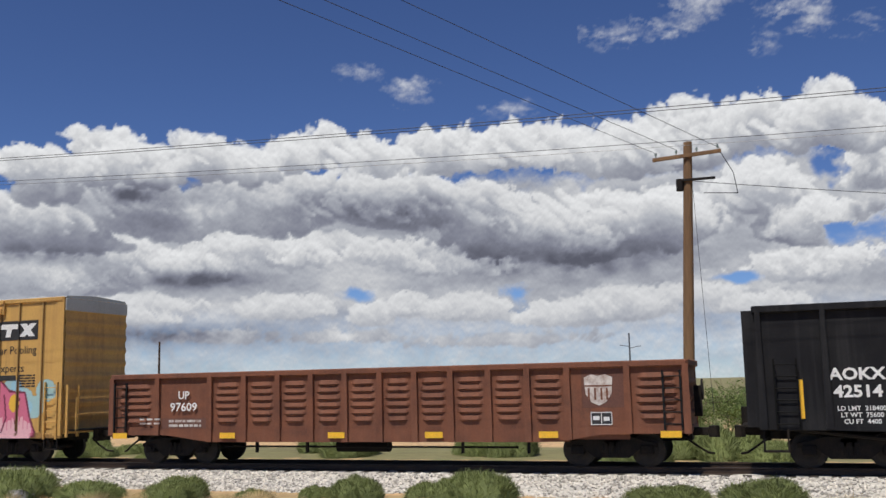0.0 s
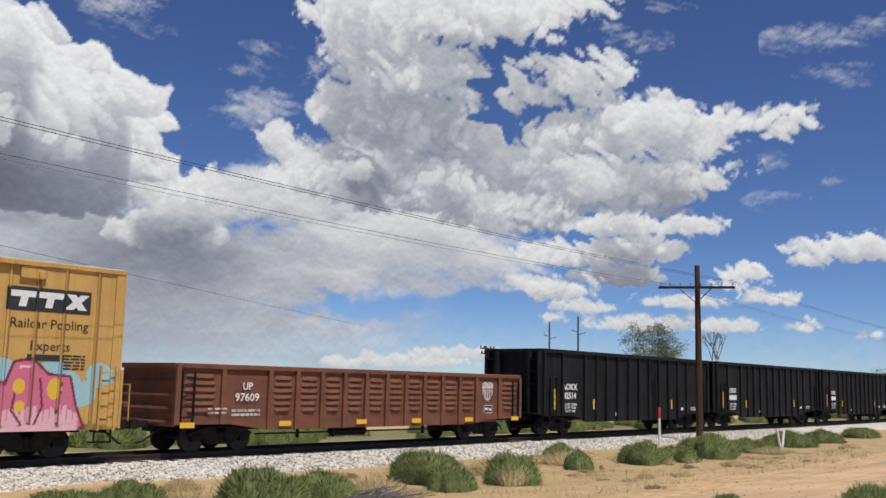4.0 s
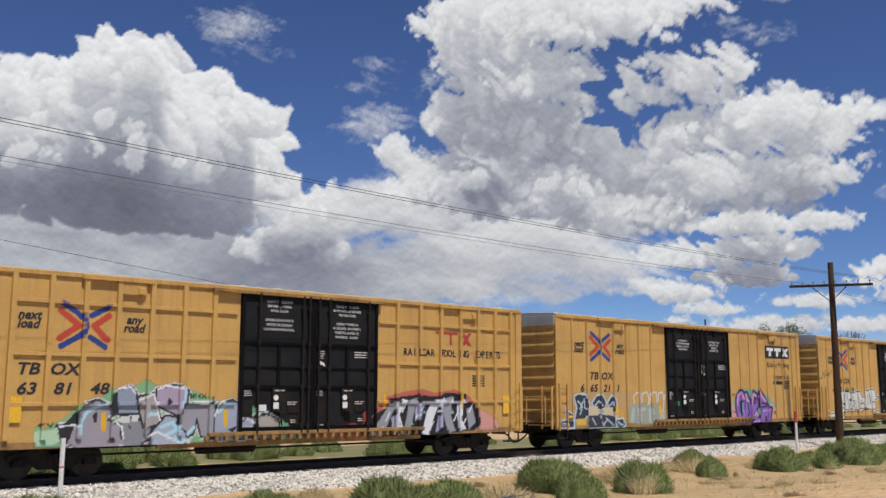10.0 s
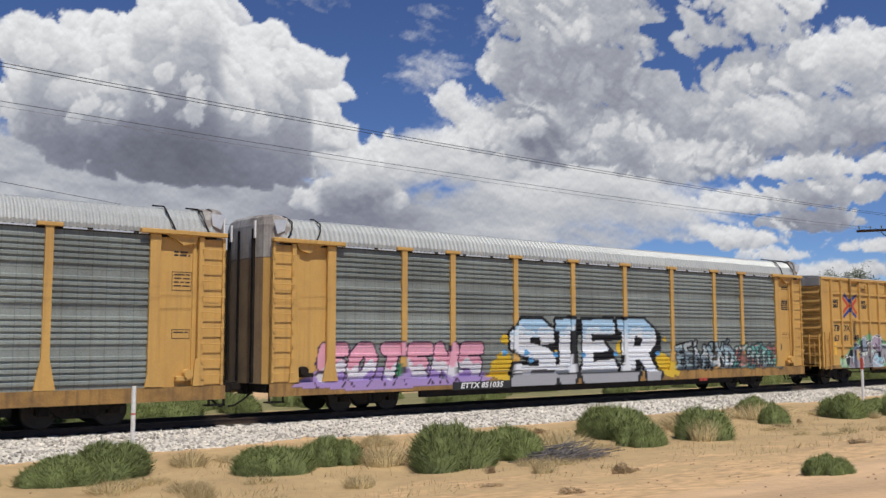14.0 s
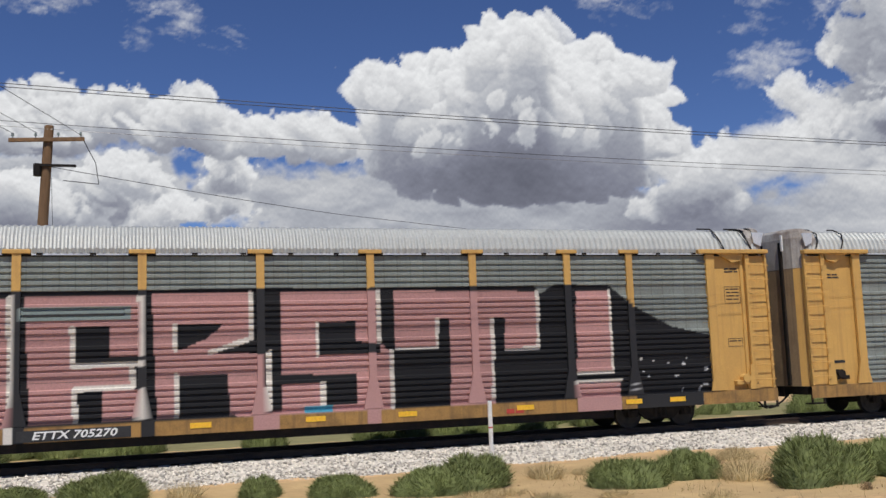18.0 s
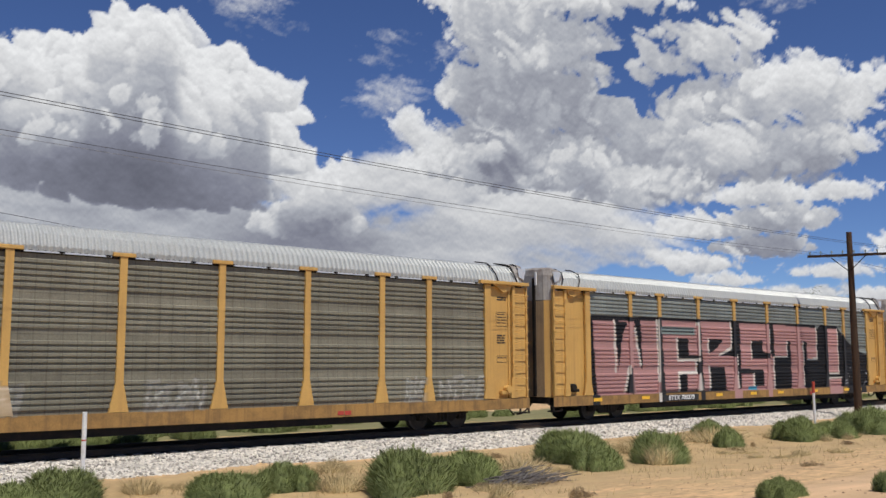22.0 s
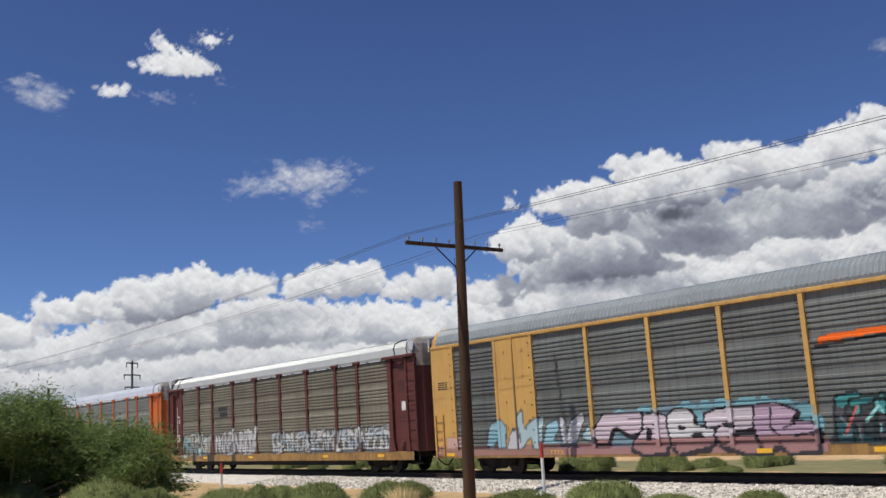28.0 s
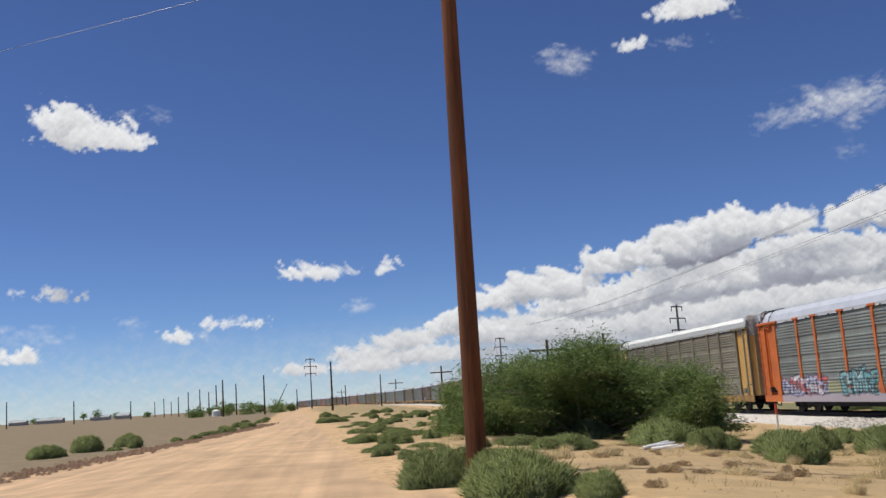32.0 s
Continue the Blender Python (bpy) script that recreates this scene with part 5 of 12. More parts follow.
def build_rack_grey_orange():
    cv = Canvas(-14.4, 14.4, 0.3, 5.2)
    GR, OR = (0.115, 0.115, 0.12), (0.70, 0.24, 0.04)
    DK = (0.035, 0.033, 0.035)
    cv.poly([(-4.50, 1.92), (-3.97, 2.11), (-3.57, 2.50), (-3.19, 2.55), (-2.79, 2.19), (-2.05, 1.98), (-1.45, 2.39), (-0.61, 2.47), (-0.51, 2.65), (-0.27, 2.51), (0.32, 2.60), (0.48, 2.66), (0.95, 2.43), (1.41, 2.37), (2.12, 2.69), (2.99, 2.69), (3.63, 2.42), (4.22, 2.66), (5.16, 2.42), (5.65, 1.80), (6.07, 1.73), (6.94, 1.34), (7.84, 1.26), (8.29, 1.05), (7.98, 0.43), (6.79, 0.33), (-4.43, 0.47)], GR)
    cv.poly([(-3.70, 2.30), (-3.52, 2.52), (-3.10, 2.56), (-2.79, 2.14), (-3.08, 2.10), (-3.42, 2.28)], DK)
    cv.poly([(-3.85, 2.01), (-3.21, 1.80), (-2.14, 1.59), (-1.68, 1.45), (-1.72, 1.09), (-2.11, 0.85), (-2.80, 0.93), (-3.37, 1.15), (-3.67, 1.51)], DK)
    cv.poly([(-2.15, 1.98), (-1.45, 2.20), (-0.61, 2.26), (-0.28, 2.11), (-0.54, 1.85), (-1.12, 1.81), (-1.32, 1.55), (-1.79, 1.87)], DK)
    cv.poly([(0.33, 2.18), (0.61, 2.29), (1.13, 2.04), (1.07, 1.80), (0.56, 1.83)], DK)
    cv.poly([(-0.16, 1.79), (0.17, 1.95), (0.34, 1.67), (0.01, 1.65)], DK)
    cv.poly([(1.60, 1.81), (2.25, 2.20), (2.38, 1.74), (2.08, 1.46), (1.72, 1.64)], DK)
    cv.poly([(2.52, 2.23), (2.99, 2.19), (3.51, 1.78), (3.45, 1.49), (2.88, 1.67)], DK)
    cv.poly([(2.88, 1.50), (3.51, 1.25), (4.43, 0.81), (4.96, 0.85), (4.83, 1.28), (3.90, 1.18)], DK)
    cv.poly([(4.36, 1.23), (5.23, 1.45), (5.72, 1.25), (5.65, 0.86), (4.63, 0.90)], DK)
    cv.poly([(6.50, 1.35), (7.31, 1.21), (7.23, 0.98), (6.57, 1.10)], DK)
    cv.poly([(-0.42, 1.26), (0.29, 1.20), (0.25, 0.86), (-0.30, 0.99)], DK)
    cv.poly([(0.52, 1.12), (0.97, 1.22), (1.04, 0.77), (0.53, 0.80)], DK)
    cv.poly([(3.69, 2.42), (4.02, 2.54), (3.89, 2.18), (3.70, 2.19)], DK)
    cv.poly([(4.82, 2.42), (5.16, 2.48), (5.07, 2.23)], DK)
    cv.poly([(4.96, 2.17), (5.44, 2.13), (5.37, 1.81), (4.96, 1.87)], DK)
    cv.poly([(5.65, 2.29), (6.14, 1.85), (6.79, 1.53), (6.22, 1.73)], DK)
    cv.poly([(7.38, 0.45), (8.29, 0.73), (8.14, 1.25), (7.68, 1.20)], DK)
    cv.poly([(4.02, 1.89), (4.42, 1.76), (4.22, 1.53)], DK)
    cv.poly([(-0.45, 0.62), (-0.02, 0.39), (-0.45, 0.36)], DK)
    cv.poly([(-3.63, 1.66), (-3.25, 1.55), (-2.95, 1.34), (-2.37, 1.25), (-2.07, 1.26), (-2.16, 0.96), (-2.89, 0.90), (-3.27, 0.95), (-3.43, 1.30)], OR)
    cv.poly([(-1.59, 1.87), (-0.97, 1.91), (-1.02, 1.75), (-1.27, 1.57), (-1.48, 1.71)], OR)
    cv.poly([(-0.91, 1.88), (-0.54, 1.94), (-0.54, 1.85), (-0.86, 1.83)], OR)
    cv.poly([(0.53, 1.99), (0.84, 2.05), (1.02, 1.84), (0.62, 1.81)], OR)
    cv.poly([(1.72, 1.81), (2.26, 1.89), (2.29, 1.48), (1.96, 1.56)], OR)
    cv.poly([(2.77, 1.91), (3.25, 1.78), (3.41, 1.55), (3.00, 1.61)], OR)
    cv.poly([(4.42, 1.05), (4.96, 1.21), (5.65, 1.19), (5.62, 0.91), (4.76, 0.90)], OR)
    cv.poly([(6.62, 1.29), (7.23, 1.15), (7.20, 1.01), (6.72, 1.07)], OR)
    cv.poly([(-0.28, 1.26), (0.21, 1.16), (0.21, 0.88), (-0.08, 0.93)], OR)
    cv.poly([(0.52, 1.15), (0.91, 1.16), (0.98, 0.81), (0.53, 0.78)], OR)
    cv.poly([(1.67, 1.19), (2.13, 0.99), (1.73, 0.97)], OR)
    cv.poly([(0.15, 1.73), (0.30, 1.70), (0.17, 1.66)], OR)
    cv.stroke([(-4.13, 1.72), (-3.88, 2.21)], 0.06, BLK)
    cv.stroke([(-2.05, 1.98), (-0.50, 2.47), (0.49, 2.60)], 0.06, BLK)
    cv.stroke([(1.18, 2.38), (2.12, 2.66)], 0.06, BLK)
    cv.stroke([(3.63, 2.42), (4.22, 2.62), (5.16, 2.45)], 0.06, BLK)
    cv.stroke([(2.27, 1.23), (2.89, 0.76), (2.40, 0.44)], 0.06, BLK)
    cv.stroke([(0.95, 2.16), (1.43, 1.37), (1.91, 0.79)], 0.06, BLK)
    cv.stroke([(-1.61, 0.93), (-1.48, 1.55)], 0.06, BLK)
    cv.poly([(7.24, 1.84), (7.61, 1.93), (8.77, 1.94), (8.85, 1.42), (8.45, 1.24), (7.61, 1.33), (7.16, 1.52)], OR, 0.8)
    cv.poly([(7.84, 1.19), (8.84, 1.23), (8.92, 0.78), (7.98, 0.74)], OR, 0.7)
    cv.rect(-4.4, 6.0, 0.46, 0.72, (0.13, 0.13, 0.135), 0.9)
    car = autorack("yellow auto carrier with cream roof and grey and orange graffiti", YELLOW_RACK, cv, roof="roof_cream")
    plate_number(car, -5.55, 0.6, SY, 2.5, "ETTX 701264")
    for k, (a, b, c, d) in enumerate(((-6.14, -6.08, 3.15, 4.0), (-4.52, -4.46, 3.15, 4.0), (-6.14, -5.95, 3.94, 4.0), (-4.65, -4.46, 3.94, 4.0), (-6.14, -5.95, 3.15, 3.21), (-4.65, -4.46, 3.15, 3.21), (-5.75, -4.85, 3.42, 3.5), (-5.75, -4.85, 3.7, 3.78), (-5.6, -5.0, 3.5, 3.7))):
        s = Shape()
        s.box(a, b, SIDE_Y + 0.05, SIDE_Y + 0.056, c, d)
        part("owner_mark_bar", s, M["black_ink"], car)
    s = Shape()
    s.box(12.3, 12.7, SIDE_Y + 0.11, SIDE_Y + 0.116, 3.3, 3.7)
    part("inspection_stencil", s, M["yellow2"], car)
    data_bars(car, 12.5, 3.2, 0.4, 4, SIDE_Y + 0.115, M["black_ink"], seed=8)
    stencil_frame(car, 12.45, 3.75, 0.55, 0.5, SIDE_Y + 0.117, 305)
    stencil_frame(car, 12.45, 2.35, 0.5, 0.24, SIDE_Y + 0.117, 325)
    data_bars(car, 12.45, 4.55, 0.45, 2, SIDE_Y + 0.117, M["black_ink"], seed=345)
    place(car, -3.53, -2.34)


def build_rack_white_tag():
    cv = Canvas(-14.4, 14.4, 0.3, 5.2)
    tag_wild(cv, -11.9, -8.0, 1.0, 2.1, [(0.6, 0.6, 0.58), (0.7, 0.7, 0.68)], BLK, 41)
    car = autorack("yellow and grey covered auto carrier with a white and black tag", YELLOW_RACK, cv, half=12.9)
    place(car, -4.61, -3.53)


def build_rack_newer():
    """A later type with flat end bays and a yellow top rail."""
    cv = Canvas(-14.4, 14.4, 0.3, 5.2)
    cv.rect(-12.9, 4.5, 0.75, 1.12, (0.33, 0.17, 0.15), 0.85)
    cv.poly([(-3.00, 2.16), (-2.24, 2.15), (-1.56, 2.21), (-0.45, 2.23), (0.11, 2.29), (1.28, 2.28), (1.99, 2.28), (3.50, 2.18), (4.03, 2.09), (4.36, 1.38), (4.14, 1.07), (-4.18, 1.09)], (0.24, 0.40, 0.50), 0.5)
    cv.disc(-1.81, 2.13, 0.29, 0.16, (0.22, 0.44, 0.50), 0.9)
    cv.disc(-0.13, 2.14, 0.36, 0.18, (0.22, 0.44, 0.50), 0.9)
    cv.disc(0.59, 2.16, 0.26, 0.18, (0.22, 0.44, 0.50), 0.9)
    cv.disc(1.17, 2.20, 0.29, 0.16, (0.22, 0.44, 0.50), 0.9)
    cv.disc(2.08, 2.18, 0.43, 0.16, (0.22, 0.44, 0.50), 0.9)
    cv.disc(2.66, 2.18, 0.29, 0.13, (0.22, 0.44, 0.50), 0.9)
    cv.disc(3.21, 2.09, 0.36, 0.16, (0.22, 0.44, 0.50), 0.9)
    cv.disc(3.88, 1.71, 0.36, 0.39, (0.22, 0.44, 0.50), 0.9)
    cv.disc(4.08, 1.50, 0.36, 0.33, (0.22, 0.44, 0.50), 0.9)
    cv.disc(0.17, 1.85, 0.26, 0.29, (0.22, 0.44, 0.50), 0.9)
    cv.disc(-2.88, 2.06, 0.26, 0.13, (0.22, 0.44, 0.50), 0.9)
    cv.stroke([(-4.04, 1.47), (-3.61, 1.96), (-1.96, 1.97), (-1.90, 1.64), (-2.03, 1.37), (-2.41, 1.29), (-3.01, 1.58), (-3.25, 1.49), (-3.46, 1.07), (-3.92, 1.08), (-4.04, 1.47)], 0.22, (0.03, 0.025, 0.03))
    cv.stroke([(-1.87, 1.87), (-1.36, 1.94), (-0.91, 1.79), (-0.83, 1.34), (-0.98, 0.76), (-1.87, 0.70), (-2.36, 0.89), (-2.32, 1.05), (-1.84, 1.46), (-1.87, 1.87)], 0.22, (0.03, 0.025, 0.03))
    cv.stroke([(-0.90, 1.84), (-0.53, 2.05), (-0.09, 2.00), (0.10, 1.80), (0.13, 1.54), (0.80, 1.39), (0.85, 1.13), (0.63, 0.88), (-0.48, 0.71), (-0.78, 0.98), (-0.89, 1.48), (-0.90, 1.84)], 0.22, (0.03, 0.025, 0.03))
    cv.stroke([(0.54, 1.83), (1.03, 1.95), (2.25, 2.01), (2.22, 1.39), (1.57, 1.32), (1.70, 1.20), (2.19, 1.19), (2.42, 0.73), (1.93, 0.72), (1.15, 0.91), (0.83, 1.21), (1.13, 1.51), (0.60, 1.44), (0.54, 1.83)], 0.22, (0.03, 0.025, 0.03))
    cv.stroke([(2.30, 2.01), (2.98, 2.06), (3.63, 1.79), (3.41, 1.52), (4.07, 1.50), (4.26, 1.26), (4.19, 0.75), (3.34, 0.72), (3.01, 0.93), (2.60, 0.69), (2.40, 0.98), (2.27, 1.39), (2.30, 2.01)], 0.22, (0.03, 0.025, 0.03))
    cv.stroke([(-4.11, 1.53), (-3.67, 2.02), (-2.01, 2.03), (-1.95, 1.70), (-2.08, 1.43), (-2.47, 1.34), (-3.06, 1.64), (-3.31, 1.55), (-3.51, 1.13), (-3.98, 1.14), (-4.11, 1.53)], 0.14, (0.03, 0.025, 0.03))
    cv.poly([(-4.11, 1.53), (-3.67, 2.02), (-2.01, 2.03), (-1.95, 1.70), (-2.08, 1.43), (-2.47, 1.34), (-3.06, 1.64), (-3.31, 1.55), (-3.51, 1.13), (-3.98, 1.14)], (0.60, 0.50, 0.54))
    cv.stroke([(-1.92, 1.93), (-1.41, 2.00), (-0.96, 1.85), (-0.88, 1.40), (-1.03, 0.82), (-1.93, 0.75), (-2.42, 0.94), (-2.37, 1.11), (-1.89, 1.51), (-1.92, 1.93)], 0.14, (0.03, 0.025, 0.03))
    cv.poly([(-1.92, 1.93), (-1.41, 2.00), (-0.96, 1.85), (-0.88, 1.40), (-1.03, 0.82), (-1.93, 0.75), (-2.42, 0.94), (-2.37, 1.11), (-1.89, 1.51)], (0.62, 0.52, 0.56))
    cv.stroke([(-0.95, 1.89), (-0.58, 2.10), (-0.14, 2.06), (0.06, 1.85), (0.08, 1.59), (0.76, 1.44), (0.81, 1.18), (0.58, 0.93), (-0.53, 0.77), (-0.83, 1.04), (-0.94, 1.53), (-0.95, 1.89)], 0.14, (0.03, 0.025, 0.03))
    cv.poly([(-0.95, 1.89), (-0.58, 2.10), (-0.14, 2.06), (0.06, 1.85), (0.08, 1.59), (0.76, 1.44), (0.81, 1.18), (0.58, 0.93), (-0.53, 0.77), (-0.83, 1.04), (-0.94, 1.53)], (0.66, 0.64, 0.64))
    cv.stroke([(0.49, 1.88), (0.99, 2.01), (2.21, 2.06), (2.18, 1.44), (1.52, 1.38), (1.66, 1.25), (2.15, 1.24), (2.38, 0.78), (1.89, 0.77), (1.11, 0.96), (0.79, 1.27), (1.09, 1.56), (0.55, 1.49), (0.49, 1.88)], 0.14, (0.03, 0.025, 0.03))
    cv.poly([(0.49, 1.88), (0.99, 2.01), (2.21, 2.06), (2.18, 1.44), (1.52, 1.38), (1.66, 1.25), (2.15, 1.24), (2.38, 0.78), (1.89, 0.77), (1.11, 0.96), (0.79, 1.27), (1.09, 1.56), (0.55, 1.49)], (0.62, 0.54, 0.57))
    cv.stroke([(2.26, 2.06), (2.94, 2.11), (3.59, 1.84), (3.37, 1.57), (4.04, 1.54), (4.22, 1.30), (4.15, 0.80), (3.31, 0.77), (2.97, 0.98), (2.56, 0.74), (2.36, 1.03), (2.22, 1.44), (2.26, 2.06)], 0.14, (0.03, 0.025, 0.03))
    cv.poly([(2.26, 2.06), (2.94, 2.11), (3.59, 1.84), (3.37, 1.57), (4.04, 1.54), (4.22, 1.30), (4.15, 0.80), (3.31, 0.77), (2.97, 0.98), (2.56, 0.74), (2.36, 1.03), (2.22, 1.44)], (0.52, 0.38, 0.48))
    cv.poly([(-1.76, 1.60), (-1.54, 1.46), (-1.64, 1.14), (-1.85, 1.19)], (0.03, 0.03, 0.035))
    cv.poly([(-0.53, 1.61), (-0.26, 1.56), (-0.33, 1.43), (-0.55, 1.43)], (0.03, 0.03, 0.035))
    cv.poly([(-0.12, 1.33), (0.32, 1.36), (0.46, 1.19), (-0.03, 1.20)], (0.03, 0.03, 0.035))
    cv.poly([(1.09, 1.63), (1.56, 1.64), (1.54, 1.50), (1.18, 1.47)], (0.03, 0.03, 0.035))
    cv.poly([(1.36, 1.30), (1.88, 1.41), (1.91, 1.27), (1.50, 1.19)], (0.03, 0.03, 0.035))
    cv.stroke([(2.78, 1.99), (2.75, 1.42), (3.00, 1.22)], 0.07, (0.05, 0.04, 0.05))
    cv.stroke([(3.17, 1.41), (3.50, 1.52)], 0.07, (0.05, 0.04, 0.05))
    cv.stroke([(3.50, 1.20), (4.18, 1.30)], 0.07, (0.05, 0.04, 0.05))
    cv.stroke([(-2.53, 1.86), (-2.03, 1.86)], 0.07, (0.05, 0.04, 0.05))
    m = (cv.Z < 1.22) & (cv.X > -6.0) & (cv.X < 4.6) & (cv.c[..., 0] > 0.3)
    cv.lay(m, (0.36, 0.19, 0.18))
    cv.stroke([(-9.78, 1.13), (-9.53, 1.89), (-8.91, 2.07), (-8.57, 1.81), (-8.66, 1.02), (-9.11, 1.03), (-9.15, 1.39), (-9.45, 1.04), (-9.78, 1.13)], 0.13, (0.10, 0.11, 0.12))
    cv.poly([(-9.78, 1.13), (-9.53, 1.89), (-8.91, 2.07), (-8.57, 1.81), (-8.66, 1.02), (-9.11, 1.03), (-9.15, 1.39), (-9.45, 1.04)], (0.28, 0.46, 0.52))
    cv.stroke([(-8.52, 1.02), (-8.21, 1.64), (-7.80, 1.68), (-7.75, 1.01), (-8.52, 1.02)], 0.13, (0.10, 0.11, 0.12))
    cv.poly([(-8.52, 1.02), (-8.21, 1.64), (-7.80, 1.68), (-7.75, 1.01)], (0.52, 0.52, 0.54))
    cv.stroke([(-7.71, 1.01), (-7.91, 2.16), (-7.65, 2.36), (-7.57, 1.62), (-7.22, 1.92), (-6.58, 2.11), (-6.78, 1.00), (-7.09, 1.00), (-7.19, 1.45), (-7.71, 1.01)], 0.13, (0.10, 0.11, 0.12))
    cv.poly([(-7.71, 1.01), (-7.91, 2.16), (-7.65, 2.36), (-7.57, 1.62), (-7.22, 1.92), (-6.58, 2.11), (-6.78, 1.00), (-7.09, 1.00), (-7.19, 1.45)], (0.40, 0.52, 0.55))
    cv.stroke([(-6.61, 1.18), (-6.39, 1.79), (-5.92, 1.93), (-5.81, 1.67), (-6.15, 1.23), (-5.57, 1.16), (-6.61, 1.18)], 0.13, (0.10, 0.11, 0.12))
    cv.poly([(-6.61, 1.18), (-6.39, 1.79), (-5.92, 1.93), (-5.81, 1.67), (-6.15, 1.23), (-5.57, 1.16)], (0.28, 0.46, 0.52))
    cv.stroke([(-5.76, 2.08), (-5.49, 1.92), (-5.41, 1.31), (-5.21, 1.86), (-4.60, 2.18), (-4.56, 1.93), (-5.00, 1.15), (-5.65, 1.15), (-5.76, 2.08)], 0.13, (0.10, 0.11, 0.12))
    cv.poly([(-5.76, 2.08), (-5.49, 1.92), (-5.41, 1.31), (-5.21, 1.86), (-4.60, 2.18), (-4.56, 1.93), (-5.00, 1.15), (-5.65, 1.15)], (0.52, 0.52, 0.54))
    cv.stroke([(-4.70, 1.35), (-4.31, 1.73), (-4.24, 1.19), (-4.70, 1.35)], 0.13, (0.10, 0.11, 0.12))
    cv.poly([(-4.70, 1.35), (-4.31, 1.73), (-4.24, 1.19)], (0.40, 0.52, 0.55))
    cv.poly([(-12.23, 1.45), (-11.18, 1.49), (-11.13, 1.09), (-12.27, 1.03)], (0.55, 0.36, 0.35), 0.8)
    cv.poly([(4.5, 0.9), (4.9, 1.9), (7, 2.3), (11, 2.2), (12.3, 1.5), (12.5, 0.9)], (0.05, 0.06, 0.06), 0.9)
    tag_wild(cv, 4.8, 12.2, 0.95, 2.2, [(0.04, 0.12, 0.13), (0.08, 0.07, 0.08), (0.06, 0.30, 0.30)], (0.02, 0.03, 0.03), 52)
    for i in range(12):
        cv.stroke([(5.0 + i * 0.6, 1.2 + 0.3 * (i % 2)), (5.4 + i * 0.6, 1.9)], 0.07, (0.30, 0.60, 0.58) if i % 3 else (0.5, 0.12, 0.12))
    cv.poly([(4.45, 3.65), (6.8, 3.8), (6.75, 3.95), (4.6, 3.85)], (0.80, 0.15, 0.02))
    cv.poly([(4.4, 3.5), (6.8, 3.72), (6.8, 3.78), (4.4, 3.62)], (0.03, 0.03, 0.03))
    car = thing("autorack_car", "yellow and grey auto carrier with panelled bays and pink graffiti", "freight car", "cars of the train")
    bays = [(-13.0, -11.6, 1), (-11.6, -8.95, 0), (-8.95, -6.9, 1), (-6.9, -4.11, 0), (-4.11, -1.34, 0), (-1.34, 1.44, 0), (1.44, 4.19, 0), (4.19, 6.9, 0), (6.9, 8.9, 1), (8.9, 11.64, 0), (11.64, 13.0, 1)]
    for a, b, kind in bays:
        if kind:
            s = Shape()
            s.sheet([[(x, SIDE_Y - 0.01, z) for x in rows_of(a, b, 0.07)] for z in rows_of(0.95, 5.12, 0.07)])
            part("bay_sheet", s, M["yellow"], car, canvas=cv)
            if b - a > 1.8:
                s = Shape()
                m = (a + b) / 2
                s.box(m - 0.03, m + 0.03, SIDE_Y - 0.05, SIDE_Y - 0.01, 0.98, 5.1)
                for i in range(4):
                    for x in (m - 0.5, m + 0.5):
                        s.box(x - 0.04, x + 0.04, SIDE_Y - 0.04, SIDE_Y - 0.01, 1.7 + i * 0.95, 1.8 + i * 0.95)
                part("door_hinge", s, M["yellow"], car, canvas=cv)
        else:
            for z0, z1 in ((0.95, 1.945), (1.955, 2.945), (2.955, 3.945), (3.955, 5.08)):
                part("side_panel", rack_panel(a, b, SIDE_Y + 0.07, z0, z1, 0.04 if z0 < 2 else 0.06), M["panel_dark"], car, canvas=cv)
    for x in (-11.6, -8.95, -6.9, -4.11, -1.34, 1.44, 4.19, 6.9, 8.9, 11.64):
        s = Shape()
        s.sheet([[(x - 0.075, SIDE_Y + 0.1, z), (x - 0.075, SIDE_Y - 0.03, z), (x + 0.075, SIDE_Y - 0.03, z), (x + 0.075, SIDE_Y + 0.1, z)] for z in rows_of(0.95, 5.12, 0.06)])
        part("post", s, M["yellow"], car, canvas=cv)
        s = Shape()
        for i in range(9):
            s.tube((x - 0.11, SIDE_Y - 0.05, 1.2 + i * 0.45), (x - 0.11, SIDE_Y, 1.2 + i * 0.45), 0.022, n=6)
        part("bolt_row", s, M["steel_dark"], car)
    s = Shape()
    s.box(-13.0, 13.0, SIDE_Y - 0.04, SIDE_Y + 0.1, 5.08, 5.2, 0.015)
    part("top_rail", s, M["yellow2"], car)
    s = Shape()
    s.sheet([[(x, SIDE_Y - 0.015, z) for x in rows_of(-13.0, 13.0, 0.08)] for z in rows_of(0.66, 0.97, 0.06)])
    s.box(-13.0, 13.0, -1.5, 1.5, 0.7, 0.92)
    part("side_sill", s, M["yellow_sill"], car, canvas=cv)
    back = Shape()
    back.sheet([[(x, 1.5 + d, z) for x in (-13, 13)] for z, d in rack_folds(0.95, 5.1)])
    part("far_side", back, M["panel_dark"], car, canvas=Canvas(-14, 14, 0.3, 5.2, 0.5))
    part("roof", roof_mesh(M["roof_blue"], 12.7, 5.18, 5.95, 1.5), None, car)
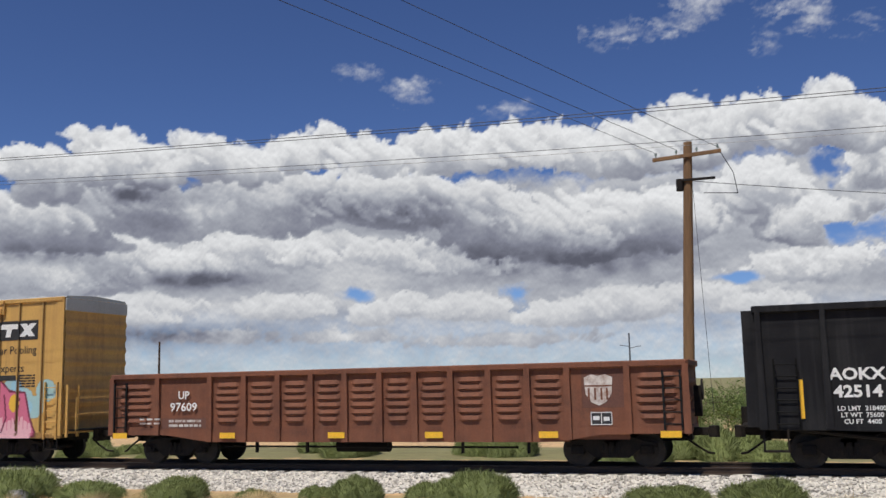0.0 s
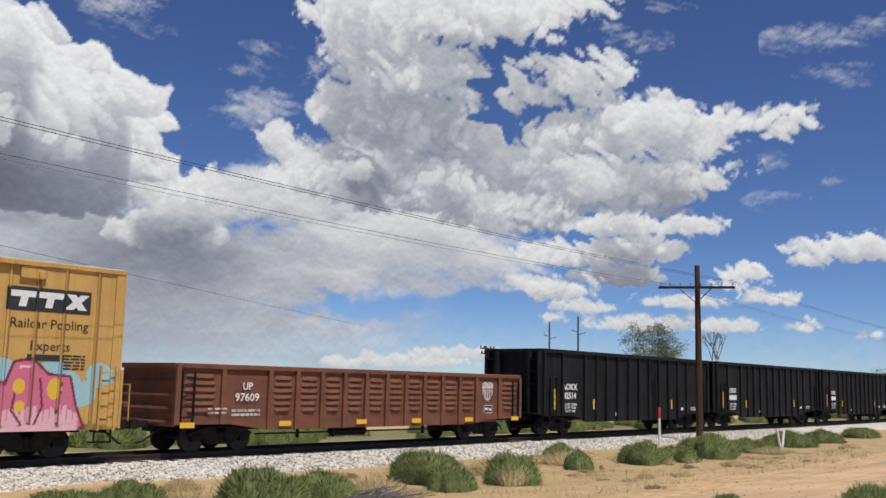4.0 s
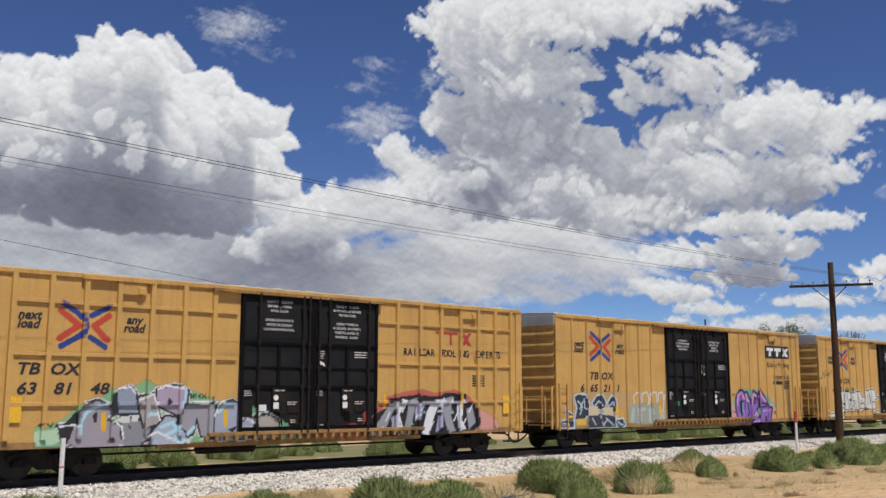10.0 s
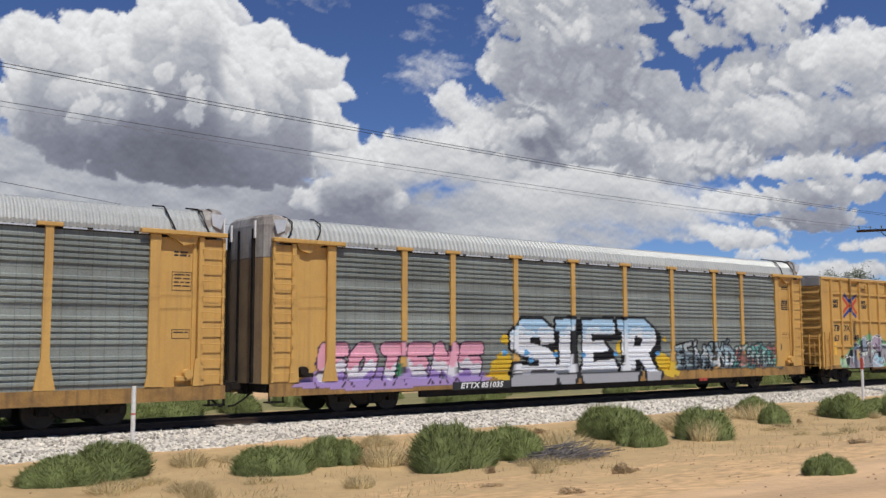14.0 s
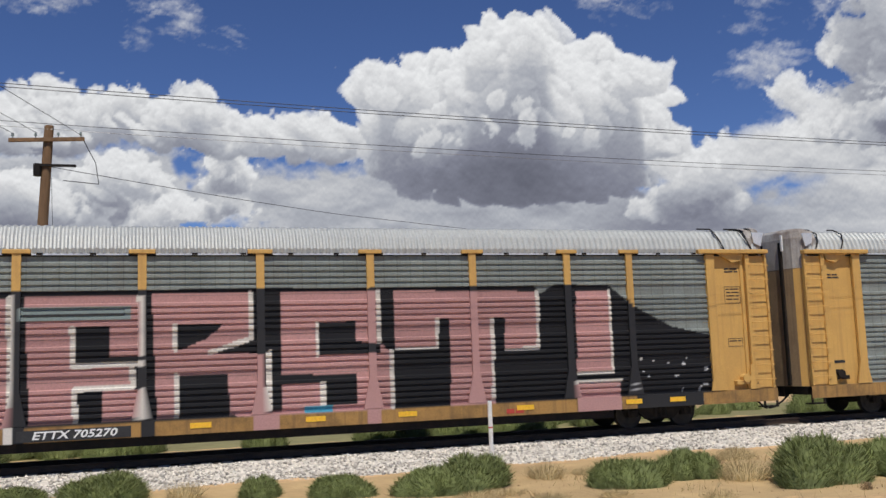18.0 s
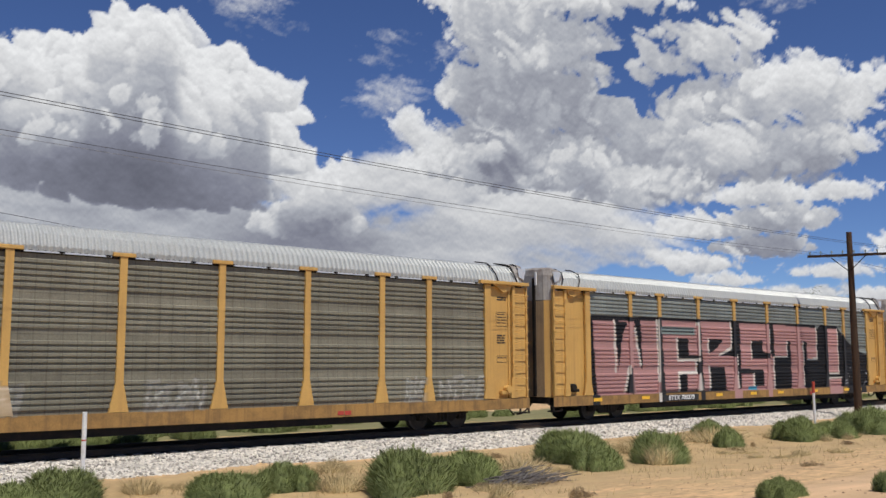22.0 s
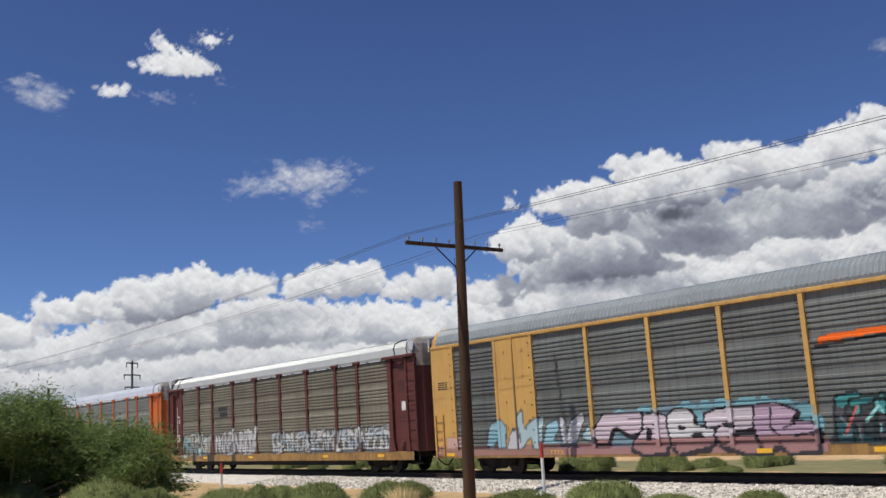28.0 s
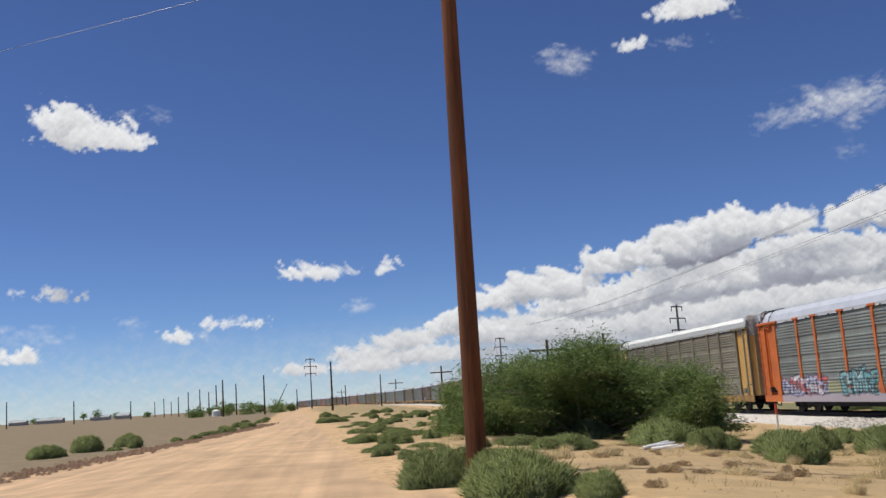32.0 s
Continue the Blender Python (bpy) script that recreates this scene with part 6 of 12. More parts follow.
    for k in (-1, 1):
        s = Shape()
        prof = [(-1.5, 0.95), (1.5, 0.95), (1.5, 5.2), (1.42, 5.5), (1.15, 5.8), (0.75, 5.96), (-0.75, 5.96), (-1.15, 5.8), (-1.42, 5.5), (-1.5, 5.2)]
        s.prism(prof, 0, *sorted((k * 12.7, k * 13.0)))
        part("end_hood", s, M["yellow2"], car)
        s = Shape()
        s.prism([(y * 0.88, 1.0 + (z - 0.95) * 0.95) for y, z in prof], 0, *sorted((k * 13.0, k * 13.12)))
        for i in range(5):
            s.box(*sorted((k * 13.12, k * 13.2)), -1.0 + i * 0.5 - 0.05, -1.0 + i * 0.5 + 0.05, 1.1, 5.2)
        part("end_door", s, M["end_grey"], car)
        ladder(car, k * 12.6, SIDE_Y - 0.02, 0.7, 2.4, 0.5, M["yellow2"], 5)
        data_bars(car, k * 12.3, 3.7, 0.6, 4, SIDE_Y - 0.012, M["black_ink"], seed=60 + k)
    reflectors(car, (-12.0, 2.5, 6.0), 0.8, SIDE_Y - 0.018, 0.5, 0.13)
    plate = lettering("TTTX", -5.9, 0.82, 0.22, M["yellow_ink"], car, SIDE_Y - 0.02, squeeze=1.3)
    add_truck(car, -9.8)
    add_truck(car, 9.8)
    add_ends(car, 13.92)
    place(car, -5.77, -4.61)


def build_rack_maroon():
    cv = Canvas(-14.4, 14.4, 0.3, 5.2)
    tag_wild(cv, -11.7, -7.5, 0.85, 2.3, [(0.40, 0.44, 0.42), (0.30, 0.46, 0.46), (0.48, 0.47, 0.42)], (0.09, 0.09, 0.09), 71, cover=0.9, edge=0.06)
    tag_wild(cv, -6.7, -4.5, 0.95, 2.3, [(0.62, 0.62, 0.62), (0.46, 0.47, 0.48)], (0.12, 0.12, 0.12), 72, cover=0.9, edge=0.05)
    tag_wild(cv, -4.2, -1.6, 0.9, 2.35, [(0.64, 0.64, 0.64), (0.54, 0.54, 0.55)], (0.14, 0.14, 0.14), 73, cover=0.9, edge=0.05)
    for i, (x0, x1) in enumerate(((0.5, 6.6), (7.0, 11.6))):
        tag_wild(cv, x0, x1, 1.0, 2.1, [(0.55, 0.56, 0.55), (0.42, 0.48, 0.52)], (0.09, 0.09, 0.09), 74 + i, cover=0.85, edge=0.05)
    # pale column of letters on the end bay, black drips on the sill
    for i in range(8):
        z = 3.95 - i * 0.37
        cv.stroke([(-12.55, z), (-12.55, z - 0.26), (-12.2, z - 0.26), (-12.2, z - 0.02 * (i % 3))][:2 + i % 3], 0.09, (0.62, 0.58, 0.55))
    for x in (-9.9, -7.7, -7.2, -4.4):
        cv.rect(x, x + 0.45, 0.5, 0.98, (0.03, 0.03, 0.03), 0.9)
    mats = (M["maroon_p"], M["panel_tan"], M["yellow_sill"], M["maroon_p"])
    car = autorack("maroon covered auto carrier with weathered tan panels and pale tags", mats, cv, half=13.92, span=13.3, door_mat=M["maroon"])
    s = Shape()
    s.box(12.4, 12.75, SIDE_Y + 0.11, SIDE_Y + 0.116, 2.7, 3.1)
    part("inspection_stencil", s, M["white_ink"], car)
    for k in range(2):
        s = Shape()
        s.box(-6.2 + 0.2 * k, -5.0, SIDE_Y + 0.04, SIDE_Y + 0.046, 3.45 - k * 0.35, 3.68 - k * 0.3)
        part("owner_mark_bar", s, M["black_ink"], car)
    reflectors(car, (-8.0, -2.0, 6.0, 10.8), 0.8, SY, 0.5, 0.12)
    stencil_frame(car, 12.45, 3.75, 0.55, 0.5, SIDE_Y + 0.117, 306)
    stencil_frame(car, 12.45, 2.35, 0.5, 0.24, SIDE_Y + 0.117, 326)
    data_bars(car, 12.45, 4.55, 0.45, 2, SIDE_Y + 0.117, M["black_ink"], seed=346)
    place(car, -6.93, -5.77)


def build_rack_orange():
    cv = Canvas(-14.4, 14.4, 0.3, 5.2)
    cv.rect(-11.5, -1.0, 0.6, 0.98, (0.34, 0.38, 0.44), 0.8)
    tag_wild(cv, -11.4, -6.4, 0.95, 1.95, [(0.62, 0.60, 0.64), (0.42, 0.44, 0.58), (0.50, 0.12, 0.10)], (0.10, 0.10, 0.16), 81, edge=0.06)
    cv.poly([(-6.4, 1.0), (-6.2, 1.7), (-5.2, 1.6), (-4.9, 1.0)], (0.36, 0.36, 0.20), 0.7)
    tag_wild(cv, -4.9, -1.8, 0.95, 2.2, [(0.16, 0.38, 0.40), (0.28, 0.48, 0.50)], (0.05, 0.06, 0.08), 84)
    cv.rect(0.7, 9.6, 0.4, 1.05, (0.03, 0.05, 0.10), 0.9)
    cv.poly([(8.2, 0.9), (8.9, 1.7), (9.7, 1.5), (9.9, 0.9)], (0.42, 0.06, 0.05), 0.85)
    tag_wild(cv, 1.4, 8.5, 0.85, 2.05, [(0.14, 0.34, 0.58), (0.44, 0.58, 0.52), (0.56, 0.62, 0.46)], (0.03, 0.04, 0.09), 82, edge=0.08)
    tag_wild(cv, 9.8, 11.5, 0.85, 1.85, [(0.48, 0.60, 0.06), (0.30, 0.44, 0.05)], (0.03, 0.03, 0.03), 83)
    mats = (M["orange_p"], M["panel"], M["orange_p"], M["orange_p"])
    car = autorack("orange-trimmed covered auto carrier with a bright roof and blue graffiti", mats, cv, half=14.64, roof="roof_bright")
    for z in (3.52, 3.22):
        s = Shape()
        s.box(4.36, 6.94, SIDE_Y + 0.03, SIDE_Y + 0.05, z - 0.05, z + 0.05)
        part("owner_mark_bar", s, M["orange_p"], car)
    place(car, -8.15, -6.93)


for key in ("maroon", "orange"):
    a = {"maroon": ((0.11, 0.026, 0.022), (0.06, 0.018, 0.015)), "orange": ((0.60, 0.15, 0.03), (0.36, 0.10, 0.03))}[key]
    M[key + "_p"] = material(key + "_post_paint", *a, 0.65, amount=0.5, streak=(0.2, 0.07, 0.03, 0.3), paint=True)

build_rack_white_blue()
build_rack_clean()
build_rack_pink()
build_rack_teal()
build_rack_grey_orange()
build_rack_white_tag()
build_rack_newer()
build_rack_maroon()
build_rack_orange()


def build_far_racks():
    """The rest of the train, plain cars with few marks."""
    made = {}
    for kind, mats, label, roof in (("yellow", (M["panel"], M["panel"], M["yellow_sill"], M["yellow"]), "grey covered auto carrier with yellow ends", "roof_bright"), ("tan", (M["panel_tan"], M["panel_tan"], M["yellow_sill"], M["yellow"]), "covered auto carrier with weathered tan panels and yellow ends", "roof"),
                                    ("orange", (M["orange_p"], M["panel"], M["orange_p"], M["orange_p"]), "orange-trimmed covered auto carrier", "roof_bright"), ("maroon", (M["maroon_p"], M["panel_tan"], M["yellow_sill"], M["maroon_p"]), "maroon covered auto carrier with tan panels", "roof_bright")):
        cv = Canvas(-14.4, 14.4, 0.3, 5.2, 0.1)
        tag_wild(cv, -10.0, -3.0, 1.0, 2.0, [(0.35, 0.42, 0.46), (0.45, 0.35, 0.4)], (0.05, 0.05, 0.06), len(kind))
        made[kind] = autorack(label, mats, cv, roof=roof, fine=0.3)
    a = -8.15
    order = ("tan", "yellow", "orange", "maroon", "yellow", "orange", "tan", "yellow", "maroon", "yellow", "tan", "yellow", "yellow", "yellow", "tan", "yellow", "orange", "yellow", "maroon", "tan", "yellow", "orange", "yellow", "tan", "yellow", "yellow", "orange", "yellow", "yellow")
    used = set()
    for k in order:
        car = made[k] if k not in used else copy_car(made[k])
        used.add(k)
        place(car, a - 1.19, a)
        a -= 1.19


def copy_car(car):
    c = copy_thing(car, car.matrix_basis.copy())
    for o in c.children_recursive:
        if o.name.startswith("wheelset"):
            WHEELSETS[1 if o.location.x > 0 else -1].append(o)
    return c


build_far_racks()

# ---- box cars ----


def plug_door(car, a, b, Y, Z0, Z1, cv, bilingual):
    """One of two black sliding doors: framed sheet, four lock rods, a handle box, stencils and small plates."""
    w = b - a
    first = a < -1
    s = Shape()
    s.sheet([[(x, Y - 0.05, z) for x in rows_of(a, b, 0.05)] for z in rows_of(Z0 + 0.1, Z1 - 0.1, 0.05)])
    s.box(a, b, Y - 0.04, Y + 0.08, Z0 + 0.1, Z1 - 0.1)
    d = part("plug_door", s, M["black"], car, "black plug door with lock rods and white stencils", canvas=cv)
    s = Shape()
    for z in (1.12, 2.31, 3.58, 4.96):
        s.box(a, b, Y - 0.1, Y - 0.045, z - 0.05, z + 0.05, 0.012)
    s.box(a, b, Y - 0.085, Y - 0.045, 2.84, 2.9, 0.012)
    for u, z0, z1, h in ((0.012, 1.0, 5.0, 0.05), (0.985, 1.0, 5.0, 0.05), (0.51, 2.31, 3.58, 0.055), (0.51, 4.65, 5.0, 0.045)):
        s.box(a + u * w - h, a + u * w + h, Y - 0.11, Y - 0.045, z0, z1, 0.012)
    part("door_frame", s, M["black"], d)
    for u in (0.22, 0.84) + ((0.93,) if first else (0.06,)):
        s = Shape()
        x = a + u * w
        s.tube((x, Y - 0.15, 0.98), (x, Y - 0.15, 5.0), 0.034, n=8)
        for z in (1.2, 2.31, 2.87, 3.58, 4.6):
            s.box(x - 0.06, x + 0.06, Y - 0.17, Y - 0.05, z - 0.05, z + 0.05, 0.01)
        part("lock_rod", s, M["steel_dark"], d)
    # handle box with its lever
    m = a + 0.51 * w
    s = Shape()
    s.prism([(m - 0.22, 2.27), (m + 0.26, 2.27), (m + 0.2, 1.6), (m - 0.2, 1.6)], 1, Y - 0.14, Y - 0.05)
    part("handle_box", s, M["steel_dark"], d)
    s = Shape()
    s.tube((m + 0.05, Y - 0.17, 1.75), (m + 0.1, Y - 0.17, 1.2), 0.035, 0.025, n=7)
    s.tube((m - 0.1, Y - 0.17, 1.62), (m + 0.16, Y - 0.17, 1.55), 0.03, n=7)
    part("handle", s, M["steel_dark"], d)
    s = Shape()
    s.tube((m - 0.1, Y - 0.146, 2.0), (m - 0.1, Y - 0.142, 2.0), 0.085, n=14)
    s.box(m - 0.18, m + 0.0, Y - 0.146, Y - 0.141, 1.68, 1.86)
    part("door_placard", s, M["white_ink"], d)
    data_bars(d, m + 0.02, 2.22, 0.34, 1, Y - 0.143, M["worn_white"], 0.035, seed=7)
    if bilingual:
        words = ("CLOSE THIS DOOR", "BEFORE CLOSING", "MAIN DOOR", "", "CIERRE ESTA PUERTA", "ANTES DE CERRAR", "LA PUERTA PRINCIPAL") if first else ("CLOSE AND LOCK", "BOTH DOORS BEFORE", "MOVING CAR", "", "CIERRE Y PONGA", "EL SEGURO EN AMBAS", "PUERTAS ANTES DE", "MOVER EL CARRO")
    else:
        words = ("-IMPORTANT-", "CLOSE THIS DOOR", "BEFORE CLOSING", "MAIN DOOR") if first else ("CLOSE AND LOCK", "BOTH DOORS", "BEFORE", "MOVING CAR")
    for i, t in enumerate(words):
        if t:
            lettering(t, m, 4.78 - i * 0.135 if bilingual else 4.42 - i * 0.125, 0.105 if bilingual else 0.115, M["white_ink"], d, Y - 0.058)
    # plates low on the door and worn stencils over them
    for k, (u0, u1, z0, z1) in enumerate(((0.04, 0.17, 1.45, 1.9), (0.65, 0.81, 1.55, 1.87), (0.68, 0.79, 1.2, 1.45))):
        s = Shape()
        s.box(a + u0 * w, a + u1 * w, Y - 0.075, Y - 0.045, z0, z1, 0.008)
        part("door_plate", s, M["steel_dark"], d)
    for u, z, l, n in ((0.1, 2.2, 0.26, 3), (0.72, 1.88, 0.36, 2), (0.735, 1.36, 0.18, 2), (0.12, 1.2, 0.24, 2)):
        data_bars(d, a + u * w, z, l, n, Y - 0.079, M["worn_white"], 0.028, 0.06, seed=int(u * 50))
    if first:
        s = Shape()
        s.box(a + 0.24 * w, a + 0.36 * w, Y - 0.058, Y - 0.05, 1.62, 1.8)
        part("placard", s, M["white_ink"] if bilingual else M["green_ink"], d)
    else:
        s = Shape()
        s.box(a + 0.05 * w, a + 0.13 * w, Y - 0.062, Y - 0.05, 1.45, 1.9)
        part("reflector", s, M["yellow_ink"], d)
        data_bars(d, a + 0.12 * w, 3.4, 0.26, 4, Y - 0.058, M["worn_white"], 0.03, 0.07, seed=19)
        data_bars(d, a + 0.76 * w, 3.4, 0.6, 3, Y - 0.058, M["white_ink"], 0.028, 0.075, seed=23)
        s = Shape()
        s.prism([(a + 0.08 * w, 3.12), (a + 0.17 * w, 3.02), (a + 0.18 * w, 2.93), (a + 0.09 * w, 3.0)], 1, Y - 0.058, Y - 0.05)
        part("torn_label", s, M["white_ink"], d)


def boxcar(label, exterior_posts, cv, number):
    car = thing("box_car", label, "freight car", "cars of the train")
    H, Z0, Z1 = 9.35, 0.9, 5.12
    Y = -1.5
    # arrows emblem, painted over sheet and posts: red chevrons, blue bent bars
    c, z = (-6.76, 3.80) if exterior_posts else (-6.68, 3.96)
    red, blue = (0.52, 0.06, 0.03), (0.02, 0.05, 0.26)
    for pts in ([(-0.6, 0.36), (-0.12, 0.01), (-0.6, -0.33)], [(0.64, 0.29), (0.26, 0.01), (0.63, -0.34)]):
        cv.stroke([(c + x, z + h) for x, h in pts], 0.16, red)
    for pts in ([(-0.56, 0.55), (-0.2, 0.34), (0.02, 0.16), (0.08, 0.0), (0.02, -0.15), (-0.2, -0.32), (-0.56, -0.53)], [(0.18, 0.27), (0.6, 0.5)], [(0.18, -0.28), (0.58, -0.52)]):
        cv.stroke([(c + x, z + h) for x, h in pts], 0.145, blue)
    if exterior_posts:
        ribs = [-8.52, -7.62, -6.75, -5.88, -4.96, -4.02, -3.12, 3.5, 4.48, 5.41, 6.31, 7.15, 7.99, 8.79]
    else:
        ribs = [-8.42, -7.54, -6.70, -5.87, -5.03, -4.18, -3.33, 3.70, 4.54, 5.33, 6.11, 6.85, 7.61, 8.55]
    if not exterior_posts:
        # thin dark line beside each seam, black board under the owner's mark
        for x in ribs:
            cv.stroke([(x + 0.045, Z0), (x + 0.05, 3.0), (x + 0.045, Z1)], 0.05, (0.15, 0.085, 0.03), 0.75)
        cv.rect(6.05, 8.35, 3.85, 4.45, (0.02, 0.02, 0.022))
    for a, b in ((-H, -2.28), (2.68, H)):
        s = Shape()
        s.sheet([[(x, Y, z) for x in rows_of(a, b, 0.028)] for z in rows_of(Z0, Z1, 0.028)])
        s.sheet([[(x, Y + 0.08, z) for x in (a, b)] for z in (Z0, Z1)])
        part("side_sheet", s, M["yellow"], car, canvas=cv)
    s = Shape()
    s.box(-H + 0.03, H - 0.03, Y + 0.1, 1.5, Z0 + 0.03, Z1)
    part("body", s, M["yellow2"], car)
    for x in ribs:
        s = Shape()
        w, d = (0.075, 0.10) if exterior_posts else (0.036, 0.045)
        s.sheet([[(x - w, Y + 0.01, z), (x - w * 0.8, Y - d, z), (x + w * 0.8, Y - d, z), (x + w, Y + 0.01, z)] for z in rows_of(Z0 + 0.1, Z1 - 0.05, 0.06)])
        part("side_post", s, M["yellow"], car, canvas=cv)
    if exterior_posts:
        for z in (4.38, 3.08, 1.85):
            for a, b in ((-8.5, -2.4), (2.75, 8.8)):
                s = Shape()
                s.sheet([[(x, Y - 0.01, z - 0.05), (x, Y - 0.06, z - 0.04), (x, Y - 0.06, z + 0.04), (x, Y - 0.01, z + 0.05)] for x in rows_of(a, b, 0.08)])
                part("side_stringer", s, M["yellow"], car, canvas=cv)
    for a, b in ((-H - 0.02, -H + 0.28), (H - 0.28, H + 0.02)):
        s = Shape()
        s.sheet([[(a, Y + 0.02, z), (a, Y - 0.035, z), (b, Y - 0.035, z), (b, Y + 0.02, z)] for z in rows_of(Z0 - 0.05, Z1, 0.06)])
        part("corner_post", s, M["yellow"], car, canvas=cv)
    # side sill, top rail
    s = Shape()
    s.sheet([[(x, Y - 0.03, z) for x in rows_of(-H, H, 0.1)] for z in rows_of(Z0 - 0.12, Z0 + 0.04, 0.08)])
    s.box(-H, H, Y, Y + 0.1, Z0 - 0.12, Z0 + 0.03)
    part("side_sill", s, M["yellow_sill"], car, canvas=cv)
    s = Shape()
    s.box(-4.6, 4.6, Y + 0.05, Y + 0.15, 0.66, Z0 - 0.1)
    part("sill_stiffener", s, M["yellow_sill"], car, canvas=Canvas(-10, 10, 0, 6, 0.5))
    s = Shape()
    s.box(-H, H, Y - 0.06, Y + 0.08, Z1 - 0.1, Z1 + 0.03, 0.015)
    for a, b in ((-6.9, -4.96), (5.3, 7.03)):
        s.box(a, b, Y - 0.13, Y - 0.05, Z1 - 0.12, Z1 + 0.0, 0.01)
        s.box(a + 1.5, a + 1.66, Y - 0.14, Y, Z1 - 0.42, Z1 - 0.25, 0.01)
        s.box(a + 1.04, a + 1.74, Y - 0.09, Y, Z1 - 0.44, Z1 - 0.12, 0.01)
    part("top_rail", s, M["yellow2"], car)
    # doors
    plug_door(car, -2.24, 0.18, Y, Z0, Z1, cv, exterior_posts)
    plug_door(car, 0.22, 2.64, Y, Z0, Z1, cv, exterior_posts)
    s = Shape()
    for z in (Z0 + 0.1, Z1 - 0.12):
        s.box(-3.2, 4.6 if z < 2 else 2.8, Y - 0.16, Y - 0.02, z - 0.05, z + 0.05, 0.01)
    for i in range(26):
        s.box(-3.3 + i * 0.3, -3.2 + i * 0.3, Y - 0.15, Y - 0.01, Z0 - 0.08, Z0 + 0.05)
    part("door_track", s, M["yellow_sill"], car, canvas=Canvas(-10, 10, 0, 6, 0.5))
    # roof with cross ribs
    s = Shape()
    n = 96
    rows = []
    for i in range(n + 1):
        x = -H + 2 * H * i / n
        k = 0.03 if i % 6 in (1,) else 0.0
        rows.append([(x, y, z + k) for y, z in ((-1.52, Z1), (-1.4, Z1 + 0.07), (0, Z1 + 0.14), (1.4, Z1 + 0.07), (1.52, Z1))])
    s.sheet(rows)
    for x in (-H, H):
        b = len(s.v)
        s.v += [(x, y, z) for y, z in ((-1.52, Z1), (-1.4, Z1 + 0.07), (0, Z1 + 0.14), (1.4, Z1 + 0.07), (1.52, Z1))]
        s.f.append((b, b + 1, b + 2, b + 3, b + 4))
    part("roof", s, M["roof"], car)
    # corrugated ends with a grey cap
    for k in (-1, 1):
        s = Shape()
        zs = rows_of(Z0, 4.75, 0.05)
        s.sheet([[(k * (H + 0.02 + 0.045 * max(0, math.sin((z - Z0) * 2 * math.pi / 0.42)) ** 0.8), y, z) for y in (-1.46, -1.3, 0, 1.3, 1.46)] for z in zs])
        part("corrugated_end", s, M["yellow2"], car, smooth=True)
        s = Shape()
        s.box(*sorted((k * H, k * (H + 0.06))), -1.48, 1.48, 4.72, 5.1, 0.01)
        part("end_cap_plate", s, M["roof"], car)
        ladder(car, k * (H - 0.35), Y - 0.04, 0.75, 2.5, 0.46, M["yellow2"], 5)
        ladder(car, -1.15, k * (H + 0.14), 0.8, 2.4, 0.5, M["yellow2"], 4, axis=1)
        s = Shape()
        s.box(*sorted((k * H, k * (H + 0.5))), -1.3, 1.3, 0.98, 1.03)
        part("end_platform", s, M["steel_dark"], car)
        s = Shape()
        s.tube((k * (H + 0.45), -1.35, 1.0), (k * (H + 0.45), -1.35, 2.0), 0.018, n=6)
        s.tube((k * (H + 0.45), -1.35, 2.0), (k * (H + 0.45), 1.35, 2.0), 0.018, n=6)
        s.tube((k * (H + 0.45), -1.35, 1.5), (k * (H + 0.45), 1.35, 1.5), 0.018, n=6)
        s.tube((k * (H + 0.45), 1.35, 1.0), (k * (H + 0.45), 1.35, 2.0), 0.018, n=6)
        part("end_rail", s, M["yellow2"], car)
        s = Shape()
        s.box(*sorted((k * (H - 0.65), k * (H - 0.1))), Y, Y + 0.3, 0.42, 0.46)
        for x in (k * (H - 0.62), k * (H - 0.13)):
            s.box(x - 0.02, x + 0.02, Y, Y + 0.04, 0.42, 0.8)
        part("step", s, M["steel_dark"], car)
    u = Shape()
    u.box(-H + 0.4, H - 0.4, -0.3, 0.3, 0.66, 0.9)
    u.tube((-3.0, -0.6, 0.6), (-1.2, -0.6, 0.6), 0.18, n=10)
    u.tube((-6, -0.9, 0.55), (6, -0.9, 0.55), 0.03, n=6)
    part("underframe", u, M["steel_dark"], car)
    ly = Y - 0.008
    if exterior_posts:
        words = (("next", -8.12, 4.02, 0), ("load", -8.14, 3.80, 0), ("any", -5.44, 4.02, 0), ("road", -5.44, 3.80, 0), ("TB", -8.08, 2.70, 1), ("OX", -7.2, 2.70, 1), (number[:2], -8.09, 2.22, 1), (number[2:4], -7.2, 2.22, 1), (number[4:], -6.28, 2.22, 1))
    else:
        words = (("next", -7.99, 4.05, 0), ("load", -8.01, 3.82, 0), ("any", -5.40, 4.05, 0), ("road", -5.44, 3.82, 0), ("TB", -7.11, 2.80, 1), ("OX", -6.29, 2.80, 1), (number[0], -7.83, 2.32, 1), (number[1:3], -7.12, 2.32, 1), (number[3:5], -6.29, 2.32, 1), (number[5], -5.60, 2.32, 1))
    for t, x, z, large in words:
        lettering(t, x, z, 0.40 if large else 0.32, M["black_ink"], car, ly, shear=0.2 if large else 0.25, bold=0.01, squeeze=1.2 if large else 0.95)
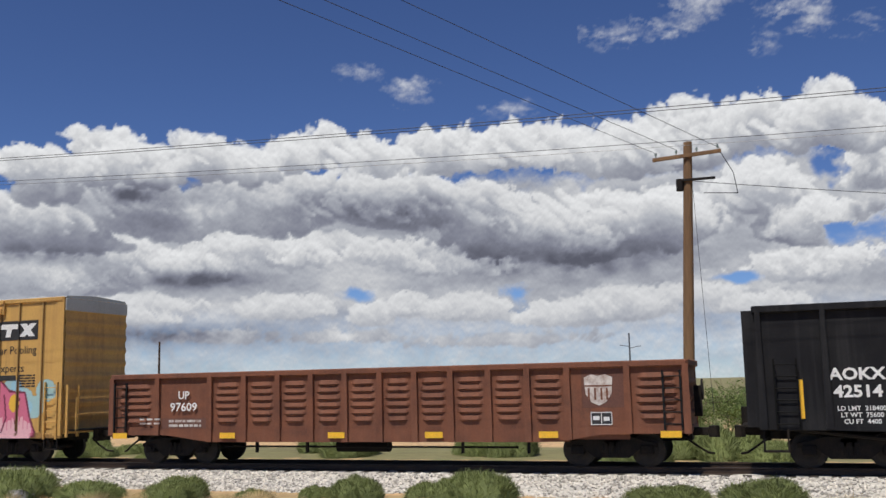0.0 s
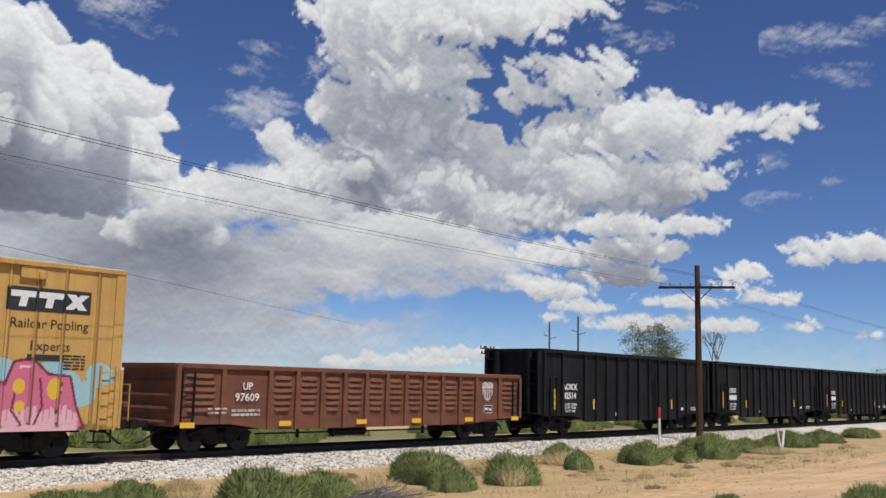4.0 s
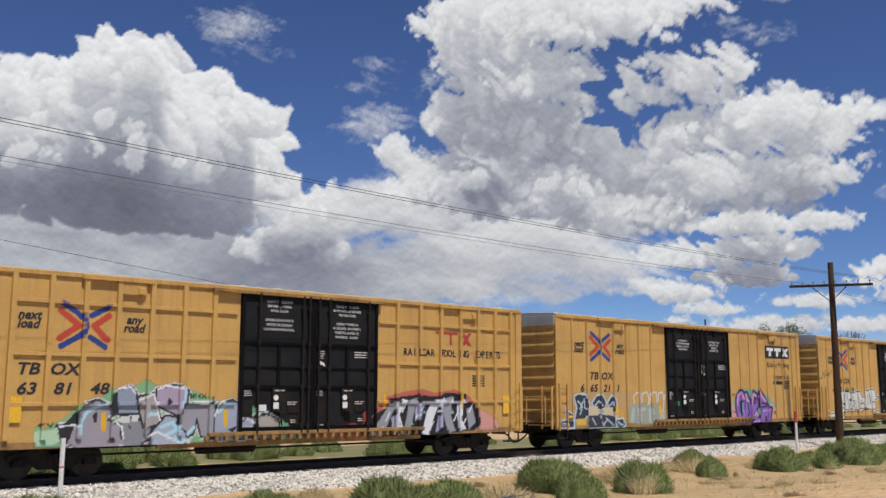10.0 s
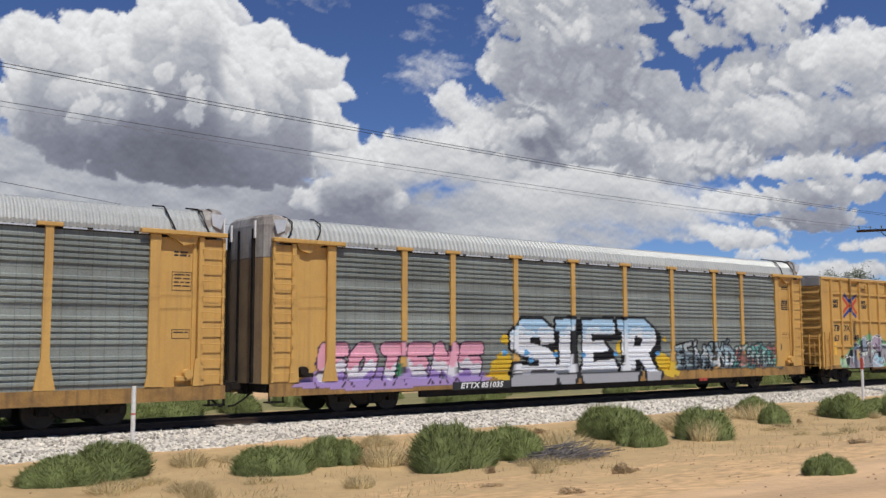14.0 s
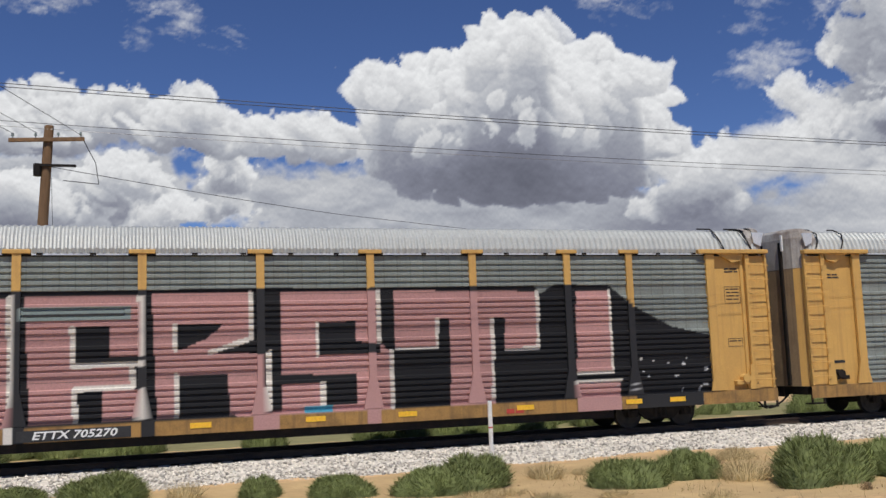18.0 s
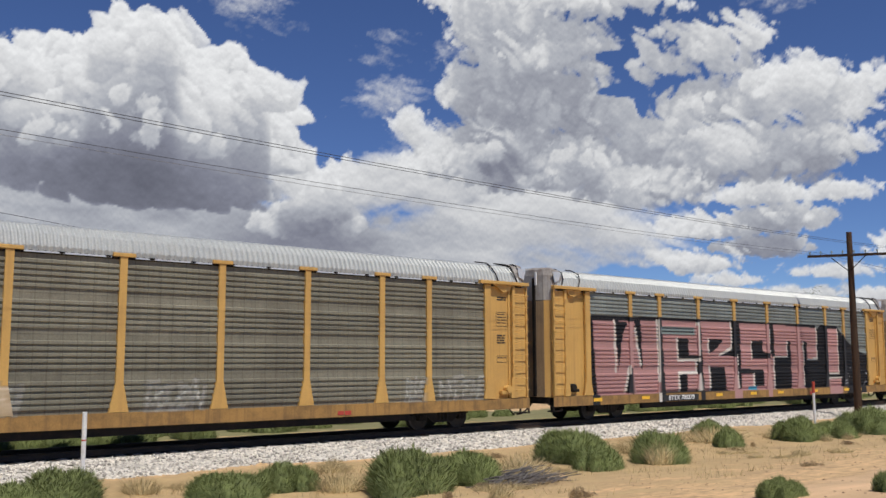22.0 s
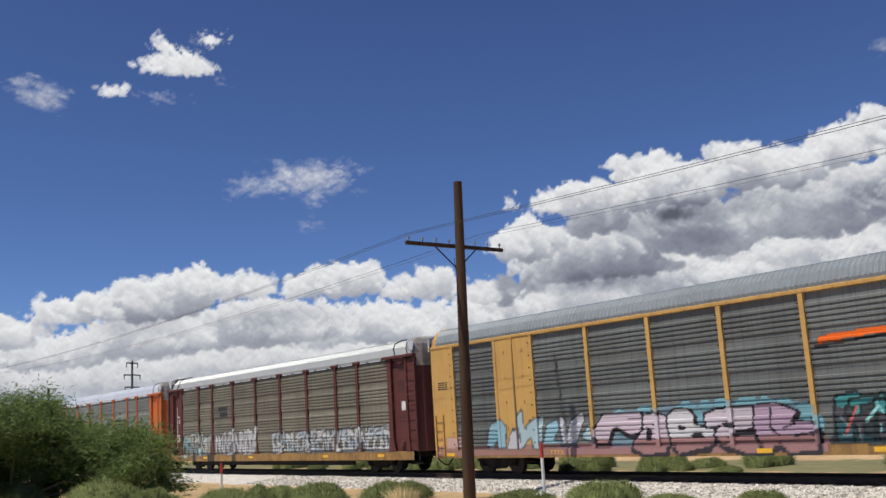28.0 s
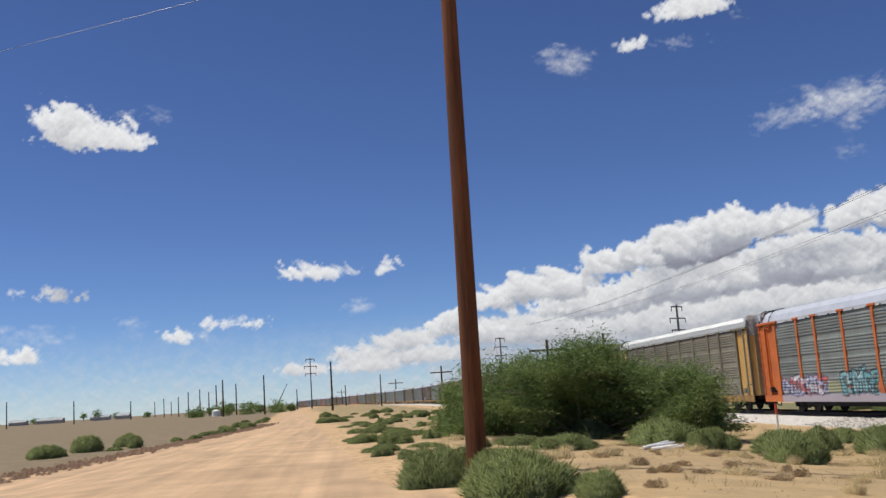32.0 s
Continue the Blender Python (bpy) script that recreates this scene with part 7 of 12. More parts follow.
    if exterior_posts:
        for i, ch in enumerate("RAILCAR POOLING EXPERTS"):
            x = 3.87 + i * 0.198
            if ch != " ":
                lettering(ch, x, 3.46, 0.34, M["black_ink"], car, Y - 0.104 if min(abs(x - r) for r in ribs) < 0.12 else ly, bold=0.006, squeeze=0.85)
        # red owner's mark as plain bars
        s = Shape()
        for a, b, c, d in ((5.19, 6.2, 4.12, 4.21), (5.45, 5.55, 3.76, 4.13), (5.83, 5.93, 3.76, 4.13)):
            s.box(a, b, ly - 0.002, ly, c, d)
        for x in (6.36,):
            s.prism([(x, 4.2), (x + 0.16, 4.2), (x + 0.5, 3.76), (x + 0.34, 3.76)], 1, ly - 0.002, ly)
            s.prism([(x, 3.76), (x + 0.16, 3.76), (x + 0.5, 4.2), (x + 0.34, 4.2)], 1, ly - 0.006, ly - 0.003)
        part("owner_mark", s, M["red_ink"], car)
    else:
        s = Shape()
        s.box(6.05, 8.35, ly - 0.003, ly, 3.85, 4.45)
        part("owner_mark_board", s, M["black_ink"], car)
        s = Shape()
        for a, b, c, d in ((6.15, 6.85, 4.2, 4.36), (6.42, 6.62, 3.95, 4.2), (6.9, 7.6, 4.2, 4.36), (7.12, 7.32, 3.95, 4.2)):
            s.prism([(a - 0.05, c), (b - 0.05, c), (b, d), (a, d)], 1, ly - 0.008, ly - 0.005)
        s.prism([(7.6, 3.95), (7.85, 3.95), (8.3, 4.36), (8.05, 4.36)], 1, ly - 0.008, ly - 0.005)
        s.prism([(7.65, 4.36), (7.9, 4.36), (8.25, 3.95), (8.0, 3.95)], 1, ly - 0.012, ly - 0.009)
        part("owner_mark", s, M["white_ink"], car)
        lettering("Railcar Pooling", 7.25, 3.52, 0.36, M["black_ink"], car, ly)
        lettering("Experts", 7.3, 2.95, 0.36, M["black_ink"], car, ly)
        s = Shape()
        s.box(6.7, 7.7, ly - 0.003, ly, 2.58, 2.74)
        part("web_mark_bar", s, M["black_ink"], car)
    data_bars(car, 8.0 if not exterior_posts else 7.2, 2.75, 0.6, 5, Y - 0.006, M["black_ink"], seed=33)
    reflectors(car, (-8.33, 8.53), 1.42, Y - 0.05, 0.62, 0.3, True) if exterior_posts else reflectors(car, (-8.6,), 1.25, Y - 0.05, 0.3, 0.1)
    add_truck(car, -7.1)
    add_truck(car, 7.1)
    add_ends(car, 10.32)
    return car


def tag_purple(cv):
    """Purple letters with pink tops and black outlines on a teal and pink cloud."""
    cv.poly([(2.84, 1.09), (2.91, 1.50), (3.32, 2.16), (3.78, 2.32), (5.48, 2.31), (5.95, 2.00), (6.30, 1.94), (6.36, 1.68), (6.87, 1.68), (6.76, 1.42), (6.53, 1.29), (6.32, 0.87), (2.95, 0.92)], (0.08, 0.42, 0.38), 0.85)
    cv.disc(2.94, 1.50, 0.16, 0.14, (0.62, 0.34, 0.30))
    cv.disc(3.11, 1.38, 0.16, 0.14, (0.62, 0.34, 0.30))
    cv.disc(2.97, 1.12, 0.16, 0.14, (0.62, 0.34, 0.30))
    cv.disc(3.27, 1.06, 0.16, 0.14, (0.62, 0.34, 0.30))
    cv.disc(6.48, 1.55, 0.16, 0.14, (0.62, 0.34, 0.30))
    cv.disc(6.39, 1.00, 0.16, 0.14, (0.62, 0.34, 0.30))
    cv.disc(6.61, 1.35, 0.16, 0.14, (0.62, 0.34, 0.30))
    cv.disc(3.06, 1.24, 0.16, 0.14, (0.62, 0.34, 0.30))
    letters = [[(3.41, 0.90), (3.24, 1.44), (3.27, 1.92), (3.58, 2.25), (3.92, 2.23), (4.10, 1.86), (4.01, 1.37), (4.17, 0.71), (3.55, 0.69)],
               [(4.09, 0.71), (4.01, 1.37), (4.10, 2.17), (4.27, 2.17), (4.51, 1.74), (4.67, 1.37), (4.56, 0.82), (4.36, 0.75)],
               [(4.62, 1.62), (4.83, 2.24), (5.13, 2.09), (5.26, 1.55), (5.03, 1.33), (5.36, 0.92), (4.99, 0.79), (4.68, 1.00)],
               [(5.21, 1.99), (5.41, 2.34), (5.88, 1.87), (6.13, 1.48), (6.49, 1.42), (6.18, 0.64), (5.86, 1.04), (5.59, 0.59), (5.31, 0.83), (5.54, 1.42)],
               [(3.41, 0.90), (4.15, 0.81), (5.28, 0.86), (5.57, 0.79), (5.29, 0.58), (3.53, 0.59)]]
    for pts in letters:
        cv.stroke(pts + pts[:1], 0.17, (0.03, 0.02, 0.06))
    for pts in letters:
        cv.poly(pts, (0.25, 0.13, 0.47))
    for pts in letters[:4]:
        cv.stroke(pts + pts[:1], 0.07, (0.05, 0.02, 0.10))
    cv.poly([(3.60, 1.44), (3.63, 1.73), (3.87, 1.75), (3.88, 1.32), (3.76, 1.05)], (0.10, 0.46, 0.42))
    cv.stroke([(3.63, 1.56), (3.61, 1.38), (3.80, 0.96)], 0.1, (0.04, 0.02, 0.07))
    cv.stroke([(3.60, 1.44), (3.63, 1.75), (3.90, 1.77)], 0.1, (0.04, 0.02, 0.07))
    cv.stroke([(4.30, 1.68), (4.39, 1.19), (4.28, 1.10)], 0.1, (0.04, 0.02, 0.07))
    cv.stroke([(4.83, 1.68), (4.92, 1.99), (5.05, 1.87), (4.94, 1.65)], 0.1, (0.04, 0.02, 0.07))
    cv.stroke([(4.84, 0.87), (4.86, 1.18), (5.11, 1.24), (5.21, 0.99)], 0.1, (0.04, 0.02, 0.07))
    cv.stroke([(5.56, 1.68), (5.90, 1.65), (5.98, 1.52), (5.64, 1.49)], 0.1, (0.04, 0.02, 0.07))
    cv.stroke([(5.72, 0.85), (5.93, 1.01)], 0.1, (0.04, 0.02, 0.07))
    cv.stroke([(3.39, 1.62), (3.43, 2.01), (3.75, 2.19)], 0.12, (0.62, 0.32, 0.50))
    cv.stroke([(4.14, 2.08), (4.26, 1.80), (4.40, 1.77)], 0.12, (0.62, 0.32, 0.50))
    cv.stroke([(4.69, 1.65), (4.82, 2.10), (5.06, 2.02)], 0.12, (0.62, 0.32, 0.50))
    cv.stroke([(4.89, 1.09), (5.03, 1.25), (5.17, 1.11)], 0.12, (0.62, 0.32, 0.50))
    cv.stroke([(5.45, 2.22), (5.61, 2.00), (5.89, 1.77)], 0.12, (0.62, 0.32, 0.50))
    cv.stroke([(3.86, 2.04), (3.98, 1.89)], 0.12, (0.62, 0.32, 0.50))
    cv.stroke([(3.55, 1.20), (3.70, 0.93)], 0.06, (0.46, 0.30, 0.66))
    cv.stroke([(4.70, 0.81), (5.28, 0.86)], 0.06, (0.46, 0.30, 0.66))
    cv.stroke([(5.62, 1.30), (6.30, 1.35)], 0.06, (0.46, 0.30, 0.66))
    cv.stroke([(3.98, 1.31), (4.04, 0.89)], 0.06, (0.46, 0.30, 0.66))
    cv.stroke([(2.97, 2.09), (3.02, 2.02), (3.07, 2.09)], 0.05, (0.05, 0.04, 0.04))
    cv.stroke([(3.12, 2.10), (3.19, 2.02)], 0.05, (0.05, 0.04, 0.04))
    cv.stroke([(3.02, 1.33), (3.09, 1.25)], 0.05, (0.05, 0.04, 0.04))
    cv.stroke([(3.13, 1.32), (3.19, 1.25)], 0.05, (0.05, 0.04, 0.04))
    cv.stroke([(6.62, 1.22), (6.69, 1.27), (6.66, 1.16)], 0.05, (0.05, 0.04, 0.04))
    cv.stroke([(6.75, 1.27), (6.82, 1.21), (6.75, 1.14)], 0.05, (0.05, 0.04, 0.04))


def tag_pink(cv):
    """Crowded crimson letters, paler below, with dark lines and orange spots on a light blue cloud."""
    rnd = random.Random(97)
    for i in range(24):
        cv.disc(rnd.uniform(2.6, 8.2), rnd.uniform(1.5, 2.45), rnd.uniform(0.15, 0.4), rnd.uniform(0.12, 0.26), (0.28, 0.55, 0.68), 0.9)
    dark, crimson, rose = (0.16, 0.02, 0.05), (0.60, 0.15, 0.24), (0.74, 0.42, 0.46)
    shape = [(2.65, 0.82), (2.8, 1.5), (2.72, 2.4), (2.95, 2.72), (3.15, 2.3), (3.9, 2.05), (4.2, 2.2), (4.45, 2.0), (4.8, 2.5), (5.25, 2.52), (5.6, 2.2), (6.2, 1.9), (6.4, 2.5), (6.85, 2.6), (7.3, 2.2), (7.9, 2.15), (8.1, 1.4), (8.35, 0.85), (6.9, 0.82), (6.8, 0.68), (2.75, 0.68)]
    cv.stroke(shape + shape[:1], 0.14, dark)
    cv.poly(shape, crimson)
    for x in np.arange(2.85, 8.2, 0.16):
        cv.poly([(x - 0.1, 0.72), (x - 0.05, 1.2 + 0.25 * rnd.random()), (x + 0.06, 1.15 + 0.3 * rnd.random()), (x + 0.1, 0.72)], rose)
    for pts in ([(3.2, 2.1), (3.5, 1.5), (3.35, 0.9)], [(4.0, 2.0), (3.95, 1.4), (4.3, 1.0)], [(4.55, 1.9), (4.7, 1.3), (4.5, 0.8)], [(5.0, 1.6), (5.5, 1.55), (5.6, 1.9)], [(5.9, 1.9), (5.8, 1.3), (6.1, 0.9)], [(6.5, 2.0), (6.4, 1.3), (6.7, 0.9)], [(7.1, 2.1), (7.2, 1.4), (7.0, 0.9)], [(7.7, 2.0), (7.6, 1.2)], [(5.2, 1.3), (5.3, 0.9)]):
        cv.stroke(pts, 0.06, dark)
    cv.stroke([(5.05, 1.62), (5.5, 1.6)], 0.16, dark)
    for pts in ([(2.85, 2.5), (2.95, 1.8)], [(4.85, 2.35), (5.2, 2.35)], [(6.55, 2.4), (6.85, 2.42)], [(3.4, 2.0), (3.8, 1.95)]):
        cv.stroke(pts, 0.06, (0.80, 0.55, 0.58))
    for x, z, a, b in ((4.15, 1.55, 0.13, 0.32), (6.55, 1.9, 0.16, 0.2), (6.6, 1.4, 0.14, 0.14), (7.5, 1.85, 0.2, 0.28)):
        cv.disc(x, z, a, b, (0.74, 0.45, 0.05))
    cv.disc(5.3, 1.4, 0.1, 0.2, (0.28, 0.55, 0.68))


def build_boxcars():
    cv = Canvas(-10, 10, 0.3, 5.3, 0.028)
    cv.poly([(-7.84, 1.29), (-7.52, 1.28), (-7.05, 1.54), (-6.74, 1.87), (-6.24, 1.97), (-5.97, 2.25), (-5.43, 2.20), (-5.08, 2.46), (-4.70, 2.32), (-3.80, 2.26), (-2.92, 1.90), (-2.01, 1.87), (-1.42, 1.58), (-0.59, 1.25), (-0.04, 0.86), (-0.04, 0.78), (-7.80, 0.81)], (0.17, 0.44, 0.25), 0.85)
    cv.poly([(-7.83, 1.19), (-7.30, 1.23), (-7.18, 0.90), (-7.81, 0.83)], (0.42, 0.66, 0.48), 0.6)
    pieces = [([(-7.23, 1.30), (-6.74, 1.32), (-6.78, 1.59), (-6.57, 1.84), (-6.29, 1.92), (-5.97, 1.78), (-5.95, 1.55), (-6.03, 1.42), (-5.62, 1.30), (-5.57, 1.02), (-5.67, 0.68), (-6.73, 0.75), (-7.01, 0.90)], (0.33, 0.30, 0.34)),
              ([(-5.83, 2.14), (-5.43, 2.27), (-5.30, 2.09), (-5.19, 1.60), (-5.75, 1.61)], (0.27, 0.32, 0.40)),
              ([(-5.63, 1.52), (-4.77, 1.28), (-5.00, 0.94), (-5.11, 0.69), (-5.53, 0.68), (-5.61, 1.07)], (0.25, 0.25, 0.27)),
              ([(-5.21, 2.00), (-4.78, 2.09), (-4.56, 1.33), (-5.02, 1.23), (-5.16, 1.69)], (0.37, 0.34, 0.33)),
              ([(-4.70, 2.20), (-4.20, 2.31), (-3.80, 2.17), (-3.85, 1.79), (-4.00, 1.50), (-4.67, 1.80)], (0.40, 0.33, 0.42)),
              ([(-3.85, 1.79), (-2.99, 1.84), (-2.90, 1.48), (-2.95, 0.91), (-3.35, 0.95), (-3.51, 1.49), (-3.62, 1.02), (-3.94, 0.94), (-4.02, 1.38)], (0.32, 0.31, 0.34)),
              ([(-4.82, 1.05), (-4.41, 1.50), (-4.09, 1.44), (-4.14, 1.27), (-3.81, 1.02), (-3.86, 0.70), (-4.80, 0.71)], (0.38, 0.42, 0.50)),
              ([(-2.97, 1.48), (-2.78, 1.81), (-2.44, 1.90), (-2.19, 1.78), (-2.20, 1.29), (-1.71, 1.46), (-1.63, 1.15), (-1.83, 0.91), (-2.74, 0.75), (-2.95, 1.06)], (0.34, 0.38, 0.48)),
              ([(-1.71, 1.40), (-1.35, 1.52), (-0.97, 1.36), (-0.84, 0.88), (-1.69, 0.87)], (0.40, 0.36, 0.31))]
    for pts, col in pieces:
        cv.stroke(pts + pts[:1], 0.19, (0.66, 0.66, 0.66))
    for pts, col in pieces:
        cv.stroke(pts + pts[:1], 0.12, (0.02, 0.02, 0.025))
        cv.poly(pts, col)
    cv.poly([(-7.18, 0.90), (-6.96, 0.95), (-6.78, 1.59), (-6.58, 1.92), (-6.71, 1.81), (-7.25, 1.17)], (0.02, 0.02, 0.025))
    cv.poly([(-5.96, 2.09), (-5.83, 2.14), (-5.72, 1.58), (-5.92, 1.53), (-5.97, 1.81)], (0.02, 0.02, 0.025))
    cv.poly([(-6.41, 1.56), (-6.30, 1.64), (-6.29, 1.39), (-6.37, 1.37)], (0.02, 0.02, 0.025))
    cv.poly([(-4.42, 1.81), (-4.34, 2.00), (-4.17, 1.82)], (0.02, 0.02, 0.025))
    cv.poly([(-3.75, 1.02), (-3.44, 1.49), (-3.66, 1.17)], (0.02, 0.02, 0.025))
    cv.poly([(-2.54, 1.11), (-2.20, 1.22), (-2.40, 1.02)], (0.02, 0.02, 0.025))
    cv.poly([(-5.44, 1.29), (-5.35, 1.21), (-5.43, 1.18)], (0.02, 0.02, 0.025))
    cv.stroke([(-6.72, 1.10), (-6.69, 1.43), (-6.53, 1.67), (-6.17, 1.83)], 0.1, (0.40, 0.66, 0.74))
    cv.stroke([(-4.55, 1.22), (-4.21, 1.33), (-4.07, 1.15), (-4.39, 1.01)], 0.1, (0.40, 0.66, 0.74))
    cv.stroke([(-3.87, 2.20), (-3.89, 1.94), (-4.04, 1.70)], 0.1, (0.40, 0.66, 0.74))
    cv.stroke([(-2.84, 1.60), (-2.64, 1.81), (-2.40, 1.84)], 0.1, (0.40, 0.66, 0.74))
    cv.stroke([(-4.91, 1.57), (-4.66, 1.56)], 0.1, (0.40, 0.66, 0.74))
    cv.stroke([(-4.13, 0.95), (-3.87, 0.85)], 0.1, (0.40, 0.66, 0.74))
    cv.stroke([(-3.59, 1.19), (-3.75, 1.02)], 0.1, (0.40, 0.66, 0.74))
    cv.stroke([(-5.98, 1.53), (-5.62, 1.24), (-5.57, 0.96), (-5.67, 0.68)], 0.05, (0.75, 0.75, 0.75))
    cv.stroke([(-5.79, 2.21), (-5.43, 2.28), (-5.30, 2.11)], 0.05, (0.75, 0.75, 0.75))
    cv.stroke([(-5.17, 1.94), (-4.78, 2.09), (-4.58, 1.39)], 0.05, (0.75, 0.75, 0.75))
    cv.stroke([(-4.68, 2.21), (-4.45, 2.31), (-3.93, 2.25)], 0.05, (0.75, 0.75, 0.75))
    cv.stroke([(-7.23, 1.30), (-6.74, 1.32)], 0.05, (0.75, 0.75, 0.75))
    cv.stroke([(-2.14, 1.47), (-1.70, 1.28)], 0.05, (0.75, 0.75, 0.75))
    cv.stroke([(-5.00, 0.94), (-4.64, 1.10), (-3.80, 0.70)], 0.05, (0.75, 0.75, 0.75))
    cv.stroke([(-2.97, 1.48), (-2.82, 1.84)], 0.05, (0.75, 0.75, 0.75))
    cv.stroke([(-3.72, 2.09), (-3.71, 1.98)], 0.045, (0.03, 0.05, 0.03))
    cv.stroke([(-3.72, 2.03), (-3.64, 2.03)], 0.045, (0.03, 0.05, 0.03))
    cv.stroke([(-3.64, 2.09), (-3.63, 1.98)], 0.045, (0.03, 0.05, 0.03))
    cv.stroke([(-3.57, 2.09), (-3.56, 1.98)], 0.045, (0.03, 0.05, 0.03))
    cv.stroke([(-3.42, 2.07), (-3.50, 2.04), (-3.42, 1.98)], 0.045, (0.03, 0.05, 0.03))
    cv.stroke([(-3.36, 2.09), (-3.36, 1.97), (-3.36, 2.03), (-3.28, 2.03), (-3.28, 2.09), (-3.27, 1.97)], 0.045, (0.03, 0.05, 0.03))
    cv.stroke([(-3.13, 2.03), (-3.07, 1.92), (-3.03, 2.03)], 0.045, (0.03, 0.05, 0.03))
    cv.stroke([(-7.73, 1.31), (-7.68, 1.37), (-7.63, 1.29)], 0.045, (0.03, 0.05, 0.03))
    cv.stroke([(-7.53, 1.36), (-7.44, 1.28), (-7.39, 1.38)], 0.045, (0.03, 0.05, 0.03))
    cv.stroke([(-7.33, 1.28), (-7.28, 1.36)], 0.045, (0.03, 0.05, 0.03))
    cv.poly([(-6.19, 1.64), (-6.06, 1.64), (-6.03, 1.15), (-6.16, 1.15)], (0.72, 0.42, 0.02))
    cv.poly([(-2.71, 1.67), (-2.58, 1.67), (-2.56, 1.17), (-2.68, 1.17)], (0.72, 0.42, 0.02))
    cv.poly([(-5.95, 0.97), (-5.81, 0.97), (-5.80, 0.84), (-5.94, 0.85)], (0.18, 0.11, 0.07))
    cv.poly([(-5.68, 1.53), (-5.42, 1.53), (-5.41, 1.36), (-5.67, 1.36)], (0.62, 0.63, 0.62))
    cv.poly([(-5.38, 1.53), (-5.21, 1.53), (-5.21, 1.39), (-5.37, 1.39)], (0.62, 0.63, 0.62))
    # red cloud, then sharp black, grey and white letters
    cv.poly([(2.43, 1.40), (2.80, 1.67), (2.96, 1.96), (3.75, 2.15), (4.58, 2.27), (5.19, 2.13), (6.07, 2.25), (6.73, 2.03), (7.07, 1.68), (6.74, 1.13), (2.66, 1.13)], (0.50, 0.10, 0.09), 0.9)
    cv.poly([(7.14, 1.63), (7.82, 1.36), (8.27, 1.00), (8.10, 0.88), (7.01, 0.88)], (0.62, 0.30, 0.28), 0.85)
    cv.poly([(2.05, 1.45), (2.26, 1.58), (2.29, 0.78), (1.40, 0.74), (-0.10, 0.98), (2.06, 1.27)], (0.45, 0.08, 0.06), 0.7)
    cv.poly([(2.27, 1.23), (2.59, 1.44), (3.14, 1.67), (3.21, 1.96), (4.34, 2.07), (5.26, 2.01), (5.63, 2.13), (6.62, 2.11), (6.60, 1.88), (7.00, 1.75), (7.19, 1.42), (7.34, 1.12), (7.01, 0.88), (5.22, 0.73), (3.79, 0.73), (2.32, 0.72)], BLK)
    cv.poly([(2.39, 0.82), (2.82, 1.26), (3.19, 1.71), (3.42, 1.89), (3.59, 1.85), (3.32, 1.43), (3.00, 0.80)], (0.30, 0.31, 0.34))
    cv.poly([(4.05, 1.89), (4.41, 1.98), (4.30, 1.56), (4.08, 0.81), (3.79, 0.78), (3.98, 1.42)], (0.30, 0.31, 0.34))
    cv.poly([(5.63, 1.93), (5.95, 2.03), (5.90, 1.35), (6.10, 0.85), (5.78, 0.81), (5.58, 1.40)], (0.30, 0.31, 0.34))
    cv.poly([(6.60, 1.58), (6.89, 1.68), (7.07, 1.13), (6.74, 0.91)], (0.30, 0.31, 0.34))
    cv.poly([(3.54, 1.66), (3.78, 1.94), (3.97, 1.89), (3.66, 1.43), (3.81, 1.05), (3.62, 0.81), (3.49, 1.20)], (0.72, 0.73, 0.76))
    cv.poly([(4.84, 1.55), (5.14, 1.89), (5.45, 1.93), (5.03, 1.07), (4.85, 0.77), (4.61, 0.78)], (0.72, 0.73, 0.76))
    cv.poly([(5.26, 1.84), (5.63, 1.98), (5.64, 1.79), (5.33, 1.69)], (0.72, 0.73, 0.76))
    cv.poly([(6.15, 1.83), (6.53, 1.93), (6.35, 1.29), (6.61, 0.92), (6.25, 0.85)], (0.72, 0.73, 0.76))
    cv.poly([(4.35, 1.84), (4.83, 1.82), (4.54, 1.41), (4.31, 1.18)], (0.36, 0.36, 0.50))
    cv.poly([(5.39, 1.59), (5.60, 1.64), (5.46, 0.95), (5.22, 0.83)], (0.36, 0.36, 0.50))
    cv.poly([(3.32, 1.34), (3.45, 1.43), (3.56, 0.92), (3.36, 0.81)], (0.36, 0.36, 0.50))
    cv.poly([(3.21, 1.80), (6.60, 1.85), (6.60, 1.77), (3.22, 1.72)], (0.50, 0.50, 0.55))
    cv.stroke([(2.83, 0.81), (2.98, 1.06)], 0.05, (0.74, 0.75, 0.77))
    cv.stroke([(3.10, 1.25), (3.25, 1.51)], 0.05, (0.74, 0.75, 0.77))
    cv.stroke([(3.77, 1.52), (3.93, 1.78)], 0.05, (0.74, 0.75, 0.77))
    cv.stroke([(4.36, 1.32), (4.52, 1.59)], 0.05, (0.74, 0.75, 0.77))
    cv.stroke([(4.97, 0.93), (5.14, 1.19)], 0.05, (0.74, 0.75, 0.77))
    cv.stroke([(5.33, 1.50), (5.50, 1.77)], 0.05, (0.74, 0.75, 0.77))
    cv.stroke([(5.83, 1.69), (6.00, 1.96)], 0.05, (0.74, 0.75, 0.77))
    cv.stroke([(6.03, 1.20), (6.20, 1.47)], 0.05, (0.74, 0.75, 0.77))
    cv.stroke([(6.74, 1.48), (6.92, 1.76)], 0.05, (0.74, 0.75, 0.77))
    cv.stroke([(6.42, 0.99), (6.60, 1.26)], 0.05, (0.74, 0.75, 0.77))
    cv.poly([(4.13, 1.08), (4.19, 1.21), (4.26, 1.10)], (0.20, 0.45, 0.34))
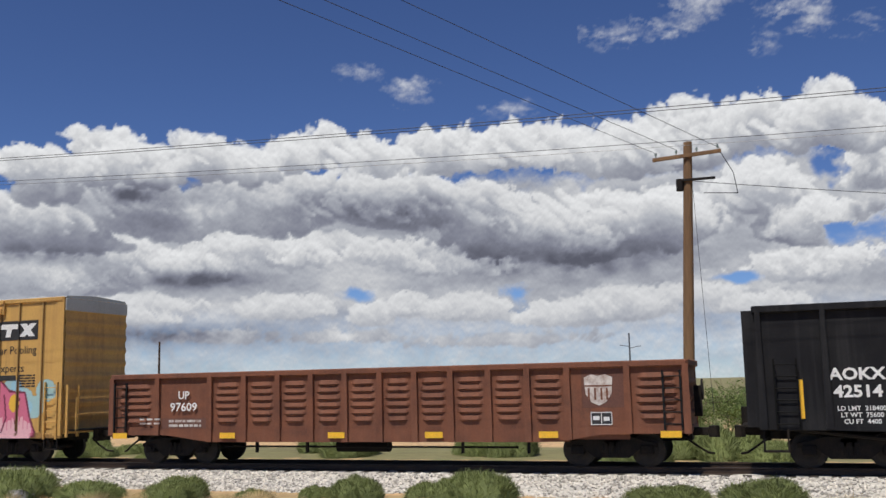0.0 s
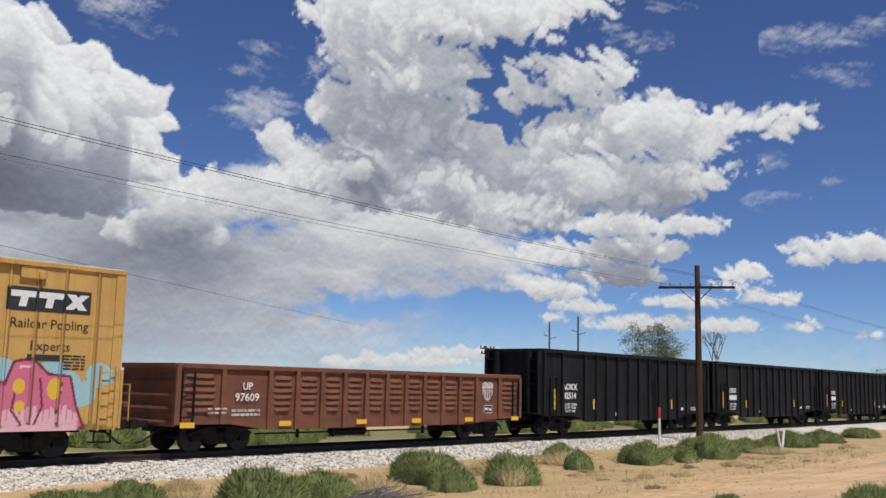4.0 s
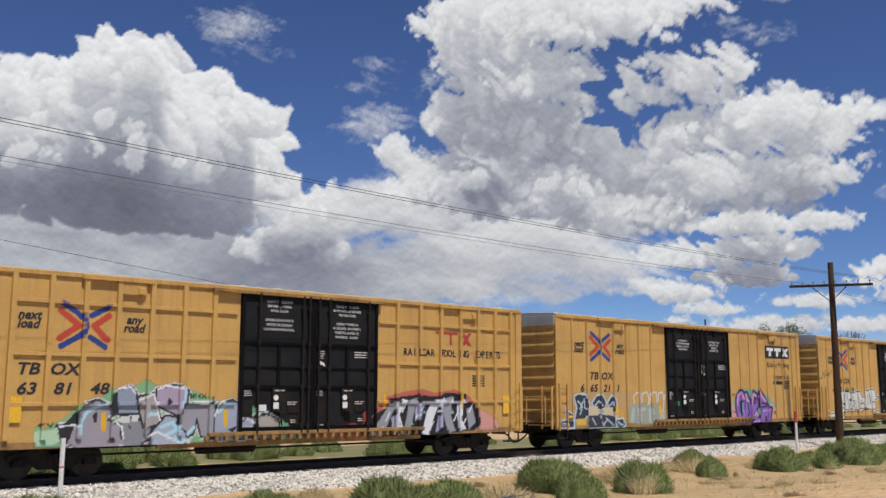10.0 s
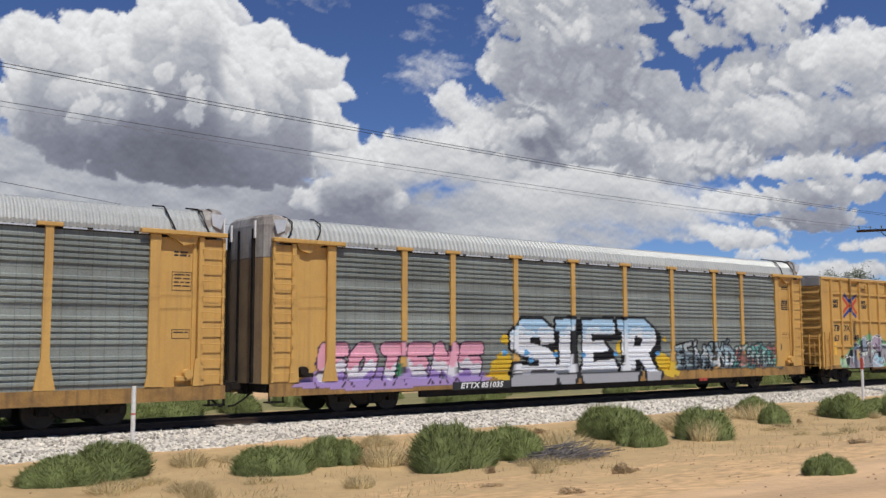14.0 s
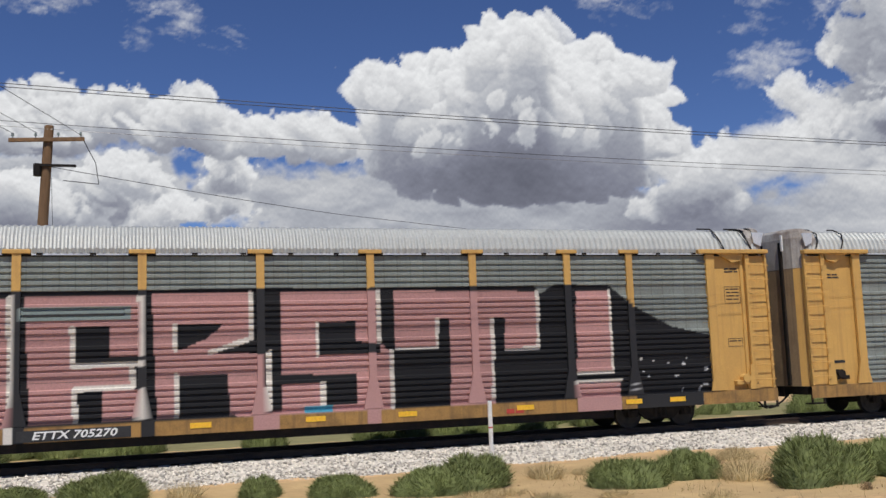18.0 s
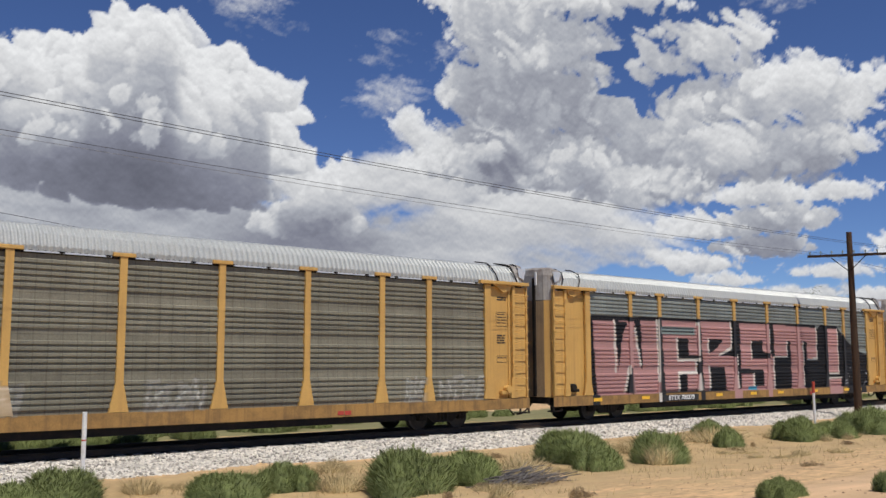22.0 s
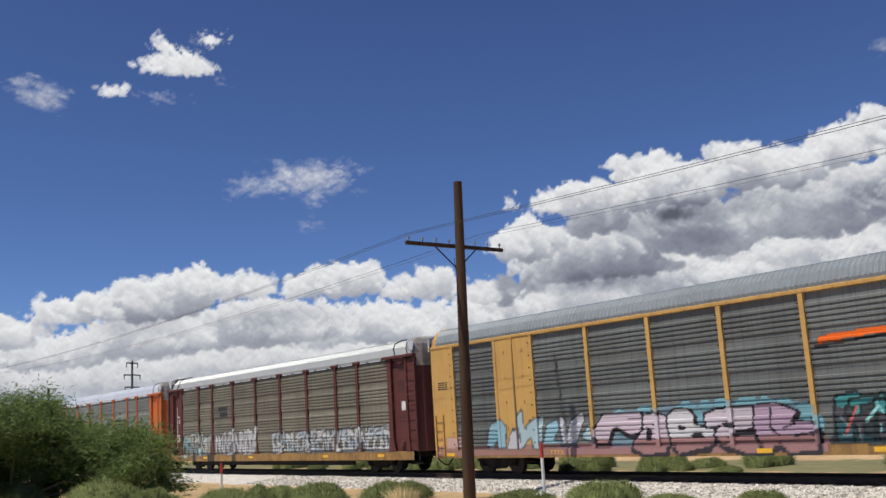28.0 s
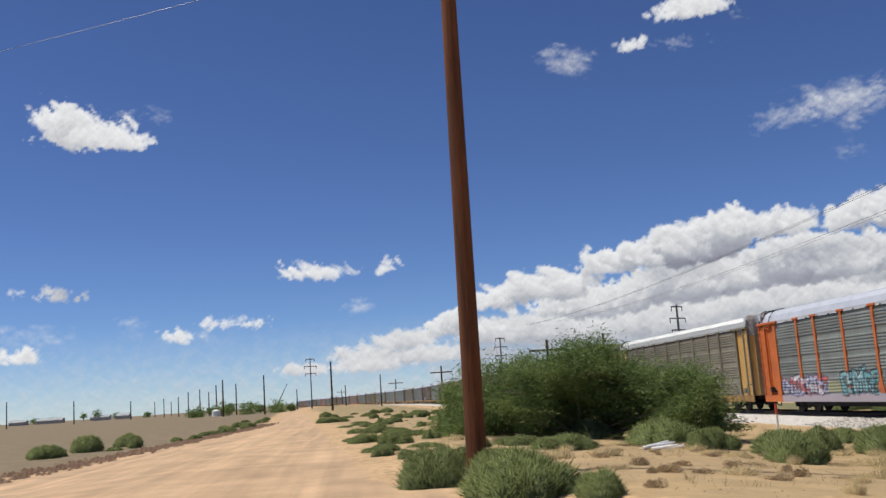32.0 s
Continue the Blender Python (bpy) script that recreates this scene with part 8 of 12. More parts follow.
    cv.poly([(4.66, 1.45), (4.71, 1.58), (4.79, 1.47)], (0.20, 0.45, 0.34))
    cv.poly([(5.90, 1.43), (5.96, 1.57), (6.04, 1.45)], (0.20, 0.45, 0.34))
    cv.poly([(3.61, 1.10), (3.66, 1.22), (3.73, 1.11)], (0.20, 0.45, 0.34))
    for x in (3.04, 6.43):
        cv.rect(x - 0.06, x + 0.06, 1.62, 2.12, (0.72, 0.42, 0.02))
    car = boxcar("yellow ribbed box car with black doors and large grey graffiti", True, cv, "638148")
    place(car, 2.445, 3.305)
    cv = Canvas(-10, 10, 0.3, 5.3, 0.028)
    cv.poly([(-8.71, 2.13), (-4.52, 2.22), (-4.49, 1.63), (-5.80, 1.41), (-5.77, 0.77), (-9.21, 0.83), (-9.23, 1.12), (-8.42, 1.15)], (0.36, 0.30, 0.20), 0.35)
    cv.poly([(-8.33, 2.00), (-8.10, 2.11), (-7.62, 2.09), (-7.35, 1.69), (-7.48, 1.34), (-7.71, 1.09), (-8.32, 1.10), (-8.16, 1.57)], (0.035, 0.04, 0.055))
    cv.poly([(-7.26, 1.74), (-6.93, 2.05), (-6.57, 2.08), (-6.35, 1.82), (-6.39, 1.51), (-6.95, 1.47)], (0.035, 0.04, 0.055))
    cv.poly([(-6.27, 1.78), (-6.00, 2.05), (-5.70, 1.91), (-5.61, 1.41), (-6.12, 1.32)], (0.035, 0.04, 0.055))
    cv.poly([(-7.48, 1.34), (-6.94, 1.38), (-5.74, 1.25), (-5.77, 0.77), (-7.50, 0.79)], (0.035, 0.04, 0.055))
    cv.poly([(-5.79, 1.09), (-5.25, 1.15), (-5.16, 0.87), (-5.45, 0.66), (-5.77, 0.79)], (0.035, 0.04, 0.055))
    cv.poly([(-9.20, 1.08), (-8.65, 1.15), (-8.32, 1.06), (-8.35, 0.80), (-9.18, 0.83)], (0.035, 0.04, 0.055))
    cv.poly([(-8.86, 1.58), (-8.43, 1.36), (-8.37, 1.10), (-8.74, 1.15)], (0.035, 0.04, 0.055))
    cv.stroke([(-8.33, 2.00), (-8.10, 2.11), (-7.62, 2.09), (-7.35, 1.69), (-7.48, 1.34), (-7.71, 1.09), (-8.32, 1.10), (-8.16, 1.57), (-8.33, 2.00)], 0.075, (0.46, 0.56, 0.64))
    cv.stroke([(-7.26, 1.74), (-6.93, 2.05), (-6.57, 2.08), (-6.35, 1.82), (-6.39, 1.51), (-6.95, 1.47), (-7.26, 1.74)], 0.075, (0.46, 0.56, 0.64))
    cv.stroke([(-6.27, 1.78), (-6.00, 2.05), (-5.70, 1.91), (-5.61, 1.41), (-6.12, 1.32), (-6.27, 1.78)], 0.075, (0.46, 0.56, 0.64))
    cv.stroke([(-7.48, 1.34), (-6.94, 1.38), (-5.74, 1.25), (-5.77, 0.77), (-7.50, 0.79), (-7.48, 1.34)], 0.075, (0.46, 0.56, 0.64))
    cv.stroke([(-5.79, 1.09), (-5.25, 1.15), (-5.16, 0.87), (-5.45, 0.66), (-5.77, 0.79), (-5.79, 1.09)], 0.075, (0.46, 0.56, 0.64))
    cv.stroke([(-9.20, 1.08), (-8.65, 1.15), (-8.32, 1.06), (-8.35, 0.80), (-9.18, 0.83), (-9.20, 1.08)], 0.075, (0.46, 0.56, 0.64))
    cv.stroke([(-8.86, 1.58), (-8.43, 1.36), (-8.37, 1.10), (-8.74, 1.15), (-8.86, 1.58)], 0.075, (0.46, 0.56, 0.64))
    cv.stroke([(-8.08, 1.83), (-7.83, 1.61), (-7.96, 1.31)], 0.06, (0.46, 0.56, 0.64))
    cv.stroke([(-7.71, 1.92), (-7.69, 1.57), (-7.49, 1.48)], 0.06, (0.46, 0.56, 0.64))
    cv.stroke([(-7.05, 1.65), (-6.81, 1.83), (-6.55, 1.64)], 0.06, (0.46, 0.56, 0.64))
    cv.stroke([(-7.23, 1.16), (-7.01, 0.89)], 0.06, (0.46, 0.56, 0.64))
    cv.stroke([(-6.73, 1.24), (-6.56, 0.91), (-6.26, 1.10)], 0.06, (0.46, 0.56, 0.64))
    cv.stroke([(-6.13, 1.64), (-5.93, 1.78), (-5.81, 1.50)], 0.06, (0.46, 0.56, 0.64))
    cv.stroke([(-9.00, 0.99), (-8.64, 0.97)], 0.06, (0.46, 0.56, 0.64))
    cv.stroke([(-5.62, 0.99), (-5.35, 0.87)], 0.06, (0.46, 0.56, 0.64))
    cv.stroke([(-7.97, 1.53), (-7.80, 1.79)], 0.06, (0.46, 0.56, 0.64))
    cv.stroke([(-6.37, 1.15), (-5.94, 0.89)], 0.06, (0.46, 0.56, 0.64))
    cv.poly([(-4.92, 1.58), (-4.49, 1.72), (-2.82, 1.69), (-2.62, 1.26), (-2.73, 0.84), (-4.89, 0.90)], (0.30, 0.35, 0.30), 0.9)
    cv.poly([(-4.80, 0.97), (-4.66, 1.53), (-4.49, 1.58), (-4.55, 0.92)], (0.42, 0.48, 0.44))
    cv.poly([(-4.31, 1.53), (-3.73, 1.54), (-3.76, 1.41), (-4.02, 1.39), (-4.02, 0.90), (-4.21, 0.91)], (0.42, 0.48, 0.44))
    cv.poly([(-3.53, 0.94), (-3.55, 1.52), (-3.19, 1.54), (-3.10, 1.27), (-3.30, 1.21), (-2.92, 0.87)], (0.42, 0.48, 0.44))
    cv.poly([(-2.75, 1.51), (-2.37, 1.41), (-2.44, 0.91), (-2.79, 0.90)], (0.42, 0.48, 0.44))
    cv.stroke([(-4.52, 1.72), (-4.53, 2.01), (-4.34, 2.15), (-4.05, 2.11), (-4.09, 1.72)], 0.085, (0.60, 0.60, 0.54))
    cv.stroke([(-3.97, 1.77), (-3.93, 2.11), (-3.64, 2.19), (-3.47, 1.91), (-3.56, 1.70)], 0.085, (0.60, 0.60, 0.54))
    cv.stroke([(-3.44, 1.72), (-3.39, 2.13), (-2.97, 2.19), (-2.93, 1.76)], 0.085, (0.60, 0.60, 0.54))
    cv.stroke([(-2.83, 1.81), (-2.84, 2.11), (-2.53, 2.19), (-2.45, 1.81)], 0.085, (0.60, 0.60, 0.54))
    cv.stroke([(-2.50, 1.41), (-2.40, 2.01), (-2.14, 2.16), (-1.96, 1.81), (-2.12, 1.51), (-2.23, 1.06), (-2.44, 0.81)], 0.085, (0.60, 0.60, 0.54))
    cv.poly([(-7.42, 1.63), (-6.87, 1.63), (-6.85, 1.27), (-7.40, 1.28)], (0.60, 0.50, 0.32))
    cv.poly([(-6.48, 1.59), (-5.94, 1.58), (-5.92, 1.25), (-6.47, 1.26)], (0.60, 0.50, 0.32))
    cv.poly([(-8.17, 1.14), (-7.66, 1.15), (-7.64, 0.94), (-8.16, 0.94)], (0.70, 0.44, 0.06))
    cv.poly([(-5.73, 1.66), (-5.58, 1.65), (-5.56, 1.16), (-5.71, 1.16)], (0.74, 0.44, 0.02))
    cv.poly([(-2.80, 1.63), (-2.65, 1.63), (-2.63, 1.19), (-2.78, 1.20)], (0.74, 0.44, 0.02))
    tag_purple(cv)
    car = boxcar("yellow smooth-sided box car with black doors and purple graffiti", False, cv, "665211")
    place(car, 3.305, 4.165)
    cv = Canvas(-10, 10, 0.3, 5.3, 0.028)
    cv.stroke([(-7.22, 2.09), (-6.72, 2.27), (-5.83, 2.19), (-5.82, 1.88), (-6.11, 1.79), (-6.15, 1.27), (-6.62, 1.31), (-6.69, 1.62), (-6.86, 1.62), (-6.90, 1.83), (-7.16, 1.83), (-7.22, 2.09)], 0.2, (0.72, 0.71, 0.66))
    cv.stroke([(-5.83, 2.10), (-5.10, 2.20), (-4.96, 1.98), (-5.06, 1.30), (-5.43, 1.30), (-5.35, 1.79), (-5.63, 1.75), (-5.67, 1.31), (-6.01, 1.31), (-5.83, 2.10)], 0.2, (0.72, 0.71, 0.66))
    cv.stroke([(-5.29, 2.24), (-4.72, 2.21), (-4.45, 1.89), (-4.00, 1.94), (-4.08, 2.26), (-3.55, 2.27), (-3.52, 1.33), (-3.98, 1.34), (-4.06, 1.66), (-4.38, 1.66), (-4.24, 1.34), (-4.75, 1.34), (-4.83, 1.89), (-5.29, 2.24)], 0.2, (0.72, 0.71, 0.66))
    cv.stroke([(-3.55, 2.36), (-2.87, 2.32), (-2.72, 1.94), (-2.30, 1.94), (-2.86, 1.80), (-2.87, 1.28), (-3.71, 1.29), (-3.39, 1.66), (-3.55, 2.36)], 0.2, (0.72, 0.71, 0.66))
    cv.stroke([(-7.29, 1.11), (-7.02, 1.36), (-6.68, 1.36), (-6.67, 1.19), (-7.01, 1.06), (-6.94, 0.89), (-7.28, 0.90), (-7.29, 1.11)], 0.2, (0.72, 0.71, 0.66))
    cv.stroke([(-2.77, 1.18), (-2.21, 1.08), (-2.13, 0.89), (-2.62, 0.95), (-2.77, 1.18)], 0.2, (0.72, 0.71, 0.66))
    cv.stroke([(-8.37, 1.04), (-7.68, 1.10), (-7.67, 0.93), (-8.32, 0.94), (-8.37, 1.04)], 0.2, (0.72, 0.71, 0.66))
    cv.stroke([(-7.22, 2.09), (-6.72, 2.27), (-5.83, 2.19), (-5.82, 1.88), (-6.11, 1.79), (-6.15, 1.27), (-6.62, 1.31), (-6.69, 1.62), (-6.86, 1.62), (-6.90, 1.83), (-7.16, 1.83), (-7.22, 2.09)], 0.11, (0.03, 0.03, 0.03))
    cv.stroke([(-5.83, 2.10), (-5.10, 2.20), (-4.96, 1.98), (-5.06, 1.30), (-5.43, 1.30), (-5.35, 1.79), (-5.63, 1.75), (-5.67, 1.31), (-6.01, 1.31), (-5.83, 2.10)], 0.11, (0.03, 0.03, 0.03))
    cv.stroke([(-5.29, 2.24), (-4.72, 2.21), (-4.45, 1.89), (-4.00, 1.94), (-4.08, 2.26), (-3.55, 2.27), (-3.52, 1.33), (-3.98, 1.34), (-4.06, 1.66), (-4.38, 1.66), (-4.24, 1.34), (-4.75, 1.34), (-4.83, 1.89), (-5.29, 2.24)], 0.11, (0.03, 0.03, 0.03))
    cv.stroke([(-3.55, 2.36), (-2.87, 2.32), (-2.72, 1.94), (-2.30, 1.94), (-2.86, 1.80), (-2.87, 1.28), (-3.71, 1.29), (-3.39, 1.66), (-3.55, 2.36)], 0.11, (0.03, 0.03, 0.03))
    cv.stroke([(-7.29, 1.11), (-7.02, 1.36), (-6.68, 1.36), (-6.67, 1.19), (-7.01, 1.06), (-6.94, 0.89), (-7.28, 0.90), (-7.29, 1.11)], 0.11, (0.03, 0.03, 0.03))
    cv.stroke([(-2.77, 1.18), (-2.21, 1.08), (-2.13, 0.89), (-2.62, 0.95), (-2.77, 1.18)], 0.11, (0.03, 0.03, 0.03))
    cv.stroke([(-8.37, 1.04), (-7.68, 1.10), (-7.67, 0.93), (-8.32, 0.94), (-8.37, 1.04)], 0.11, (0.03, 0.03, 0.03))
    cv.poly([(-7.22, 2.09), (-6.72, 2.27), (-5.83, 2.19), (-5.82, 1.88), (-6.11, 1.79), (-6.15, 1.27), (-6.62, 1.31), (-6.69, 1.62), (-6.86, 1.62), (-6.90, 1.83), (-7.16, 1.83)], (0.64, 0.64, 0.60))
    cv.poly([(-5.83, 2.10), (-5.10, 2.20), (-4.96, 1.98), (-5.06, 1.30), (-5.43, 1.30), (-5.35, 1.79), (-5.63, 1.75), (-5.67, 1.31), (-6.01, 1.31)], (0.64, 0.64, 0.60))
    cv.poly([(-5.29, 2.24), (-4.72, 2.21), (-4.45, 1.89), (-4.00, 1.94), (-4.08, 2.26), (-3.55, 2.27), (-3.52, 1.33), (-3.98, 1.34), (-4.06, 1.66), (-4.38, 1.66), (-4.24, 1.34), (-4.75, 1.34), (-4.83, 1.89)], (0.64, 0.64, 0.60))
    cv.poly([(-3.55, 2.36), (-2.87, 2.32), (-2.72, 1.94), (-2.30, 1.94), (-2.86, 1.80), (-2.87, 1.28), (-3.71, 1.29), (-3.39, 1.66)], (0.64, 0.64, 0.60))
    cv.poly([(-7.29, 1.11), (-7.02, 1.36), (-6.68, 1.36), (-6.67, 1.19), (-7.01, 1.06), (-6.94, 0.89), (-7.28, 0.90)], (0.64, 0.64, 0.60))
    cv.poly([(-2.77, 1.18), (-2.21, 1.08), (-2.13, 0.89), (-2.62, 0.95)], (0.64, 0.64, 0.60))
    cv.poly([(-8.37, 1.04), (-7.68, 1.10), (-7.67, 0.93), (-8.32, 0.94)], (0.64, 0.64, 0.60))
    cv.stroke([(-6.54, 2.10), (-6.56, 1.36)], 0.055, (0.03, 0.03, 0.03))
    cv.stroke([(-6.25, 2.10), (-6.27, 1.79)], 0.055, (0.03, 0.03, 0.03))
    cv.stroke([(-5.58, 2.02), (-5.60, 1.75)], 0.055, (0.03, 0.03, 0.03))
    cv.stroke([(-5.26, 1.69), (-5.25, 1.35)], 0.055, (0.03, 0.03, 0.03))
    cv.stroke([(-4.55, 1.80), (-4.54, 1.43)], 0.055, (0.03, 0.03, 0.03))
    cv.stroke([(-4.70, 1.61), (-4.38, 1.61)], 0.055, (0.03, 0.03, 0.03))
    cv.stroke([(-3.75, 2.12), (-3.76, 1.52)], 0.055, (0.03, 0.03, 0.03))
    cv.stroke([(-3.20, 1.99), (-3.22, 1.33)], 0.055, (0.03, 0.03, 0.03))
    cv.stroke([(-3.26, 1.63), (-2.92, 1.69)], 0.055, (0.03, 0.03, 0.03))
    cv.stroke([(-6.38, 1.14), (-5.18, 1.18), (-5.05, 1.08)], 0.055, (0.03, 0.03, 0.03))
    cv.stroke([(-4.61, 1.07), (-4.43, 1.25), (-3.38, 1.26)], 0.055, (0.03, 0.03, 0.03))
    cv.stroke([(-9.22, 3.30), (-9.04, 2.90), (-8.91, 3.28), (-8.73, 2.95), (-8.60, 3.33), (-8.69, 3.12), (-8.48, 3.12), (-8.28, 3.38), (-8.48, 3.08), (-8.16, 3.26), (-8.36, 2.96), (-7.90, 3.36)], 0.05, (0.20, 0.13, 0.06))
    for i in range(14):
        cv.disc(2.9 + i * 0.45, 2.0 + 0.3 * math.sin(i * 2), 0.4, 0.35, (0.30, 0.55, 0.60), 0.85)
    tag_pink(cv)
    car = boxcar("yellow smooth-sided box car with black doors and pink graffiti", False, cv, "670669")
    place(car, 4.165 - 0.002, 5.04 - 0.002)


build_boxcars()

# ---- gondola ----


def build_gondola():
    cv = Canvas(-10, 10, 0.2, 3.0)
    cv.rect(5.85, 6.95, 1.5, 2.45, (0.11, 0.05, 0.04), 0.7)
    cv.rect(-6.7, -5.2, 1.05, 1.35, (0.12, 0.06, 0.05), 0.6)
    car = thing("gondola_car", "rusty red-brown open gondola with louvred side panels", "freight car", "cars of the train")
    posts = [0.95 * x for x in (-8.9, -7.2, -5.3, -4.1, -2.95, -1.85, -0.75, 0.35, 1.42, 2.5, 3.6, 4.7, 5.8, 7.4, 8.9)]
    Y = -1.45

    def low(x):
        return 0.86 - 0.2 * smooth(6.8, 4.8, abs(x))
    for i, (a, b) in enumerate(zip(posts[:-1], posts[1:])):
        xs = rows_of(a, b, 0.05)
        flat = i in (1, 12)
        rows = []
        for z in rows_of(1.0, 2.52, 0.02):
            u = (z - 1.2) % 0.2 / 0.2
            d = 0.0 if flat or not 1.2 < z < 2.4 else 0.085 * (1 - u) if 0.12 < u < 0.8 else 0.0
            hw = (b - a) * 0.37 * (1 - 0.22 * ((z - 1.8) / 0.6) ** 2)
            rows.append([(x, Y - d * smooth(hw, hw - 0.13, abs(x - (a + b) / 2)), z) for x in xs])
        s = Shape()
        s.sheet(rows)
        s.sheet([[(x, Y - 0.03, z0 + (1.02 - z0) * j) for x, z0 in ((x, low(x)) for x in xs)] for j in (0, 1)])
        part("side_panel", s, M["brown"], car, canvas=cv)
        s = Shape()
        s.sheet([[(x, Y + 0.06, z) for x in (a, b)] for z in (low(a), 2.52)])
        part("inner_panel", s, M["brown"], car, canvas=Canvas(-10, 10, 0.2, 3, 0.5))
        s = Shape()
        s.sheet([[(x, 1.45, z) for x in (a, b)] for z in (0.75, 2.52)])
        part("far_panel", s, M["brown"], car, canvas=Canvas(-10, 10, 0.2, 3, 0.5))
    for x in posts:
        s = Shape()
        s.prism([(x - 0.09, low(x)), (x + 0.09, low(x)), (x + 0.075, 2.55), (x - 0.075, 2.55)], 1, Y - 0.10, Y + 0.02)
        part("side_post", s, M["brown"], car, canvas=cv)
    s = Shape()
    for y in (Y, 1.45):
        s.box(-8.5, 8.5, y - 0.09, y + 0.09, 2.5, 2.66, 0.025)
    for x in (-8.44, 8.44):
        s.box(x - 0.08, x + 0.08, Y, 1.45, 2.5, 2.66, 0.02)
    part("top_chord", s, M["brown"], car, canvas=cv)
    for k in (-1, 1):
        s = Shape()
        s.sheet([[(k * (8.42 + 0.05 * max(0, math.sin((z - 0.8) * 2 * math.pi / 0.4))), y, z) for y in (-1.4, 0, 1.4)] for z in rows_of(0.8, 2.55, 0.05)])
        part("end_wall", s, M["brown"], car, canvas=Canvas(-10, 10, 0.2, 3, 0.5))
        ladder(car, k * 8.12, Y - 0.08, 0.95, 2.4, 0.42, M["brown"], 5)
        s = Shape()
        s.tube((k * 8.66, 0.5, 1.9), (k * 8.7, 0.5, 1.9), 0.28, n=16)
        s.box(*sorted((k * 8.46, k * 8.66)), 0.42, 0.58, 1.2, 2.0)
        if k > 0:
            part("hand_brake", s, M["steel_dark"], car)
    f = Shape()
    f.box(-8.4, 8.4, -1.38, 1.38, 0.92, 1.0)
    part("floor_plate", f, M["steel_dark"], car)
    f = Shape()
    f.box(-8.3, 8.3, -0.3, 0.3, 0.62, 0.92)
    f.tube((-1.4, -0.5, 0.5), (0.2, -0.5, 0.5), 0.17, n=10)
    f.tube((-5, -0.8, 0.5), (4, -0.8, 0.48), 0.03, n=6)
    for x in (-3.6, -2.0, 2.6, 4.4):
        f.box(x - 0.03, x + 0.03, -1.3, -1.2, 0.36, 0.8)
    part("underframe", f, M["steel_dark"], car)
    reflectors(car, (-8.1, -4.4, -0.95, 1.9, 5.0, 8.05), 0.85, Y - 0.11, 0.5, 0.16)
    lettering("UP", -5.92, 2.0, 0.32, M["white_ink"], car, Y - 0.06, bold=0.005)
    lettering("97609", -5.92, 1.66, 0.34, M["white_ink"], car, Y - 0.06, bold=0.005, squeeze=1.1)
    # worn white shield on a dull patch: a capped top, a bar and stripes below
    sx, sz = 6.3, 1.98
    s = Shape()
    s.prism([(sx - 0.36, sz + 0.28), (sx - 0.18, sz + 0.36), (sx, sz + 0.32), (sx + 0.18, sz + 0.36), (sx + 0.36, sz + 0.28), (sx + 0.33, sz - 0.12), (sx + 0.18, sz - 0.34), (sx, sz - 0.42), (sx - 0.18, sz - 0.34), (sx - 0.33, sz - 0.12)], 1, Y - 0.012, Y - 0.004)
    part("shield_emblem", s, M["worn_white"], car, "worn white shield")
    s = Shape()
    for x in (-0.24, -0.08, 0.08, 0.22):
        s.box(sx + x - 0.03, sx + x + 0.02, Y - 0.016, Y - 0.010, sz - 0.28, sz + 0.02)
    s.box(sx - 0.34, sx + 0.34, Y - 0.016, Y - 0.010, sz + 0.05, sz + 0.09)
    part("shield_stripe", s, M["brown"], car, canvas=Canvas(-10, 10, 0.2, 3, 0.5))
    s = Shape()
    s.box(sx - 0.22, sx + 0.32, Y - 0.010, Y - 0.004, 1.08, 1.40)
    part("inspection_stencil", s, M["black_ink"], car, "black inspection stencil with a white rule")
    s = Shape()
    for a, b, c, d in ((-0.22, 0.32, 1.08, 1.1), (-0.22, 0.32, 1.38, 1.4), (-0.22, -0.20, 1.08, 1.4), (0.30, 0.32, 1.08, 1.4), (0.04, 0.06, 1.08, 1.4), (-0.16, 0.0, 1.2, 1.3), (0.1, 0.25, 1.18, 1.28)):
        s.box(sx + a, sx + b, Y - 0.014, Y - 0.008, c, d)
    part("stencil_rule", s, M["white_ink"], car)
    data_bars(car, -5.9, 1.30, 1.1, 2, Y - 0.006, M["worn_white"], 0.07, 0.13, seed=71)
    for x in (-7.3, -7.05, -6.8):
        data_bars(car, x, 1.35, 0.2, 2, Y - 0.11, M["worn_white"], 0.05, 0.12, seed=int(-x * 10))
    add_truck(car, -6.5)
    add_truck(car, 6.5)
    add_ends(car, 8.95)
    place(car, 5.037, 5.807)


build_gondola()

# ---- black hopper gondolas ----


